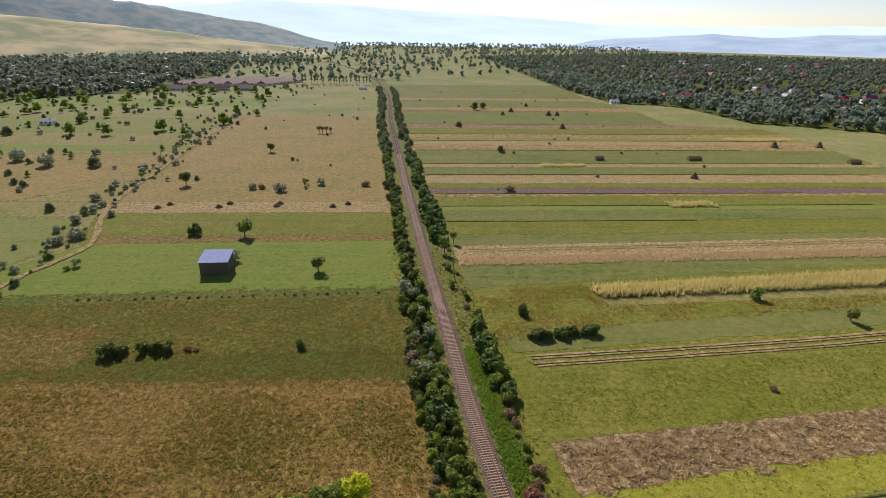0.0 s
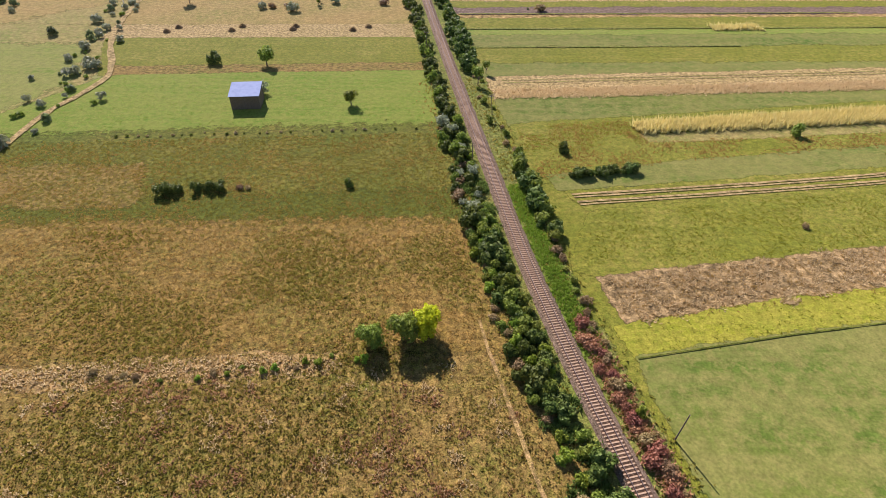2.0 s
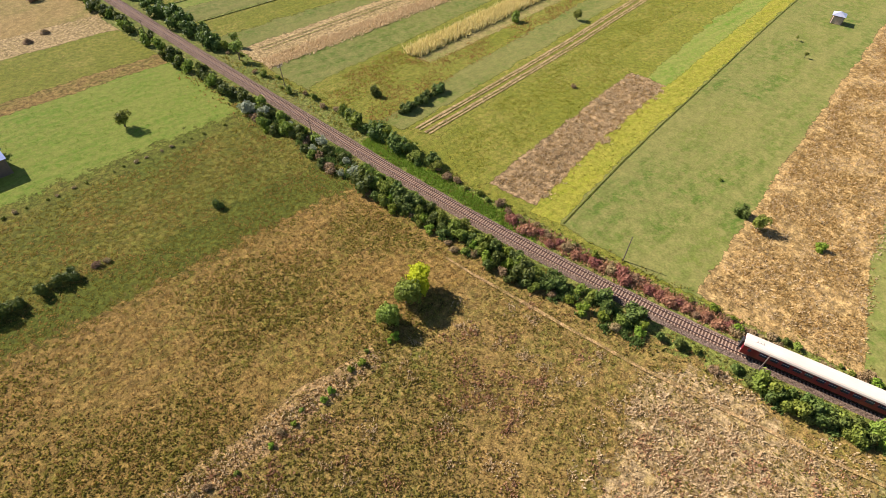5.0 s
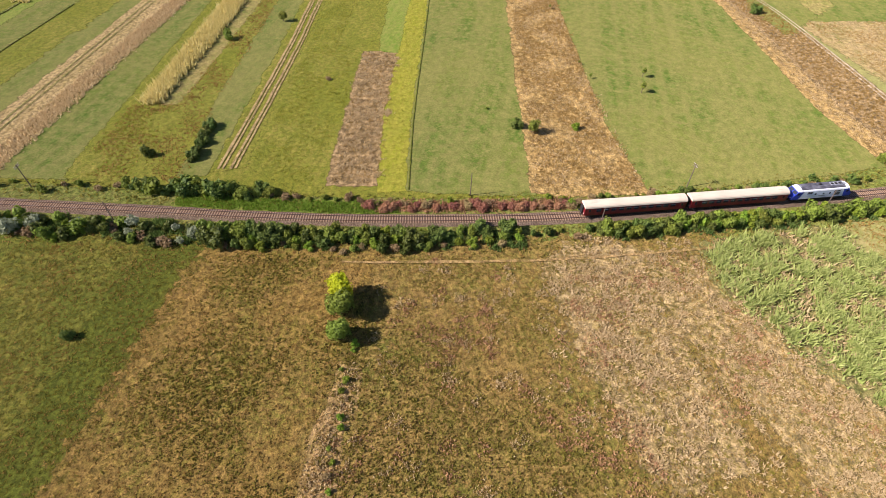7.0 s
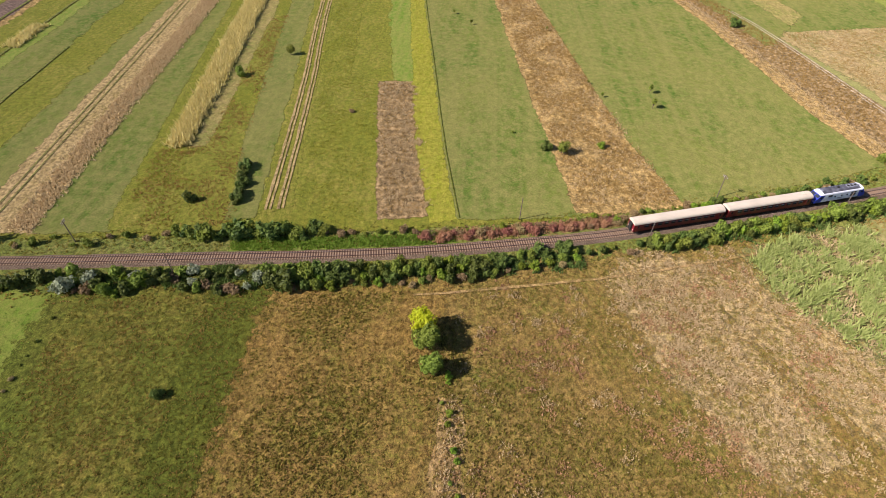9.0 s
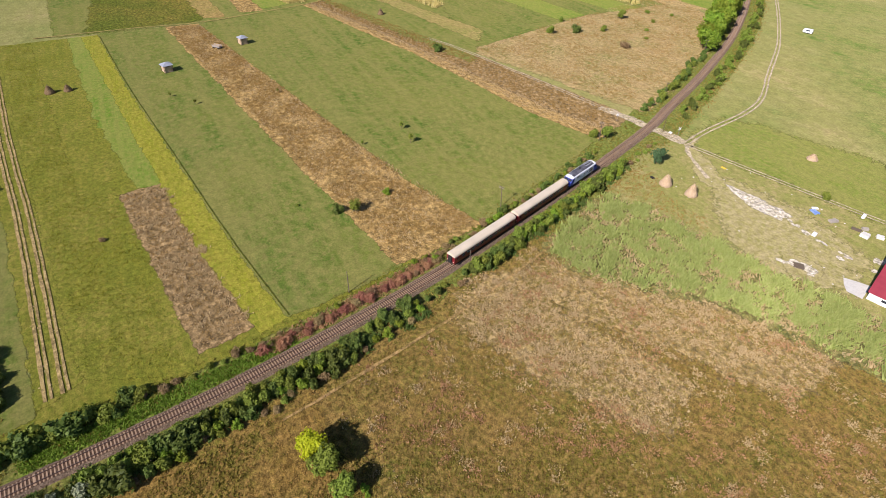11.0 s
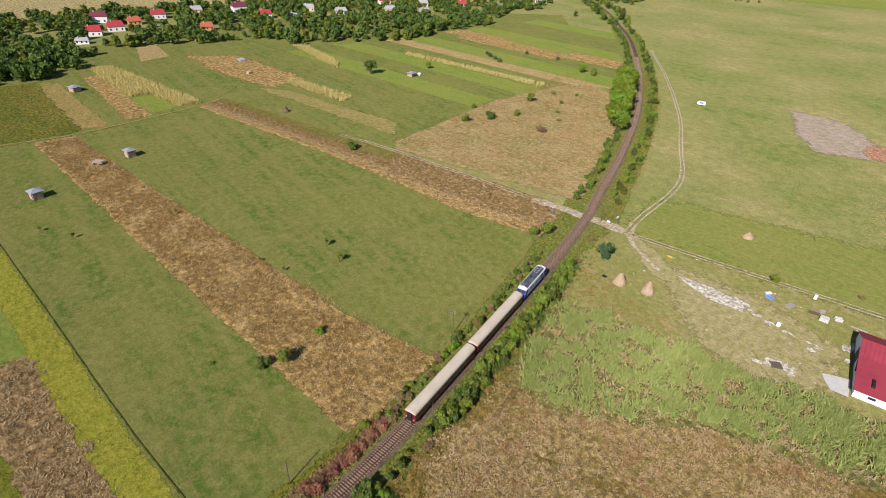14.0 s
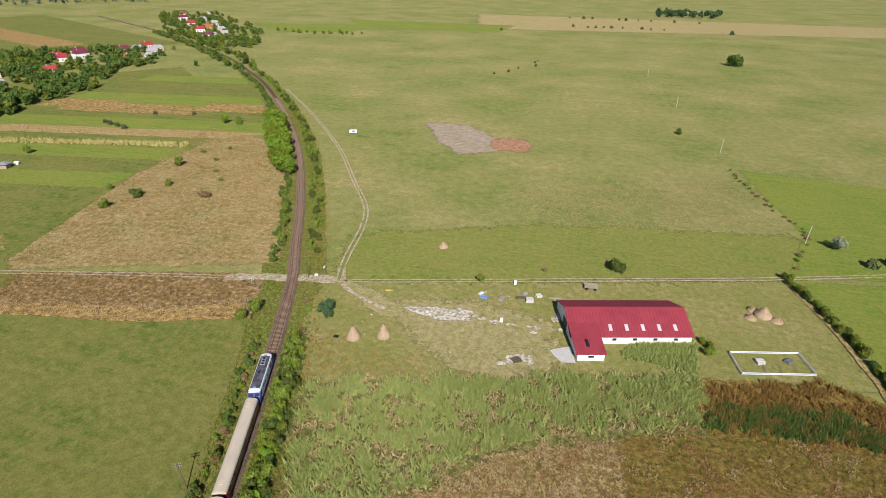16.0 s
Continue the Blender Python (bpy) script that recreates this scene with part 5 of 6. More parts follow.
for (group, mat_name), arrays in BUCKETS.items():
    words = group.split(" of ")[0].split(" west")[0].split(" east")[0].split(" along")[0].split(" on ")[0].split(" in ")[0].split(" beyond")[0]
    tagged(new(words.replace(" ", "_"), soup(words.replace(" ", "_"), np.concatenate(arrays), bpy.data.materials[mat_name])), "green " + group + " seen far off", "bushes", kind="stuff")
for proto in [o for o in scene.objects if o.name in SHAPES and o.name not in USED]:
    for o in (*proto.children_recursive, proto):
        bpy.data.objects.remove(o)

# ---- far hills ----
def hill_mat(name, a, b, scale, haze_glow=0.0):
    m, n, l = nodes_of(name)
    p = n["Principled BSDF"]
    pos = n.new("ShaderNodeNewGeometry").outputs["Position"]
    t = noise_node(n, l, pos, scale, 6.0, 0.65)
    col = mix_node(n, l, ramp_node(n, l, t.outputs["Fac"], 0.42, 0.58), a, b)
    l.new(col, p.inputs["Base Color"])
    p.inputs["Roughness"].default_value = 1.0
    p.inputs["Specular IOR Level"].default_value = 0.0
    # faint emission stands in for the light scattered by haze
    if haze_glow:
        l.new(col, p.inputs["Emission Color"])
        p.inputs["Emission Strength"].default_value = haze_glow
    return m


# distance haze is mixed into these colours and helped by self-lit emission
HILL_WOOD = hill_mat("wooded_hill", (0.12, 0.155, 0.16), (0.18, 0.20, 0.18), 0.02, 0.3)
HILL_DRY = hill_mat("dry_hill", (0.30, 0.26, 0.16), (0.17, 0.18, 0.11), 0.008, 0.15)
HILL_HAZE_BLUE = hill_mat("blue_hill", (0.20, 0.26, 0.32), (0.25, 0.31, 0.36), 0.004, 0.4)
HILL_HAZE_PALE = hill_mat("pale_mountain", (0.36, 0.46, 0.58), (0.40, 0.50, 0.61), 0.002, 0.35)


def ridge(name, material, a0, a1, near_d, far_d, profile, label, rough=0.12):
    """A range of hills between two bearings (degrees from +y towards +x); profile: (bearing, height) pairs."""
    ang = np.linspace(a0, a1, 90)
    hs = np.interp(ang, [p[0] for p in profile], [p[1] for p in profile])
    rows_n, verts, faces = 14, [], []
    for j in range(rows_n):
        t = j / (rows_n - 2)
        d = near_d + (far_d - near_d) * t
        for a, h in zip(ang, hs):
            f = min(t, 1.0)
            f = f * f * (3 - 2 * f) if j < rows_n - 1 else 0.0
            k = 1 + rough * noise.fractal((a * 0.22, t * 2.0, len(name)), 1.0, 2.0, 5)
            verts.append((d * math.sin(radians(a)), d * math.cos(radians(a)), h * f * k - 0.5))
    w = len(ang)
    for j in range(rows_n - 1):
        for i in range(w - 1):
            faces.append((j * w + i, j * w + i + 1, (j + 1) * w + i + 1, (j + 1) * w + i))
    me = mesh_from(name, verts, faces, material)
    for f in me.polygons:
        f.use_smooth = True
    return tagged(new(name, me), label, "hills", kind="structure")


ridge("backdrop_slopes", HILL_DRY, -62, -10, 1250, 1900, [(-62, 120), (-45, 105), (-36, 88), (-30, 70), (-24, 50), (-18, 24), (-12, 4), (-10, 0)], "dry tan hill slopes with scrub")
ridge("backdrop_wooded_ridge", HILL_WOOD, -62, -8, 1750, 2300, [(-62, 210), (-45, 190), (-39, 185), (-34, 168), (-28, 142), (-20, 100), (-14, 52), (-11, 18), (-8, 0)], "dark wooded ridge with haze put into its colour")
ridge("backdrop_blue_hills", HILL_HAZE_BLUE, 5, 65, 2250, 2900, [(5, 0), (13, 10), (17, 34), (21, 42), (25, 62), (29, 46), (33, 58), (38, 66), (46, 80), (65, 90)], "hills with blue-grey haze put into their colour")
ridge("backdrop_mountains", HILL_HAZE_PALE, -60, 60, 2350, 4400, [(-60, 190), (-30, 190), (-18, 215), (-12, 225), (-6, 200), (0, 175), (4, 165), (10, 130), (16, 110), (22, 100), (60, 120)], "far mountains with pale blue haze put into their colour")
far_wood("slope_wood", "scrub woods on the hill slopes", [(d * math.sin(radians(a)), d * math.cos(radians(a))) for a, d in zip(RNG.uniform(-40, -12, 300), RNG.uniform(1150, 1330, 300))], LEAF_FAR_HAZE, 3.0, 24, (9, 15))

# ---- the train ----
RED = solid("coach_red_paint", (0.16, 0.012, 0.016), (0.11, 0.009, 0.012), 0.8, 0.35, 0, 0.03)
CREAM = solid("cream_roof_paint", (0.56, 0.48, 0.36), (0.45, 0.385, 0.29), 0.5, 0.6, 0, 0.05, (0.3, 1, 1))
WHITE = solid("white_paint", (0.74, 0.75, 0.78), (0.62, 0.63, 0.66), 0.5, 0.4, 0, 0.03)
BLUE = solid("blue_paint", (0.015, 0.04, 0.36), (0.012, 0.03, 0.26), 0.6, 0.35, 0, 0.03)
SOOT = solid("sooty_roof", (0.055, 0.055, 0.065), (0.17, 0.17, 0.19), 0.7, 0.6, 0, 0.1)
DARK = solid("black_iron", (0.025, 0.024, 0.024), (0.05, 0.045, 0.04), 3.0, 0.6, 0.3)
GLASS = solid("dark_window_glass", (0.03, 0.035, 0.045), None, 1.0, 0.08)
STEEL = solid("grey_steel", (0.35, 0.36, 0.38), (0.25, 0.25, 0.27), 2.0, 0.45, 0.6)
LAMP = solid("lamp_glass", (0.85, 0.82, 0.7), None, 1.0, 0.15)


def wheel(parent, x, y, r):
    bm = bmesh.new()
    tube(bm, (x, y - 0.07, r), (x, y + 0.07, r), r, r, 16)
    return part("wheel", bm, DARK, parent, "dark steel wheel")


def bogie(root, cx, axles, r):
    bm = bmesh.new()
    for y in (-1.05, 1.05):
        box(bm, cx + axles[0] - 0.7, cx + axles[-1] + 0.7, y - 0.1, y + 0.1, 0.35, 0.8, 0.04)
    box(bm, cx - 0.4, cx + 0.4, -1.05, 1.05, 0.45, 0.85)
    b = part("bogie", bm, DARK, root, "black iron bogie frame")
    for a in axles:
        for y in (-0.78, 0.78):
            wheel(b, cx + a, y, r)


def buffers(root, x, way):
    for y in (-0.87, 0.87):
        bm = bmesh.new()
        tube(bm, (x, y, 1.06), (x + way * 0.5, y, 1.06), 0.1, 0.1, 10)
        tube(bm, (x + way * 0.5, y, 1.06), (x + way * 0.58, y, 1.06), 0.24, 0.24, 12)
        part("buffer", bm, DARK, root)


def arc(half, z_side, z_top, n=10):
    return [(half * math.cos(math.pi * k / n), z_side + (z_top - z_side) * math.sin(math.pi * k / n) ** 0.8) for k in range(n + 1)]


def coach():
    root = tagged(new("railway_coach"), "dark red passenger coach with a cream roof", "railway coach", "coaches of the train")
    half, L = 1.42, 12.9
    bm = bmesh.new()
    box(bm, -L, L, -half, half, 0.95, 3.15, 0.05)
    part("body", bm, RED, root, "dark red painted body")
    bm = prism(bmesh.new(), arc(half + 0.04, 3.12, 4.02), -L - 0.02, L + 0.02, "x")
    part("roof", bm, CREAM, root, "sun-faded cream roof")
    for s in (-1, 1):
        for k in range(11):
            x = -9.4 + 1.88 * k
            y = s * (half + 0.012)
            f = part("window", boxed(x - 0.62, x + 0.62, min(y, y + s * 0.02), max(y, y + s * 0.02), 1.98, 2.88), GLASS, root, "dark window pane")
            part("window_frame", boxed(x - 0.66, x + 0.66, min(y + s * 0.02, y + s * 0.035), max(y + s * 0.02, y + s * 0.035), 2.52, 2.56), STEEL, f)
        for x in (-11.7, 11.7):
            y = s * (half + 0.012)
            d = part("door", boxed(x - 0.42, x + 0.42, min(y, y + s * 0.03), max(y, y + s * 0.03), 1.05, 3.0), RED, root, "dark red entrance door")
            part("door_window", boxed(x - 0.25, x + 0.25, min(y + s * 0.03, y + s * 0.045), max(y + s * 0.03, y + s * 0.045), 2.0, 2.8), GLASS, d)
            part("step", boxed(x - 0.4, x + 0.4, s * half - 0.15, s * half + 0.15, 0.55, 0.62), DARK, root)
    for way in (-1, 1):
        part("gangway", boxed(min(way * L, way * (L + 0.42)), max(way * L, way * (L + 0.42)), -0.6, 0.6, 1.0, 3.2, 0.04), DARK, root, "black rubber gangway")
        buffers(root, way * L, way)
        for y in (-1.05, 1.05):
            part("tail_lamp", boxed(min(way * L, way * (L + 0.05)), max(way * L, way * (L + 0.05)), y - 0.1, y + 0.1, 1.35, 1.6), LAMP, root)
        for k in range(3):
            part("roof_vent", boxed(way * (11.2 - 0.5 * k) - 0.14, way * (11.2 - 0.5 * k) + 0.14, -0.45, 0.45, 3.9, 4.08), CREAM, root)
        bogie(root, way * 9.2, (-1.25, 1.25), 0.46)
    part("underframe", boxed(-6.2, 6.2, -1.1, 1.1, 0.5, 0.94, 0.05), DARK, root, "black underframe boxes")
    return root


def locomotive():
    root = tagged(new("diesel_locomotive"), "white diesel locomotive with blue ends and a sooty roof", "locomotive")
    half, L = 1.48, 8.2
    bm = prism(bmesh.new(), [(-6.2, 1.15), (-5.5, 3.45), (5.5, 3.45), (6.2, 1.15)], -half, half)
    part("body", bm, WHITE, root, "white painted body")
    for way in (-1, 1):
        out = [(6.215, 1.15), (5.515, 3.45), (7.0, 3.45), (7.75, 2.45), (8.2, 2.0), (8.2, 1.15)]
        out = [(way * u, w) for u, w in out]
        n = part("cab", prism(bmesh.new(), out, -half, half), BLUE, root, "blue painted cab end")
        for y in (-0.72, 0.72):
            bm = boxed(-0.03, 0.03, -0.6, 0.6, -0.38, 0.38)
            bmesh.ops.transform(bm, matrix=pose(way * 7.42, y, 2.95, 0, -way * 37, 0), verts=bm.verts)
            part("windscreen", bm, GLASS, n, "dark windscreen pane")
            part("headlight", boxed(min(way * 8.2, way * 8.26), max(way * 8.2, way * 8.26), y * 1.35 - 0.13, y * 1.35 + 0.13, 1.45, 1.7), LAMP, n)
        for s in (-1, 1):
            y = s * (half + 0.01)
            part("cab_window", boxed(way * 6.75 - 0.35, way * 6.75 + 0.35, min(y, y + s * 0.02), max(y, y + s * 0.02), 2.45, 3.1), GLASS, n)
        buffers(root, way * 8.2, way)
        bogie(root, way * 4.5, (-1.7, 0, 1.7), 0.55)
    bm = prism(bmesh.new(), arc(half, 3.45, 4.1, 8), -6.6, 6.6, "x")
    part("roof", bm, WHITE, root, "white roof sides")
    bm = prism(bmesh.new(), arc(1.3, 3.72, 4.17, 6), -6.2, 5.9, "x")
    part("roof_cover", bm, SOOT, root, "sooty black roof cover")
    bm = prism(bmesh.new(), arc(half - 0.1, 3.42, 3.95, 6), 6.6, 7.1, "x")
    part("cab_roof", bm, WHITE, root)
    bm = prism(bmesh.new(), arc(half - 0.1, 3.42, 3.95, 6), -7.1, -6.6, "x")
    part("cab_roof", bm, WHITE, root)
    for x in (2.6, 3.7, 4.8):
        g = part("roof_fan", boxed(x - 0.45, x + 0.45, -0.65, 0.65, 4.14, 4.28, 0.05), STEEL, root, "grey roof fan housing")
        bm = bmesh.new()
        tube(bm, (x, 0, 4.28), (x, 0, 4.31), 0.38, 0.38, 14)
        part("fan_disc", bm, DARK, g)
    bm = bmesh.new()
    tube(bm, (-0.6, 0.1, 4.1), (-0.6, 0.1, 4.5), 0.3, 0.26, 12)
    part("exhaust", bm, DARK, root, "black exhaust stack")
    for x in (-6.0, 6.0):
        part("horn", boxed(x - 0.3, x + 0.3, -0.35, 0.35, 4.0, 4.2, 0.04), STEEL, root)
    for s in (-1, 1):
        y = s * (half + 0.012)
        lo, hi = min(y, y + s * 0.03), max(y, y + s * 0.03)
        for x0, x1, z0, z1 in ((3.2, 4.9, 1.75, 2.6), (3.0, 4.8, 2.75, 3.3), (-4.4, -3.0, 2.6, 3.3)):
            g = part("grille", boxed(x0, x1, lo, hi, z0, z1), DARK, root, "dark louvred grille")
            for k in range(4):
                xs = x0 + (k + 0.5) * (x1 - x0) / 4
                part("louvre", boxed(xs - 0.03, xs + 0.03, min(y + s * 0.03, y + s * 0.05), max(y + s * 0.03, y + s * 0.05), z0, z1), STEEL, g)
        for x in (-2.0, 0.2, 2.0):
            bm = bmesh.new()
            tube(bm, (x, y - s * 0.01, 2.5), (x, y + s * 0.03, 2.5), 0.26, 0.26, 16)
            part("porthole", bm, GLASS if x else STEEL, root, "round dark porthole")
        part("handrail", boxed(-5.6, 5.6, min(y, y + s * 0.04), max(y, y + s * 0.04), 1.2, 1.26), STEEL, root)
        part("writing_bar", boxed(-0.9, 0.9, min(y, y + s * 0.012), max(y, y + s * 0.012), 1.75, 1.95), STEEL, root, "plain bar of faded lettering")
    part("fuel_tank", boxed(-2.0, 2.0, -1.25, 1.25, 0.4, 1.1, 0.1), DARK, root, "black fuel tank")
    part("frame", boxed(-8.0, 8.0, -1.3, 1.3, 0.9, 1.14), DARK, root)
    return root


FRONT = S_OF_Y(-50)


def on_rails(ob, centre, base):
    a, b = on_track(centre - base), on_track(centre + base)
    ob.matrix_basis = pose((a[0] + b[0]) / 2, (a[1] + b[1]) / 2, 0.97, 0, 0, math.degrees(math.atan2(b[1] - a[1], b[0] - a[0])))


loco = locomotive()
on_rails(loco, FRONT - 8.8, 4.5)
car = coach()
on_rails(car, FRONT - 17.7 - 13.5, 9.2)
car2 = copy_thing(car, Matrix())
on_rails(car2, FRONT - 17.7 - 13.5 - 27.0, 9.2)

# ---- poles ----
def telegraph_pole(x, y, h, lean_x, lean_y, arms, heading=0.0, name="telegraph_pole", label="weathered dark wooden telegraph pole beside the railway", material=None, r=0.13):
    root = tagged(new(name), label, "pole")
    bm = bmesh.new()
    tube(bm, (0, 0, -0.3), (0, 0, h), r, r * 0.7, 10)
    part("post", bm, material or POLE_WOOD, root)
    for k in range(arms):
        z = h - 0.3 - 0.5 * k
        a = part("crossarm", boxed(-0.9, 0.9, -0.06, 0.06, z - 0.06, z + 0.06), material or POLE_WOOD, root)
        for u in (-0.8, -0.35, 0.35, 0.8):
            bm = bmesh.new()
            tube(bm, (u, 0, z + 0.06), (u, 0, z + 0.24), 0.045, 0.03, 8)
            part("insulator", bm, CONCRETE, a, "pale ceramic insulator")
    root.matrix_basis = pose(x, y, 0, lean_y, lean_x, heading)
    return root


for x, y, h, lx, ly, arms, hd in ((26.3, 45, 7.0, 2, 0, 0, 0), (41.5, -10, 7.0, 8, 6, 2, 20), (62, -66.5, 7.5, 4, 2, 2, 20), (6.5, 152, 7.5, -6, 3, 2, 5), (-0.8, 125, 6.5, -3, 0, 0, 0), (*on_track(S_OF_Y(14), 3.6)[:2], 6.0, 2, 1, 0, 0), (*on_track(S_OF_Y(-42.5), 3.6)[:2], 6.0, 3, 1, 0, 0), (57, -94, 6.5, 2, 0, 0, 0), (80, -118, 7.0, 3, 0, 1, 25), (-14, 205, 7, 0, 0, 1, 0), (112, -178, 7.0, 2, 0, 1, 30)):
    telegraph_pole(x, y, h, lx, ly, arms, hd)
for x, y in ((-119, -174), (-107, -292), (-95, -409), (-82, -541), (-146, 252), (-166, 330), (-108, -60)):
    telegraph_pole(x, y, 8.0, RNG.uniform(-3, 3), RNG.uniform(-3, 3), 1, 60, "power_pole", "pale concrete power pole in the fields", CONCRETE, 0.15)


def crossing_post(x, y, hd):
    root = tagged(new("crossing_sign"), "level crossing warning post with a pale cross", "road sign")
    bm = bmesh.new()
    tube(bm, (0, 0, 0), (0, 0, 3.0), 0.06, 0.06, 8)
    part("post", bm, STEEL, root)
    for a in (45, -45):
        bm = boxed(-0.7, 0.7, -0.02, 0.02, -0.1, 0.1)
        bmesh.ops.transform(bm, matrix=pose(0, 0.06 if a > 0 else 0.11, 2.6, 0, a, 0), verts=bm.verts)
        part("sign_arm", bm, WHITE, root)
    root.matrix_basis = pose(x, y, 0.05, 0, 0, hd)


crossing_post(53, -98, 70)
crossing_post(72, -84, 250)

# ---- field things ----
METAL_ROOF = solid("sheet_metal_roof", (0.50, 0.52, 0.56), (0.40, 0.42, 0.46), 0.8, 0.35, 0.5)
SHED_ROOF = solid("blue_grey_sheet_roof", (0.17, 0.21, 0.33), (0.13, 0.165, 0.27), 0.6, 0.85, 0.0)
PLANK = solid("weathered_planks", (0.13, 0.10, 0.07), (0.085, 0.065, 0.045), 2.0, 0.9, 0, 0.3, (6, 6, 0.5))
PLANK_GREY = solid("grey_planks", (0.36, 0.32, 0.27), (0.26, 0.23, 0.19), 2.0, 0.9, 0, 0.3, (6, 6, 0.5))


def haystack(r, h, label, material, x, y, pole=True, name="haycock"):
    root = tagged(new(name), label, "haystack")
    rings, sides, verts, faces = 9, 18, [], []
    for j in range(rings):
        t = j / (rings - 1)
        rr = r * (1 - t) ** 0.62 * (1.0 + 0.14 * math.sin(math.pi * min(1, t * 2.2)))
        for i in range(sides):
            a = 2 * math.pi * i / sides
            k = 1 + 0.12 * noise.noise((math.cos(a) * 2 + x, math.sin(a) * 2 + y, t * 3))
            verts.append((rr * k * math.cos(a), rr * k * math.sin(a), h * t))
        if j:
            faces += [((j - 1) * sides + i, (j - 1) * sides + (i + 1) % sides, j * sides + (i + 1) % sides, j * sides + i) for i in range(sides)]
    ob = new("hay", mesh_from("hay", verts, faces, material))
    ob.parent = root
    if pole:
        bm = bmesh.new()
        tube(bm, (0, 0, h * 0.8), (0.1, 0, h + 0.7), 0.06, 0.04, 6)
        part("stake", bm, POLE_WOOD, root)
    loose = tufts_at(r * 1.05, h, 420)
    lo = new("loose_straw", soup("loose_straw", loose, BLADE_TAN if material == HAY else LEAF_BROWN))
    lo.parent = root
    root.matrix_basis = pose(x, y, 0)
    return root


def tufts_at(r, h, count):
    t = RNG.uniform(0, 0.95, count)
    a = RNG.uniform(0, 6.283, count)
    rr = r * (1 - t) ** 0.62
    c = np.c_[rr * np.cos(a), rr * np.sin(a), h * t + 0.02]
    d = unit(count) * 0.3
    e = np.cross(d, unit(count)) * 0.35
    return np.stack([c - d, c + d, c + e], 1)


for r, h, x, y in ((2.0, 4.0, 29, -67), (1.9, 4.4, 20.8, -70)):
    haystack(r, h, "tall pale haycock standing in the yard", HAY, x, y)
haystack(1.9, 2.2, "low round pale hay heap in a meadow", HAY, 18.5, -129.5, False)
for r, h, x, y in ((2.6, 3.4, -90, -113.5), (1.8, 1.4, -86, -111), (1.9, 1.5, -93.5, -111.5), (1.6, 1.6, -87.5, -116)):
    haystack(r, h, "pinkish brown hay heap behind the barn", HAY, x, y, False)
for x, y in ((-117, 222), (-114, 227), (-68, 226), (-92, 224), (-89, 229), (-67.5, 229.5), (-44, 226), (-38, 230)):
    haystack(1.5, 1.3, "small dark hay heap on mown grass", HAY_DARK, x, y, False, "hay_heap")
for x, y, s in ((99, 431, 1.2), (101, 499, 1.3), (109, 500, 1.1), (137, 281, 1.0), (228, 365, 1.3), (260, 367, 1.2), (70, 520, 1.2), (48, 560, 1.1), (60, 500, 1.0), (90, 560, 1.0), (231, -50, 0.9), (185, 112, 0.95), (184.7, 105.6, 0.8)):
    haystack(2.0 * s, 3.4 * s, "weathered haycock on the plain", HAY_DARK, x, y, True)


def stack_long(x, y, w, d, h, hd):
    root = tagged(new("hay_rick"), "long dark rick of weathered hay in a strip field", "haystack")
    bm = prism(bmesh.new(), [(-d / 2, 0), (-d * 0.55, h * 0.6), (0, h), (d * 0.55, h * 0.6), (d / 2, 0)], -w / 2, w / 2, "x")
    part("hay", bm, HAY_DARK, root)
    root.matrix_basis = pose(x, y, 0, 0, 0, hd)


for x, y, w in ((156, 324, 8), (98, 322, 5), (250, 319, 7)):
    stack_long(x, y, w, 3.0, 2.6, 5)


def maize_crib(x, y, w, hd, h=3.2):
    """A hay barrack: hay between posts under a small hipped sheet roof."""
    root = tagged(new("hay_barrack"), "hay stored under a grey sheet roof on posts", "hay barn")
    for sx in (-1, 1):
        for sy in (-1, 1):
            bm = bmesh.new()
            tube(bm, (sx * w / 2, sy * w / 2, 0), (sx * w / 2, sy * w / 2, h), 0.1, 0.09, 6)
            part("post", bm, POLE_WOOD, root)
    bm = boxed(-w / 2 + 0.08, w / 2 - 0.08, -w / 2 + 0.08, w / 2 - 0.08, 0, h - 0.5, 0.25)
    part("hay", bm, HAY, root, "packed brown hay")
    bm = bmesh.new()
    bmesh.ops.create_cone(bm, cap_ends=True, segments=4, radius1=w * 0.86, radius2=0.1, depth=1.1, matrix=pose(0, 0, h + 0.5, 0, 0, 45))
    part("roof", bm, METAL_ROOF, root, "pale grey sheet roof")
    root.matrix_basis = pose(x, y, 0, 0, 0, hd)


maize_crib(190.5, 67.5, 3.8, 15)
maize_crib(212.5, 30.5, 3.6, 15)
maize_crib(324, 33, 4.6, 25, 2.8)
maize_crib(252.5, -148, 4.2, 20, 2.4)


def cart(x, y, hd, label):
    root = tagged(new("farm_cart"), label, "cart")
    part("bed", boxed(-2.2, 2.2, -0.9, 0.9, 0.75, 0.9), PLANK_GREY, root)
    for s in (-1, 1):
        bm = bmesh.new()
        for k in range(6):
            bm2 = 0.9 + 0.16 * k
            box(bm, -2.2, 2.2, s * 0.9 - 0.03, s * 0.9 + 0.03, bm2, bm2 + 0.1)
        part("side_rack", bm, PLANK_GREY, root)
        for xx in (-1.4, 1.4):
            bm = bmesh.new()
            tube(bm, (xx, s * 0.95, 0.45), (xx, s * 1.08, 0.45), 0.45, 0.45, 14)
            part("wheel", bm, DARK, root)
    part("load", boxed(-2.0, 2.0, -0.8, 0.8, 0.9, 1.6, 0.3), HAY, root, "load of brown hay")
    root.matrix_basis = pose(x, y, 0, 0, 0, hd)


cart(211, 43, 40, "grey wooden farm cart standing in dry grass")
cart(-37, -114.5, 5, "reddish farm trailer standing beside the road")


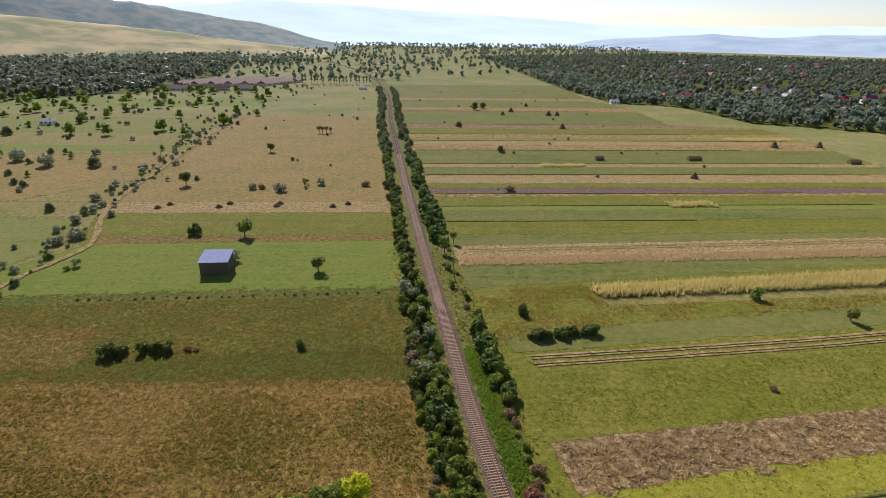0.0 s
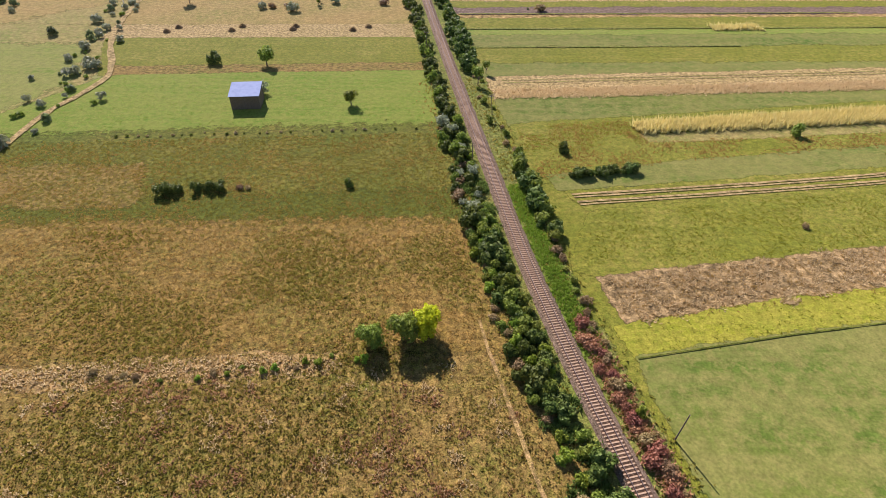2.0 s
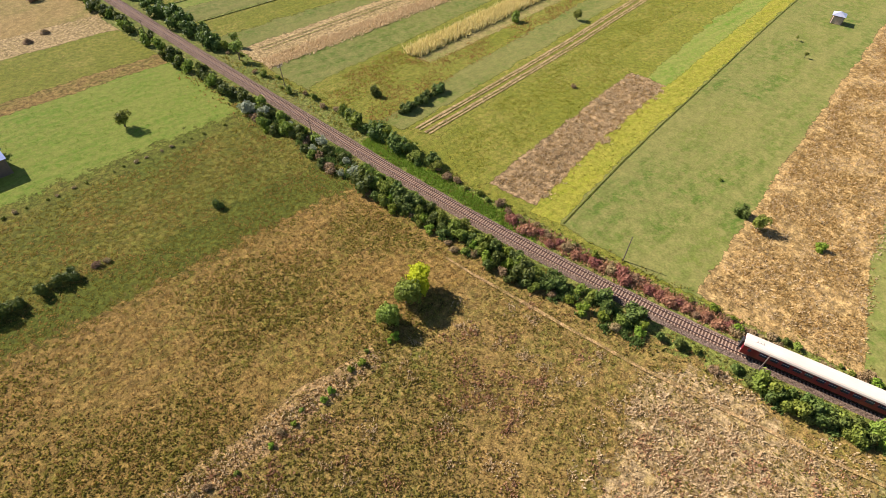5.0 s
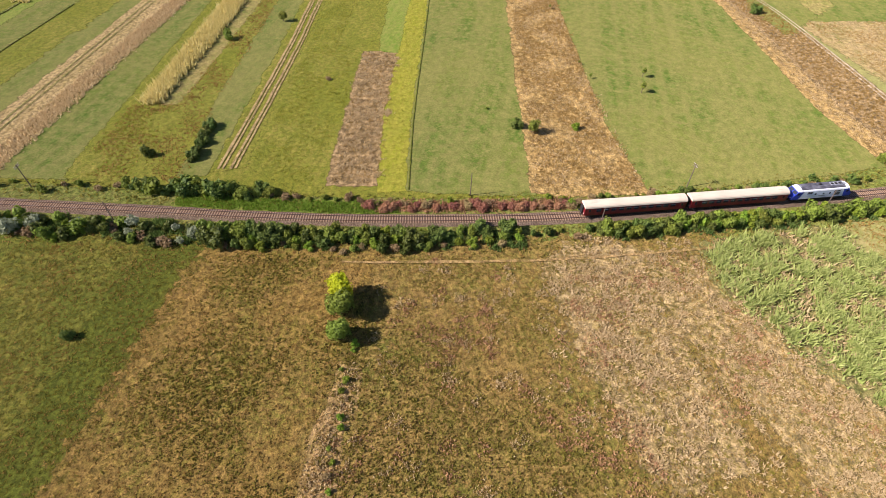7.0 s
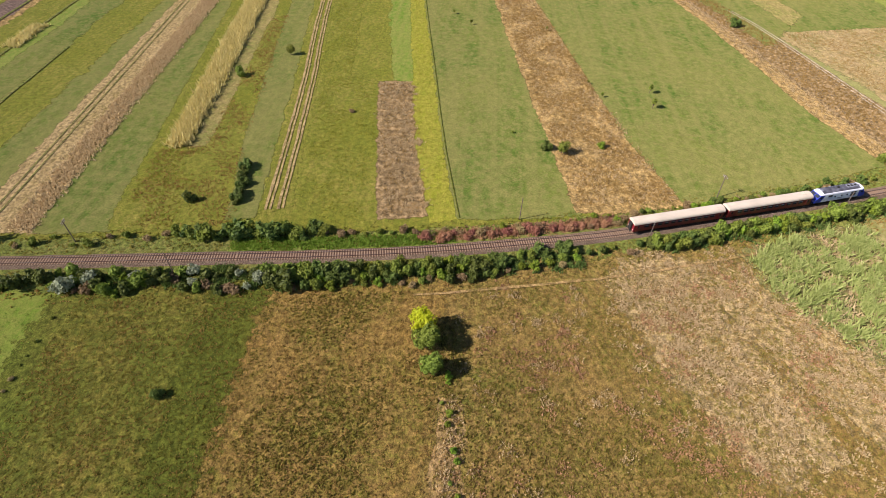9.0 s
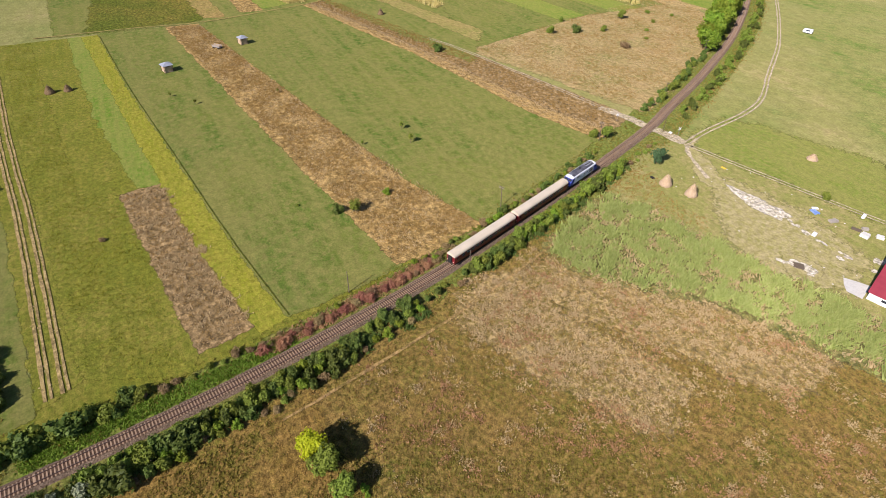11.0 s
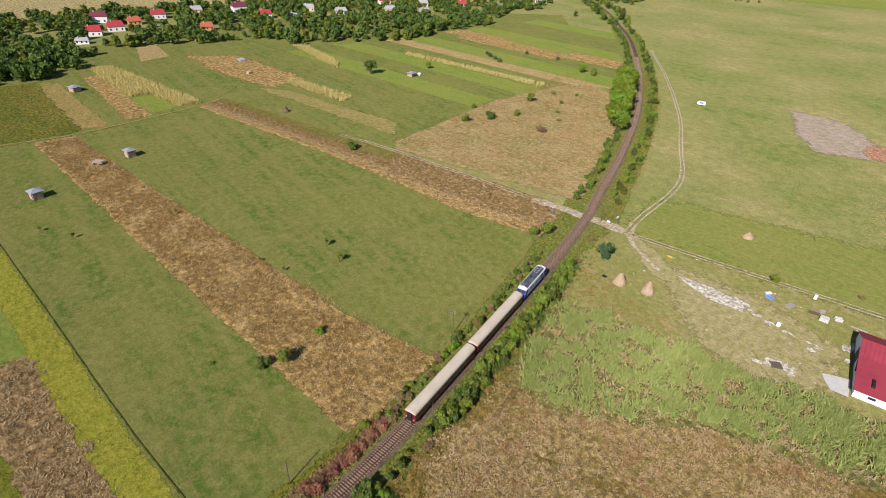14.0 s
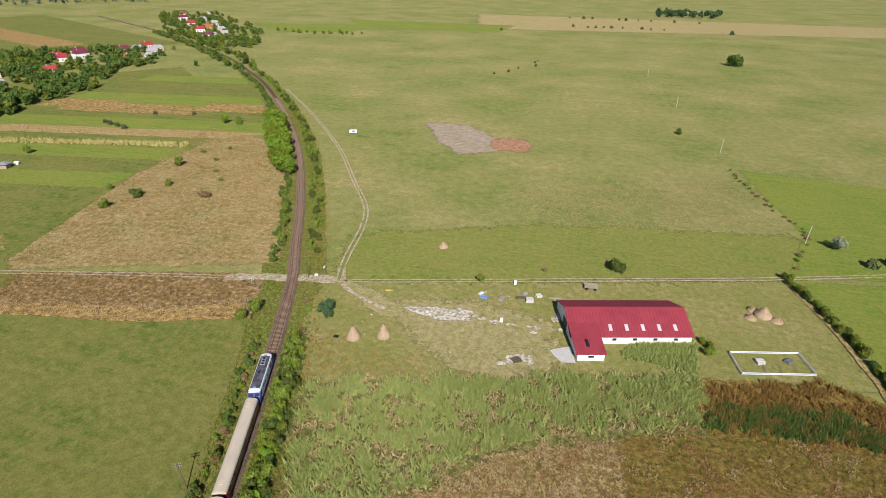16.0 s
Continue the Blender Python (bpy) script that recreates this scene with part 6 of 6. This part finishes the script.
def field_shed(x, y, hd):
    root = tagged(new("hay_shed"), "open dark plank hay shed with a blue-grey lean-to roof", "shed")
    w, d = 8.4, 7.0
    for u, v, h in ((-1, -1, 4.3), (1, -1, 4.3), (-1, 1, 5.4), (1, 1, 5.4), (0, -1, 4.3), (0, 1, 5.4)):
        bm = bmesh.new()
        tube(bm, (u * w / 2, v * d / 2, 0), (u * w / 2, v * d / 2, h), 0.13, 0.12, 8)
        part("post", bm, POLE_WOOD, root)
    for k in range(24):
        u0 = -w / 2 + k * w / 24
        bm = bmesh.new()
        box(bm, u0 + 0.01, u0 + w / 24 - 0.02, -d / 2 - 0.05, -d / 2, 0, 4.2 - 0.02 * (k % 3))
        part("board", bm, PLANK, root)
    for s in (-1, 1):
        bm = prism(bmesh.new(), [(-d / 2, 0), (d / 2, 0), (d / 2, 5.3), (-d / 2, 4.2)], s * w / 2 - 0.04, s * w / 2 + 0.04, "x")
        part("side_boards", bm, PLANK, root)
    part("hay", boxed(-w / 2 + 0.2, w / 2 - 0.2, -d / 2 + 0.2, d / 2 - 0.2, 0, 3.0, 0.3), HAY_DARK, root)
    bm = boxed(-w / 2 - 0.4, w / 2 + 0.4, -d / 2 - 0.5, d / 2 + 0.5, -0.05, 0.05)
    bmesh.ops.transform(bm, matrix=pose(0, 0, 4.95, math.degrees(math.atan2(1.1, d)), 0, 0), verts=bm.verts)
    part("roof", bm, SHED_ROOF, root, "blue-grey ribbed sheet roof")
    root.matrix_basis = pose(x, y, 0, 0, 0, hd)


field_shed(-68.6, 159.2, 5)

# ---- barn and yard ----
ROOF_RED = solid("dark_red_sheet_roof", (0.30, 0.045, 0.06), (0.24, 0.035, 0.05), 0.25, 0.75, 0.0, 0.04)
RENDER_WHITE = solid("white_plaster", (0.80, 0.79, 0.75), (0.68, 0.66, 0.60), 0.8, 0.9)
SKYLIGHT = solid("milky_skylight", (0.62, 0.52, 0.50), None, 1.0, 0.3)


def barn():
    root = tagged(new("barn"), "long white barn with a dark red sheet roof", "barn")
    Lm, v0, v1, v2, he, hr = 35.3, 7.6, 16.9, 26.2, 2.8, 6.5
    walls = ((0, Lm, v0, v0 + 0.3, he), (0, Lm, v2 - 0.3, v2, he))
    for a, b, c, d, h in walls:
        part("wall", boxed(a, b, c, d, 0, h), RENDER_WHITE, root, "white plastered wall")
    for u in (0, Lm - 0.3):
        bm = prism(bmesh.new(), [(v0 + 0.3, 0), (v2 - 0.3, 0), (v2 - 0.3, he), (v1, hr - 0.08), (v0 + 0.3, he)], u, u + 0.3, "x")
        part("gable_wall", bm, RENDER_WHITE, root, "white plastered gable")
    slope = math.atan2(hr - he, v1 - v0)
    for a, b, za, zb, words in ((v0 - 0.5, v1, he - 0.2, hr, "dark red ribbed roof slope"), (v2 + 0.5, v1, he - 0.2, hr, "dark red ribbed roof slope in shade")):
        bm = bmesh.new()
        n, line = 36, []
        for k in range(n):
            u0, u1 = -0.5 + (Lm + 1.0) * k / n, -0.5 + (Lm + 1.0) * (k + 1) / n
            line += [(u0, 0.0), (u0 + 0.04, 0.07), (u0 + 0.14, 0.07), (u0 + 0.18, 0.0)]
        line.append((Lm + 0.5, 0.0))
        lo = [bm.verts.new((u, a, za + r)) for u, r in line]
        hi = [bm.verts.new((u, b, zb + r)) for u, r in line]
        for k in range(len(line) - 1):
            bm.faces.new((lo[k], lo[k + 1], hi[k + 1], hi[k]))
        bmesh.ops.recalc_face_normals(bm, faces=bm.faces)
        bmesh.ops.solidify(bm, geom=bm.faces[:], thickness=0.06)
        part("roof_slope", bm, ROOF_RED, root, words)
    part("ridge_cap", boxed(-0.5, Lm + 0.5, v1 - 0.2, v1 + 0.2, hr - 0.02, hr + 0.12), ROOF_RED, root)
    for u in (11.8, 16.6, 21.4, 26.2, 31.0):
        bm = boxed(-0.5, 0.5, -1.1, 1.1, -0.03, 0.05)
        bmesh.ops.transform(bm, matrix=pose(u, v0 + 2.6, he + (2.6) * math.tan(slope) + 0.1, math.degrees(slope), 0, 0), verts=bm.verts)
        part("skylight", bm, SKYLIGHT, root, "pale milky skylight")
    # wing
    part("wing_wall", boxed(0, 7.6, 0, 0.3, 0, 2.5), RENDER_WHITE, root, "white plastered wing wall")
    for u in (0, 7.3):
        part("wing_wall", prism(bmesh.new(), [(0.3, 0), (7.6, 0), (7.6, 3.2), (0.3, 2.45)], u, u + 0.3, "x"), RENDER_WHITE, root)
    bm = prism(bmesh.new(), [(-0.5, 2.45), (11.6, 4.5), (11.6, 4.62), (-0.5, 2.6)], -0.5, 8.0, "x")
    part("wing_roof", bm, ROOF_RED, root, "dark red roof of the wing")
    bm = boxed(3.0, 3.7, 2.2, 5.0, 3.0, 3.75)
    part("roof_opening", bm, DARK, root, "dark slot in the wing roof")
    part("window", boxed(3.0, 4.6, -0.03, 0.0, 1.1, 1.8), GLASS, root)
    for u in (12, 18, 24, 30):
        w = part("window", boxed(u, u + 1.2, v0 - 0.03, v0, 1.2, 2.0), GLASS, root)
        part("window_frame", boxed(u - 0.08, u + 1.28, v0 - 0.05, v0 - 0.031, 1.1, 1.2), WHITE, w)
    part("gate", boxed(-0.06, 0.0, 13.5, 18, 0, 3.2), PLANK, root, "dark plank gate")
    ux = math.degrees(math.atan2(-0.28, -0.96))
    # local x along the barn, local y towards its back
    root.matrix_basis = Matrix.Translation((-34.2, -74.6, 0)) @ Euler((0, 0, radians(ux))).to_matrix().to_4x4()
    return root


barn()


def pen():
    root = tagged(new("sheep_pen"), "low white board pen on rough grass", "pen")
    pts = [(-76, -90), (-95, -95), (-97, -86), (-77.5, -81)]
    for (ax, ay), (bx, by) in zip(pts, pts[1:] + pts[:1]):
        n = 7
        d = math.degrees(math.atan2(by - ay, bx - ax))
        ln = math.hypot(bx - ax, by - ay)
        for z in (0.35, 0.75):
            bm = boxed(0, ln, -0.05, 0.05, z, z + 0.22)
            bmesh.ops.transform(bm, matrix=pose(ax, ay, 0, 0, 0, d), verts=bm.verts)
            part("rail_board", bm, WHITE, root, "white painted board")
        for k in range(n):
            t = k / n
            bm = bmesh.new()
            tube(bm, (ax + (bx - ax) * t, ay + (by - ay) * t, 0), (ax + (bx - ax) * t, ay + (by - ay) * t, 1.05), 0.07, 0.06, 6)
            part("post", bm, CONCRETE, root)
    for t in (0.37, 0.6, 0.8):
        ax, ay, bx, by = -77 - 19 * t, -85.5 - 4.5 * t, -77 - 19.6 * t, -82 - 4.0 * t
        d = math.degrees(math.atan2(by - ay, bx - ax))
        bm = boxed(0, math.hypot(bx - ax, by - ay), -0.04, 0.04, 0.5, 0.7)
        bmesh.ops.transform(bm, matrix=pose(ax, ay, 0, 0, 0, d), verts=bm.verts)
        part("cross_board", bm, PLANK_GREY, root)


pen()

BLUE_TARP = solid("blue_plastic", (0.12, 0.22, 0.50), (0.35, 0.42, 0.55), 1.2, 0.4)
YELLOW_PLASTIC = solid("yellow_plastic", (0.65, 0.45, 0.05), None, 1.2, 0.5)


def rubbish(name, x, y, w, d, h, hd, material, label, category, tilt=0.0):
    """A loose thing in the yard: a bevelled, slightly bent heap of boards or sheet."""
    root = tagged(new(name), label, category)
    n = max(2, int(d / 0.35))
    for k in range(n):
        v = -d / 2 + d * (k + 0.5) / n
        bm = boxed(-w / 2 * RNG.uniform(0.75, 1.0), w / 2 * RNG.uniform(0.75, 1.0), v - d / n * 0.42, v + d / n * 0.42, 0.02, h * RNG.uniform(0.6, 1.0), 0.02)
        bmesh.ops.transform(bm, matrix=pose(0, 0, 0, 0, tilt, RNG.uniform(-6, 6)), verts=bm.verts)
        part("board", bm, material, root)
    root.matrix_basis = pose(x, y, 0.05, 0, 0, hd)


for args in (("plank_stack", -9, -99.5, 3.2, 1.6, 0.8, 80, PLANK_GREY, "stack of weathered grey planks in the yard", "planks"),
             ("plank_stack", -15, -102, 3.0, 1.2, 0.5, 20, PLANK, "stack of brown boards in the yard", "planks"),
             ("block_pile", -18, -101, 2.4, 2.2, 1.3, 10, CONCRETE, "pile of pale building blocks in the yard", "blocks"),
             ("block_pile", -20.5, -104.5, 2.2, 1.6, 0.9, 30, CONCRETE, "pile of pale building blocks in the yard", "blocks"),
             ("block_pile", -16, -104.5, 1.8, 1.2, 1.0, 50, PLANK_GREY, "pile of grey scrap boards in the yard", "scrap"),
             ("sheet_pile", -3.2, -99, 3.0, 2.0, 0.35, -10, BLUE_TARP, "blue plastic sheeting on the grass", "sheeting"),
             ("sheet_pile", -2.0, -101, 2.4, 1.2, 0.3, 60, WHITE, "white sheet lying on the grass", "sheeting"),
             ("white_box", -11, -87, 1.2, 1.0, 1.3, 5, WHITE, "white metal box standing in the yard", "box"),
             ("white_box", -12, -110, 1.0, 0.8, 1.5, 15, WHITE, "white cabinet beside the dirt road", "box"),
             ("sheet_pile", 28, -94, 1.9, 0.9, 0.35, 10, YELLOW_PLASTIC, "yellow plastic scrap on the grass", "scrap"),
             ("plank_stack", -22, -86.5, 2.4, 0.8, 0.4, 30, PLANK_GREY, "grey boards lying in the yard", "planks"),
             ("plank_stack", -26, -105, 5.0, 0.7, 0.3, 8, PLANK_GREY, "long grey beams lying on the grass", "planks"),
             ("rubble_pile", -18, -70, 3.0, 2.4, 0.5, 40, PLANK, "brown heap of dung and rubble", "heap"),
             ("white_box", 55, -96, 1.3, 0.9, 0.7, 10, WHITE, "white block beside the level crossing", "block"),
             ("rubbish_heap", 34, -66, 1.6, 1.0, 0.4, 0, DARK, "small dark heap of scrap by the haycocks", "scrap"),
             ("scrap_heap", -83.5, -88, 2.6, 2.0, 1.0, 20, CONCRETE, "pale scrap inside the pen", "scrap"),
             ("scrap_heap", -91.5, -90.5, 2.4, 1.6, 0.9, 40, STEEL, "grey scrap inside the pen", "scrap"),
             ("rubbish_heap", 343, -70, 6, 4, 1.6, 10, METAL_ROOF, "pale sheeting over stored goods by the village", "sheeting"),
             ("rubbish_heap", 310, -62, 3, 3, 2.0, 10, HAY, "hay heap by the village", "hay"),
             ("white_box", 252, -154, 2.5, 2.0, 1.6, 30, WHITE, "white trailer beside a hay barrack", "trailer")):
    rubbish(*args)
for k in range(34):
    x, y = RNG.uniform(-30, 30), RNG.uniform(-104, -66)
    root = tagged(new("stone"), "pale stone lying on the worn yard", "stone", "stones in the yard")
    bm = bmesh.new()
    bmesh.ops.create_icosphere(bm, subdivisions=1, radius=RNG.uniform(0.14, 0.34))
    for v in bm.verts:
        v.co *= RNG.uniform(0.75, 1.2)
        v.co.z *= 0.6
    part("rock", bm, CONCRETE, root)
    root.matrix_basis = pose(x, y, 0.12)


def wire_fence():
    root = tagged(new("fence"), "low grey wooden fence along the dirt road", "fence")
    pts = spline([(-20, -112.5), (-47, -121), (-85, -133)], 3.0)
    for k, (x, y) in enumerate(pts):
        bm = bmesh.new()
        tube(bm, (x, y, 0), (x, y, 1.2), 0.07, 0.06, 6)
        part("post", bm, PLANK_GREY, root)
        if k:
            px, py = pts[k - 1]
            bm = bmesh.new()
            tube(bm, (px, py, 0.95), (x, y, 0.95), 0.045, 0.045, 5)
            part("rail_bar", bm, PLANK_GREY, root)


wire_fence()


def van(x, y, hd):
    root = tagged(new("camper_trailer"), "white trailer parked on the pasture", "trailer")
    bm = prism(bmesh.new(), [(-2.4, 0.5), (2.2, 0.5), (2.6, 1.3), (2.0, 2.3), (-2.2, 2.4), (-2.5, 1.4)], -1.0, 1.0)
    part("body", bm, WHITE, root)
    for s in (-1, 1):
        part("window", boxed(-1.2, 0.8, min(s * 1.0, s * 1.03), max(s * 1.0, s * 1.03), 1.4, 2.0), GLASS, root)
        bm = bmesh.new()
        tube(bm, (-0.3, s * 0.85, 0.35), (-0.3, s * 1.05, 0.35), 0.35, 0.35, 14)
        part("wheel", bm, DARK, root)
    part("drawbar", boxed(2.4, 4.0, -0.05, 0.05, 0.45, 0.55), DARK, root)
    root.matrix_basis = pose(x, y, 0, 0, 0, hd)


van(112, -262, 20)

# ---- village houses ----
ROOFS = [solid("roof_tile_red", (0.36, 0.05, 0.05), (0.27, 0.035, 0.04), 0.8, 0.7), solid("roof_tile_orange", (0.42, 0.12, 0.06), (0.33, 0.09, 0.05), 0.8, 0.8),
         solid("roof_slate_grey", (0.38, 0.36, 0.35), (0.28, 0.27, 0.26), 0.8, 0.8), solid("roof_tile_maroon", (0.17, 0.04, 0.06), (0.12, 0.03, 0.045), 0.8, 0.7)]
WALLS = [RENDER_WHITE, solid("cream_plaster", (0.66, 0.56, 0.42), (0.55, 0.46, 0.34), 0.8, 0.9), solid("ochre_plaster", (0.60, 0.36, 0.16), (0.5, 0.3, 0.14), 0.8, 0.9)]


def house(w, d, h, rise, wall, roof, label):
    root = tagged(new("house"), label, "house", "houses of the village")
    part("wall", boxed(-w / 2, w / 2, -d / 2, d / 2, 0, h), wall, root, "plastered wall")
    bm = bmesh.new()
    o = 0.5
    a = [bm.verts.new(p) for p in ((-w / 2 - o, -d / 2 - o, h - 0.15), (w / 2 + o, -d / 2 - o, h - 0.15), (w / 2 + o, d / 2 + o, h - 0.15), (-w / 2 - o, d / 2 + o, h - 0.15))]
    r = [bm.verts.new(p) for p in ((-w / 2 + d * 0.12, 0, h + rise), (w / 2 - d * 0.12, 0, h + rise))]
    for f in ((a[0], a[1], r[1], r[0]), (a[2], a[3], r[0], r[1]), (a[1], a[2], r[1]), (a[3], a[0], r[0]), (a[3], a[2], a[1], a[0])):
        bm.faces.new(f)
    rf = part("roof", bm, roof, root, "tiled roof")
    part("chimney", boxed(w * 0.2, w * 0.2 + 0.6, 0.3, 0.9, h + rise * 0.5, h + rise + 0.7), CONCRETE, rf)
    for s in (-1, 1):
        for k in range(3):
            x = -w / 2 + w * (k + 0.5) / 3
            y = s * d / 2
            win = part("window", boxed(x - 0.55, x + 0.55, min(y, y + s * 0.04), max(y, y + s * 0.04), 1.1, 2.4), GLASS, root)
            part("sill", boxed(x - 0.65, x + 0.65, min(y + s * 0.0, y + s * 0.12), max(y, y + s * 0.12), 1.0, 1.08), CONCRETE, win)
    part("door", boxed(w / 2, w / 2 + 0.05, -0.5, 0.5, 0.05, 2.1), PLANK, root)
    return root


HOUSES = [house(12, 9, 4.0, 3.6, WALLS[0], ROOFS[0], "white village house with a bright red roof"), house(11, 8, 3.4, 3.0, WALLS[1], ROOFS[2], "cream village house with a grey roof"),
          house(13, 9, 5.4, 3.4, WALLS[0], ROOFS[3], "white two-storey house with a maroon roof"), house(10, 8, 3.2, 3.2, WALLS[2], ROOFS[1], "ochre village house with an orange roof"),
          house(9, 6, 2.6, 1.8, WALLS[0], ROOFS[2], "small white outbuilding with a grey roof")]


def place(k, x, y, hd, s=1.0):
    m = pose(x, y, 0, 0, 0, hd) @ Matrix.Diagonal((s, s, s, 1))
    if HOUSES[k].name not in USED:
        USED.add(HOUSES[k].name)
        HOUSES[k].matrix_basis = m
    else:
        copy_thing(HOUSES[k], m)


for k, x, y, hd in VILLAGE_HOUSES:
    place(k, x, y, hd + RNG.uniform(-6, 6))
for x, y in spots_in([(210, 640), (300, 520), (420, 480), (900, 700), (1100, 1200), (600, 1400), (200, 1200)], 95):
    place([1, 1, 4, 0, 2, 3, 1][RNG.integers(7)], x, y, RNG.uniform(0, 180), RNG.uniform(0.85, 1.15))
for x, y, hd in ((172, 760, 5), (188, 590, 5), (-295, 425, 10), (-90, 700, 0)):
    place(4, x, y, hd)

# long farm sheds beyond the plain
SHED_TILE = solid("brown_tile_roof", (0.20, 0.14, 0.13), (0.15, 0.10, 0.09), 0.5, 0.9)


def farm_hall(x, y, w, d, hd):
    root = tagged(new("farm_hall"), "long low farm hall with a brown roof", "farm building", "farm halls beyond the plain")
    part("wall", boxed(-w / 2, w / 2, -d / 2, d / 2, 0, 3.2), WALLS[1], root)
    part("roof", prism(bmesh.new(), [(-d / 2 - 0.6, 3.0), (d / 2 + 0.6, 3.0), (0, 6.2)], -w / 2 - 0.5, w / 2 + 0.5, "x"), SHED_TILE, root)
    for k in range(6):
        u = -w / 2 + w * (k + 0.5) / 6
        part("window", boxed(u - 1, u + 1, -d / 2 - 0.05, -d / 2, 1.2, 2.4), GLASS, root)
    root.matrix_basis = pose(x, y, 0, 0, 0, hd)


for k in range(6):
    farm_hall(-305 + 20 * k, 742 + 3 * k, 70, 14, 62)
farm_hall(-300, 662, 30, 10, 5)
farm_hall(-226, 672, 22, 10, 5)
farm_hall(-252, 668, 18, 8, 5)

# ---- sleepers, nearest ones singly ----
SL = boxed(-0.13, 0.13, -1.3, 1.3, -0.1, 0.1, 0.02)
SL_ME = bpy.data.meshes.new("sleeper")
SL.to_mesh(SL_ME)
SL.free()
SL_ME.materials.append(SLEEPER)
s_first, gap = S_OF_Y(112), 0.62
for k in range(300):
    x, y, hd = on_track(s_first + gap * k)
    ob = new("sleeper", SL_ME)
    ob.parent = RAILWAY
    ob.matrix_basis = pose(x, y, 0.70, 0, 0, math.degrees(hd))
co = np.array([tuple(v.co) for v in SL_ME.vertices])
fc = [tuple(p.vertices) for p in SL_ME.polygons]
verts, faces = [], []
for s in list(np.arange(S_OF_Y(330), s_first, gap)) + list(np.arange(s_first + gap * 300, S_OF_Y(-330), gap)):
    x, y, hd = on_track(s)
    c, n = math.cos(hd), math.sin(hd)
    k = len(verts)
    verts += [(x + c * p - n * q, y + n * p + c * q, 0.70 + r) for p, q, r in co.tolist()]
    faces += [tuple(i + k for i in f) for f in fc]
ob = new("sleepers", mesh_from("sleepers", verts, faces, SLEEPER))
ob.parent = RAILWAY
tagged(ob, "reddish grey concrete sleepers further along", kind="stuff")
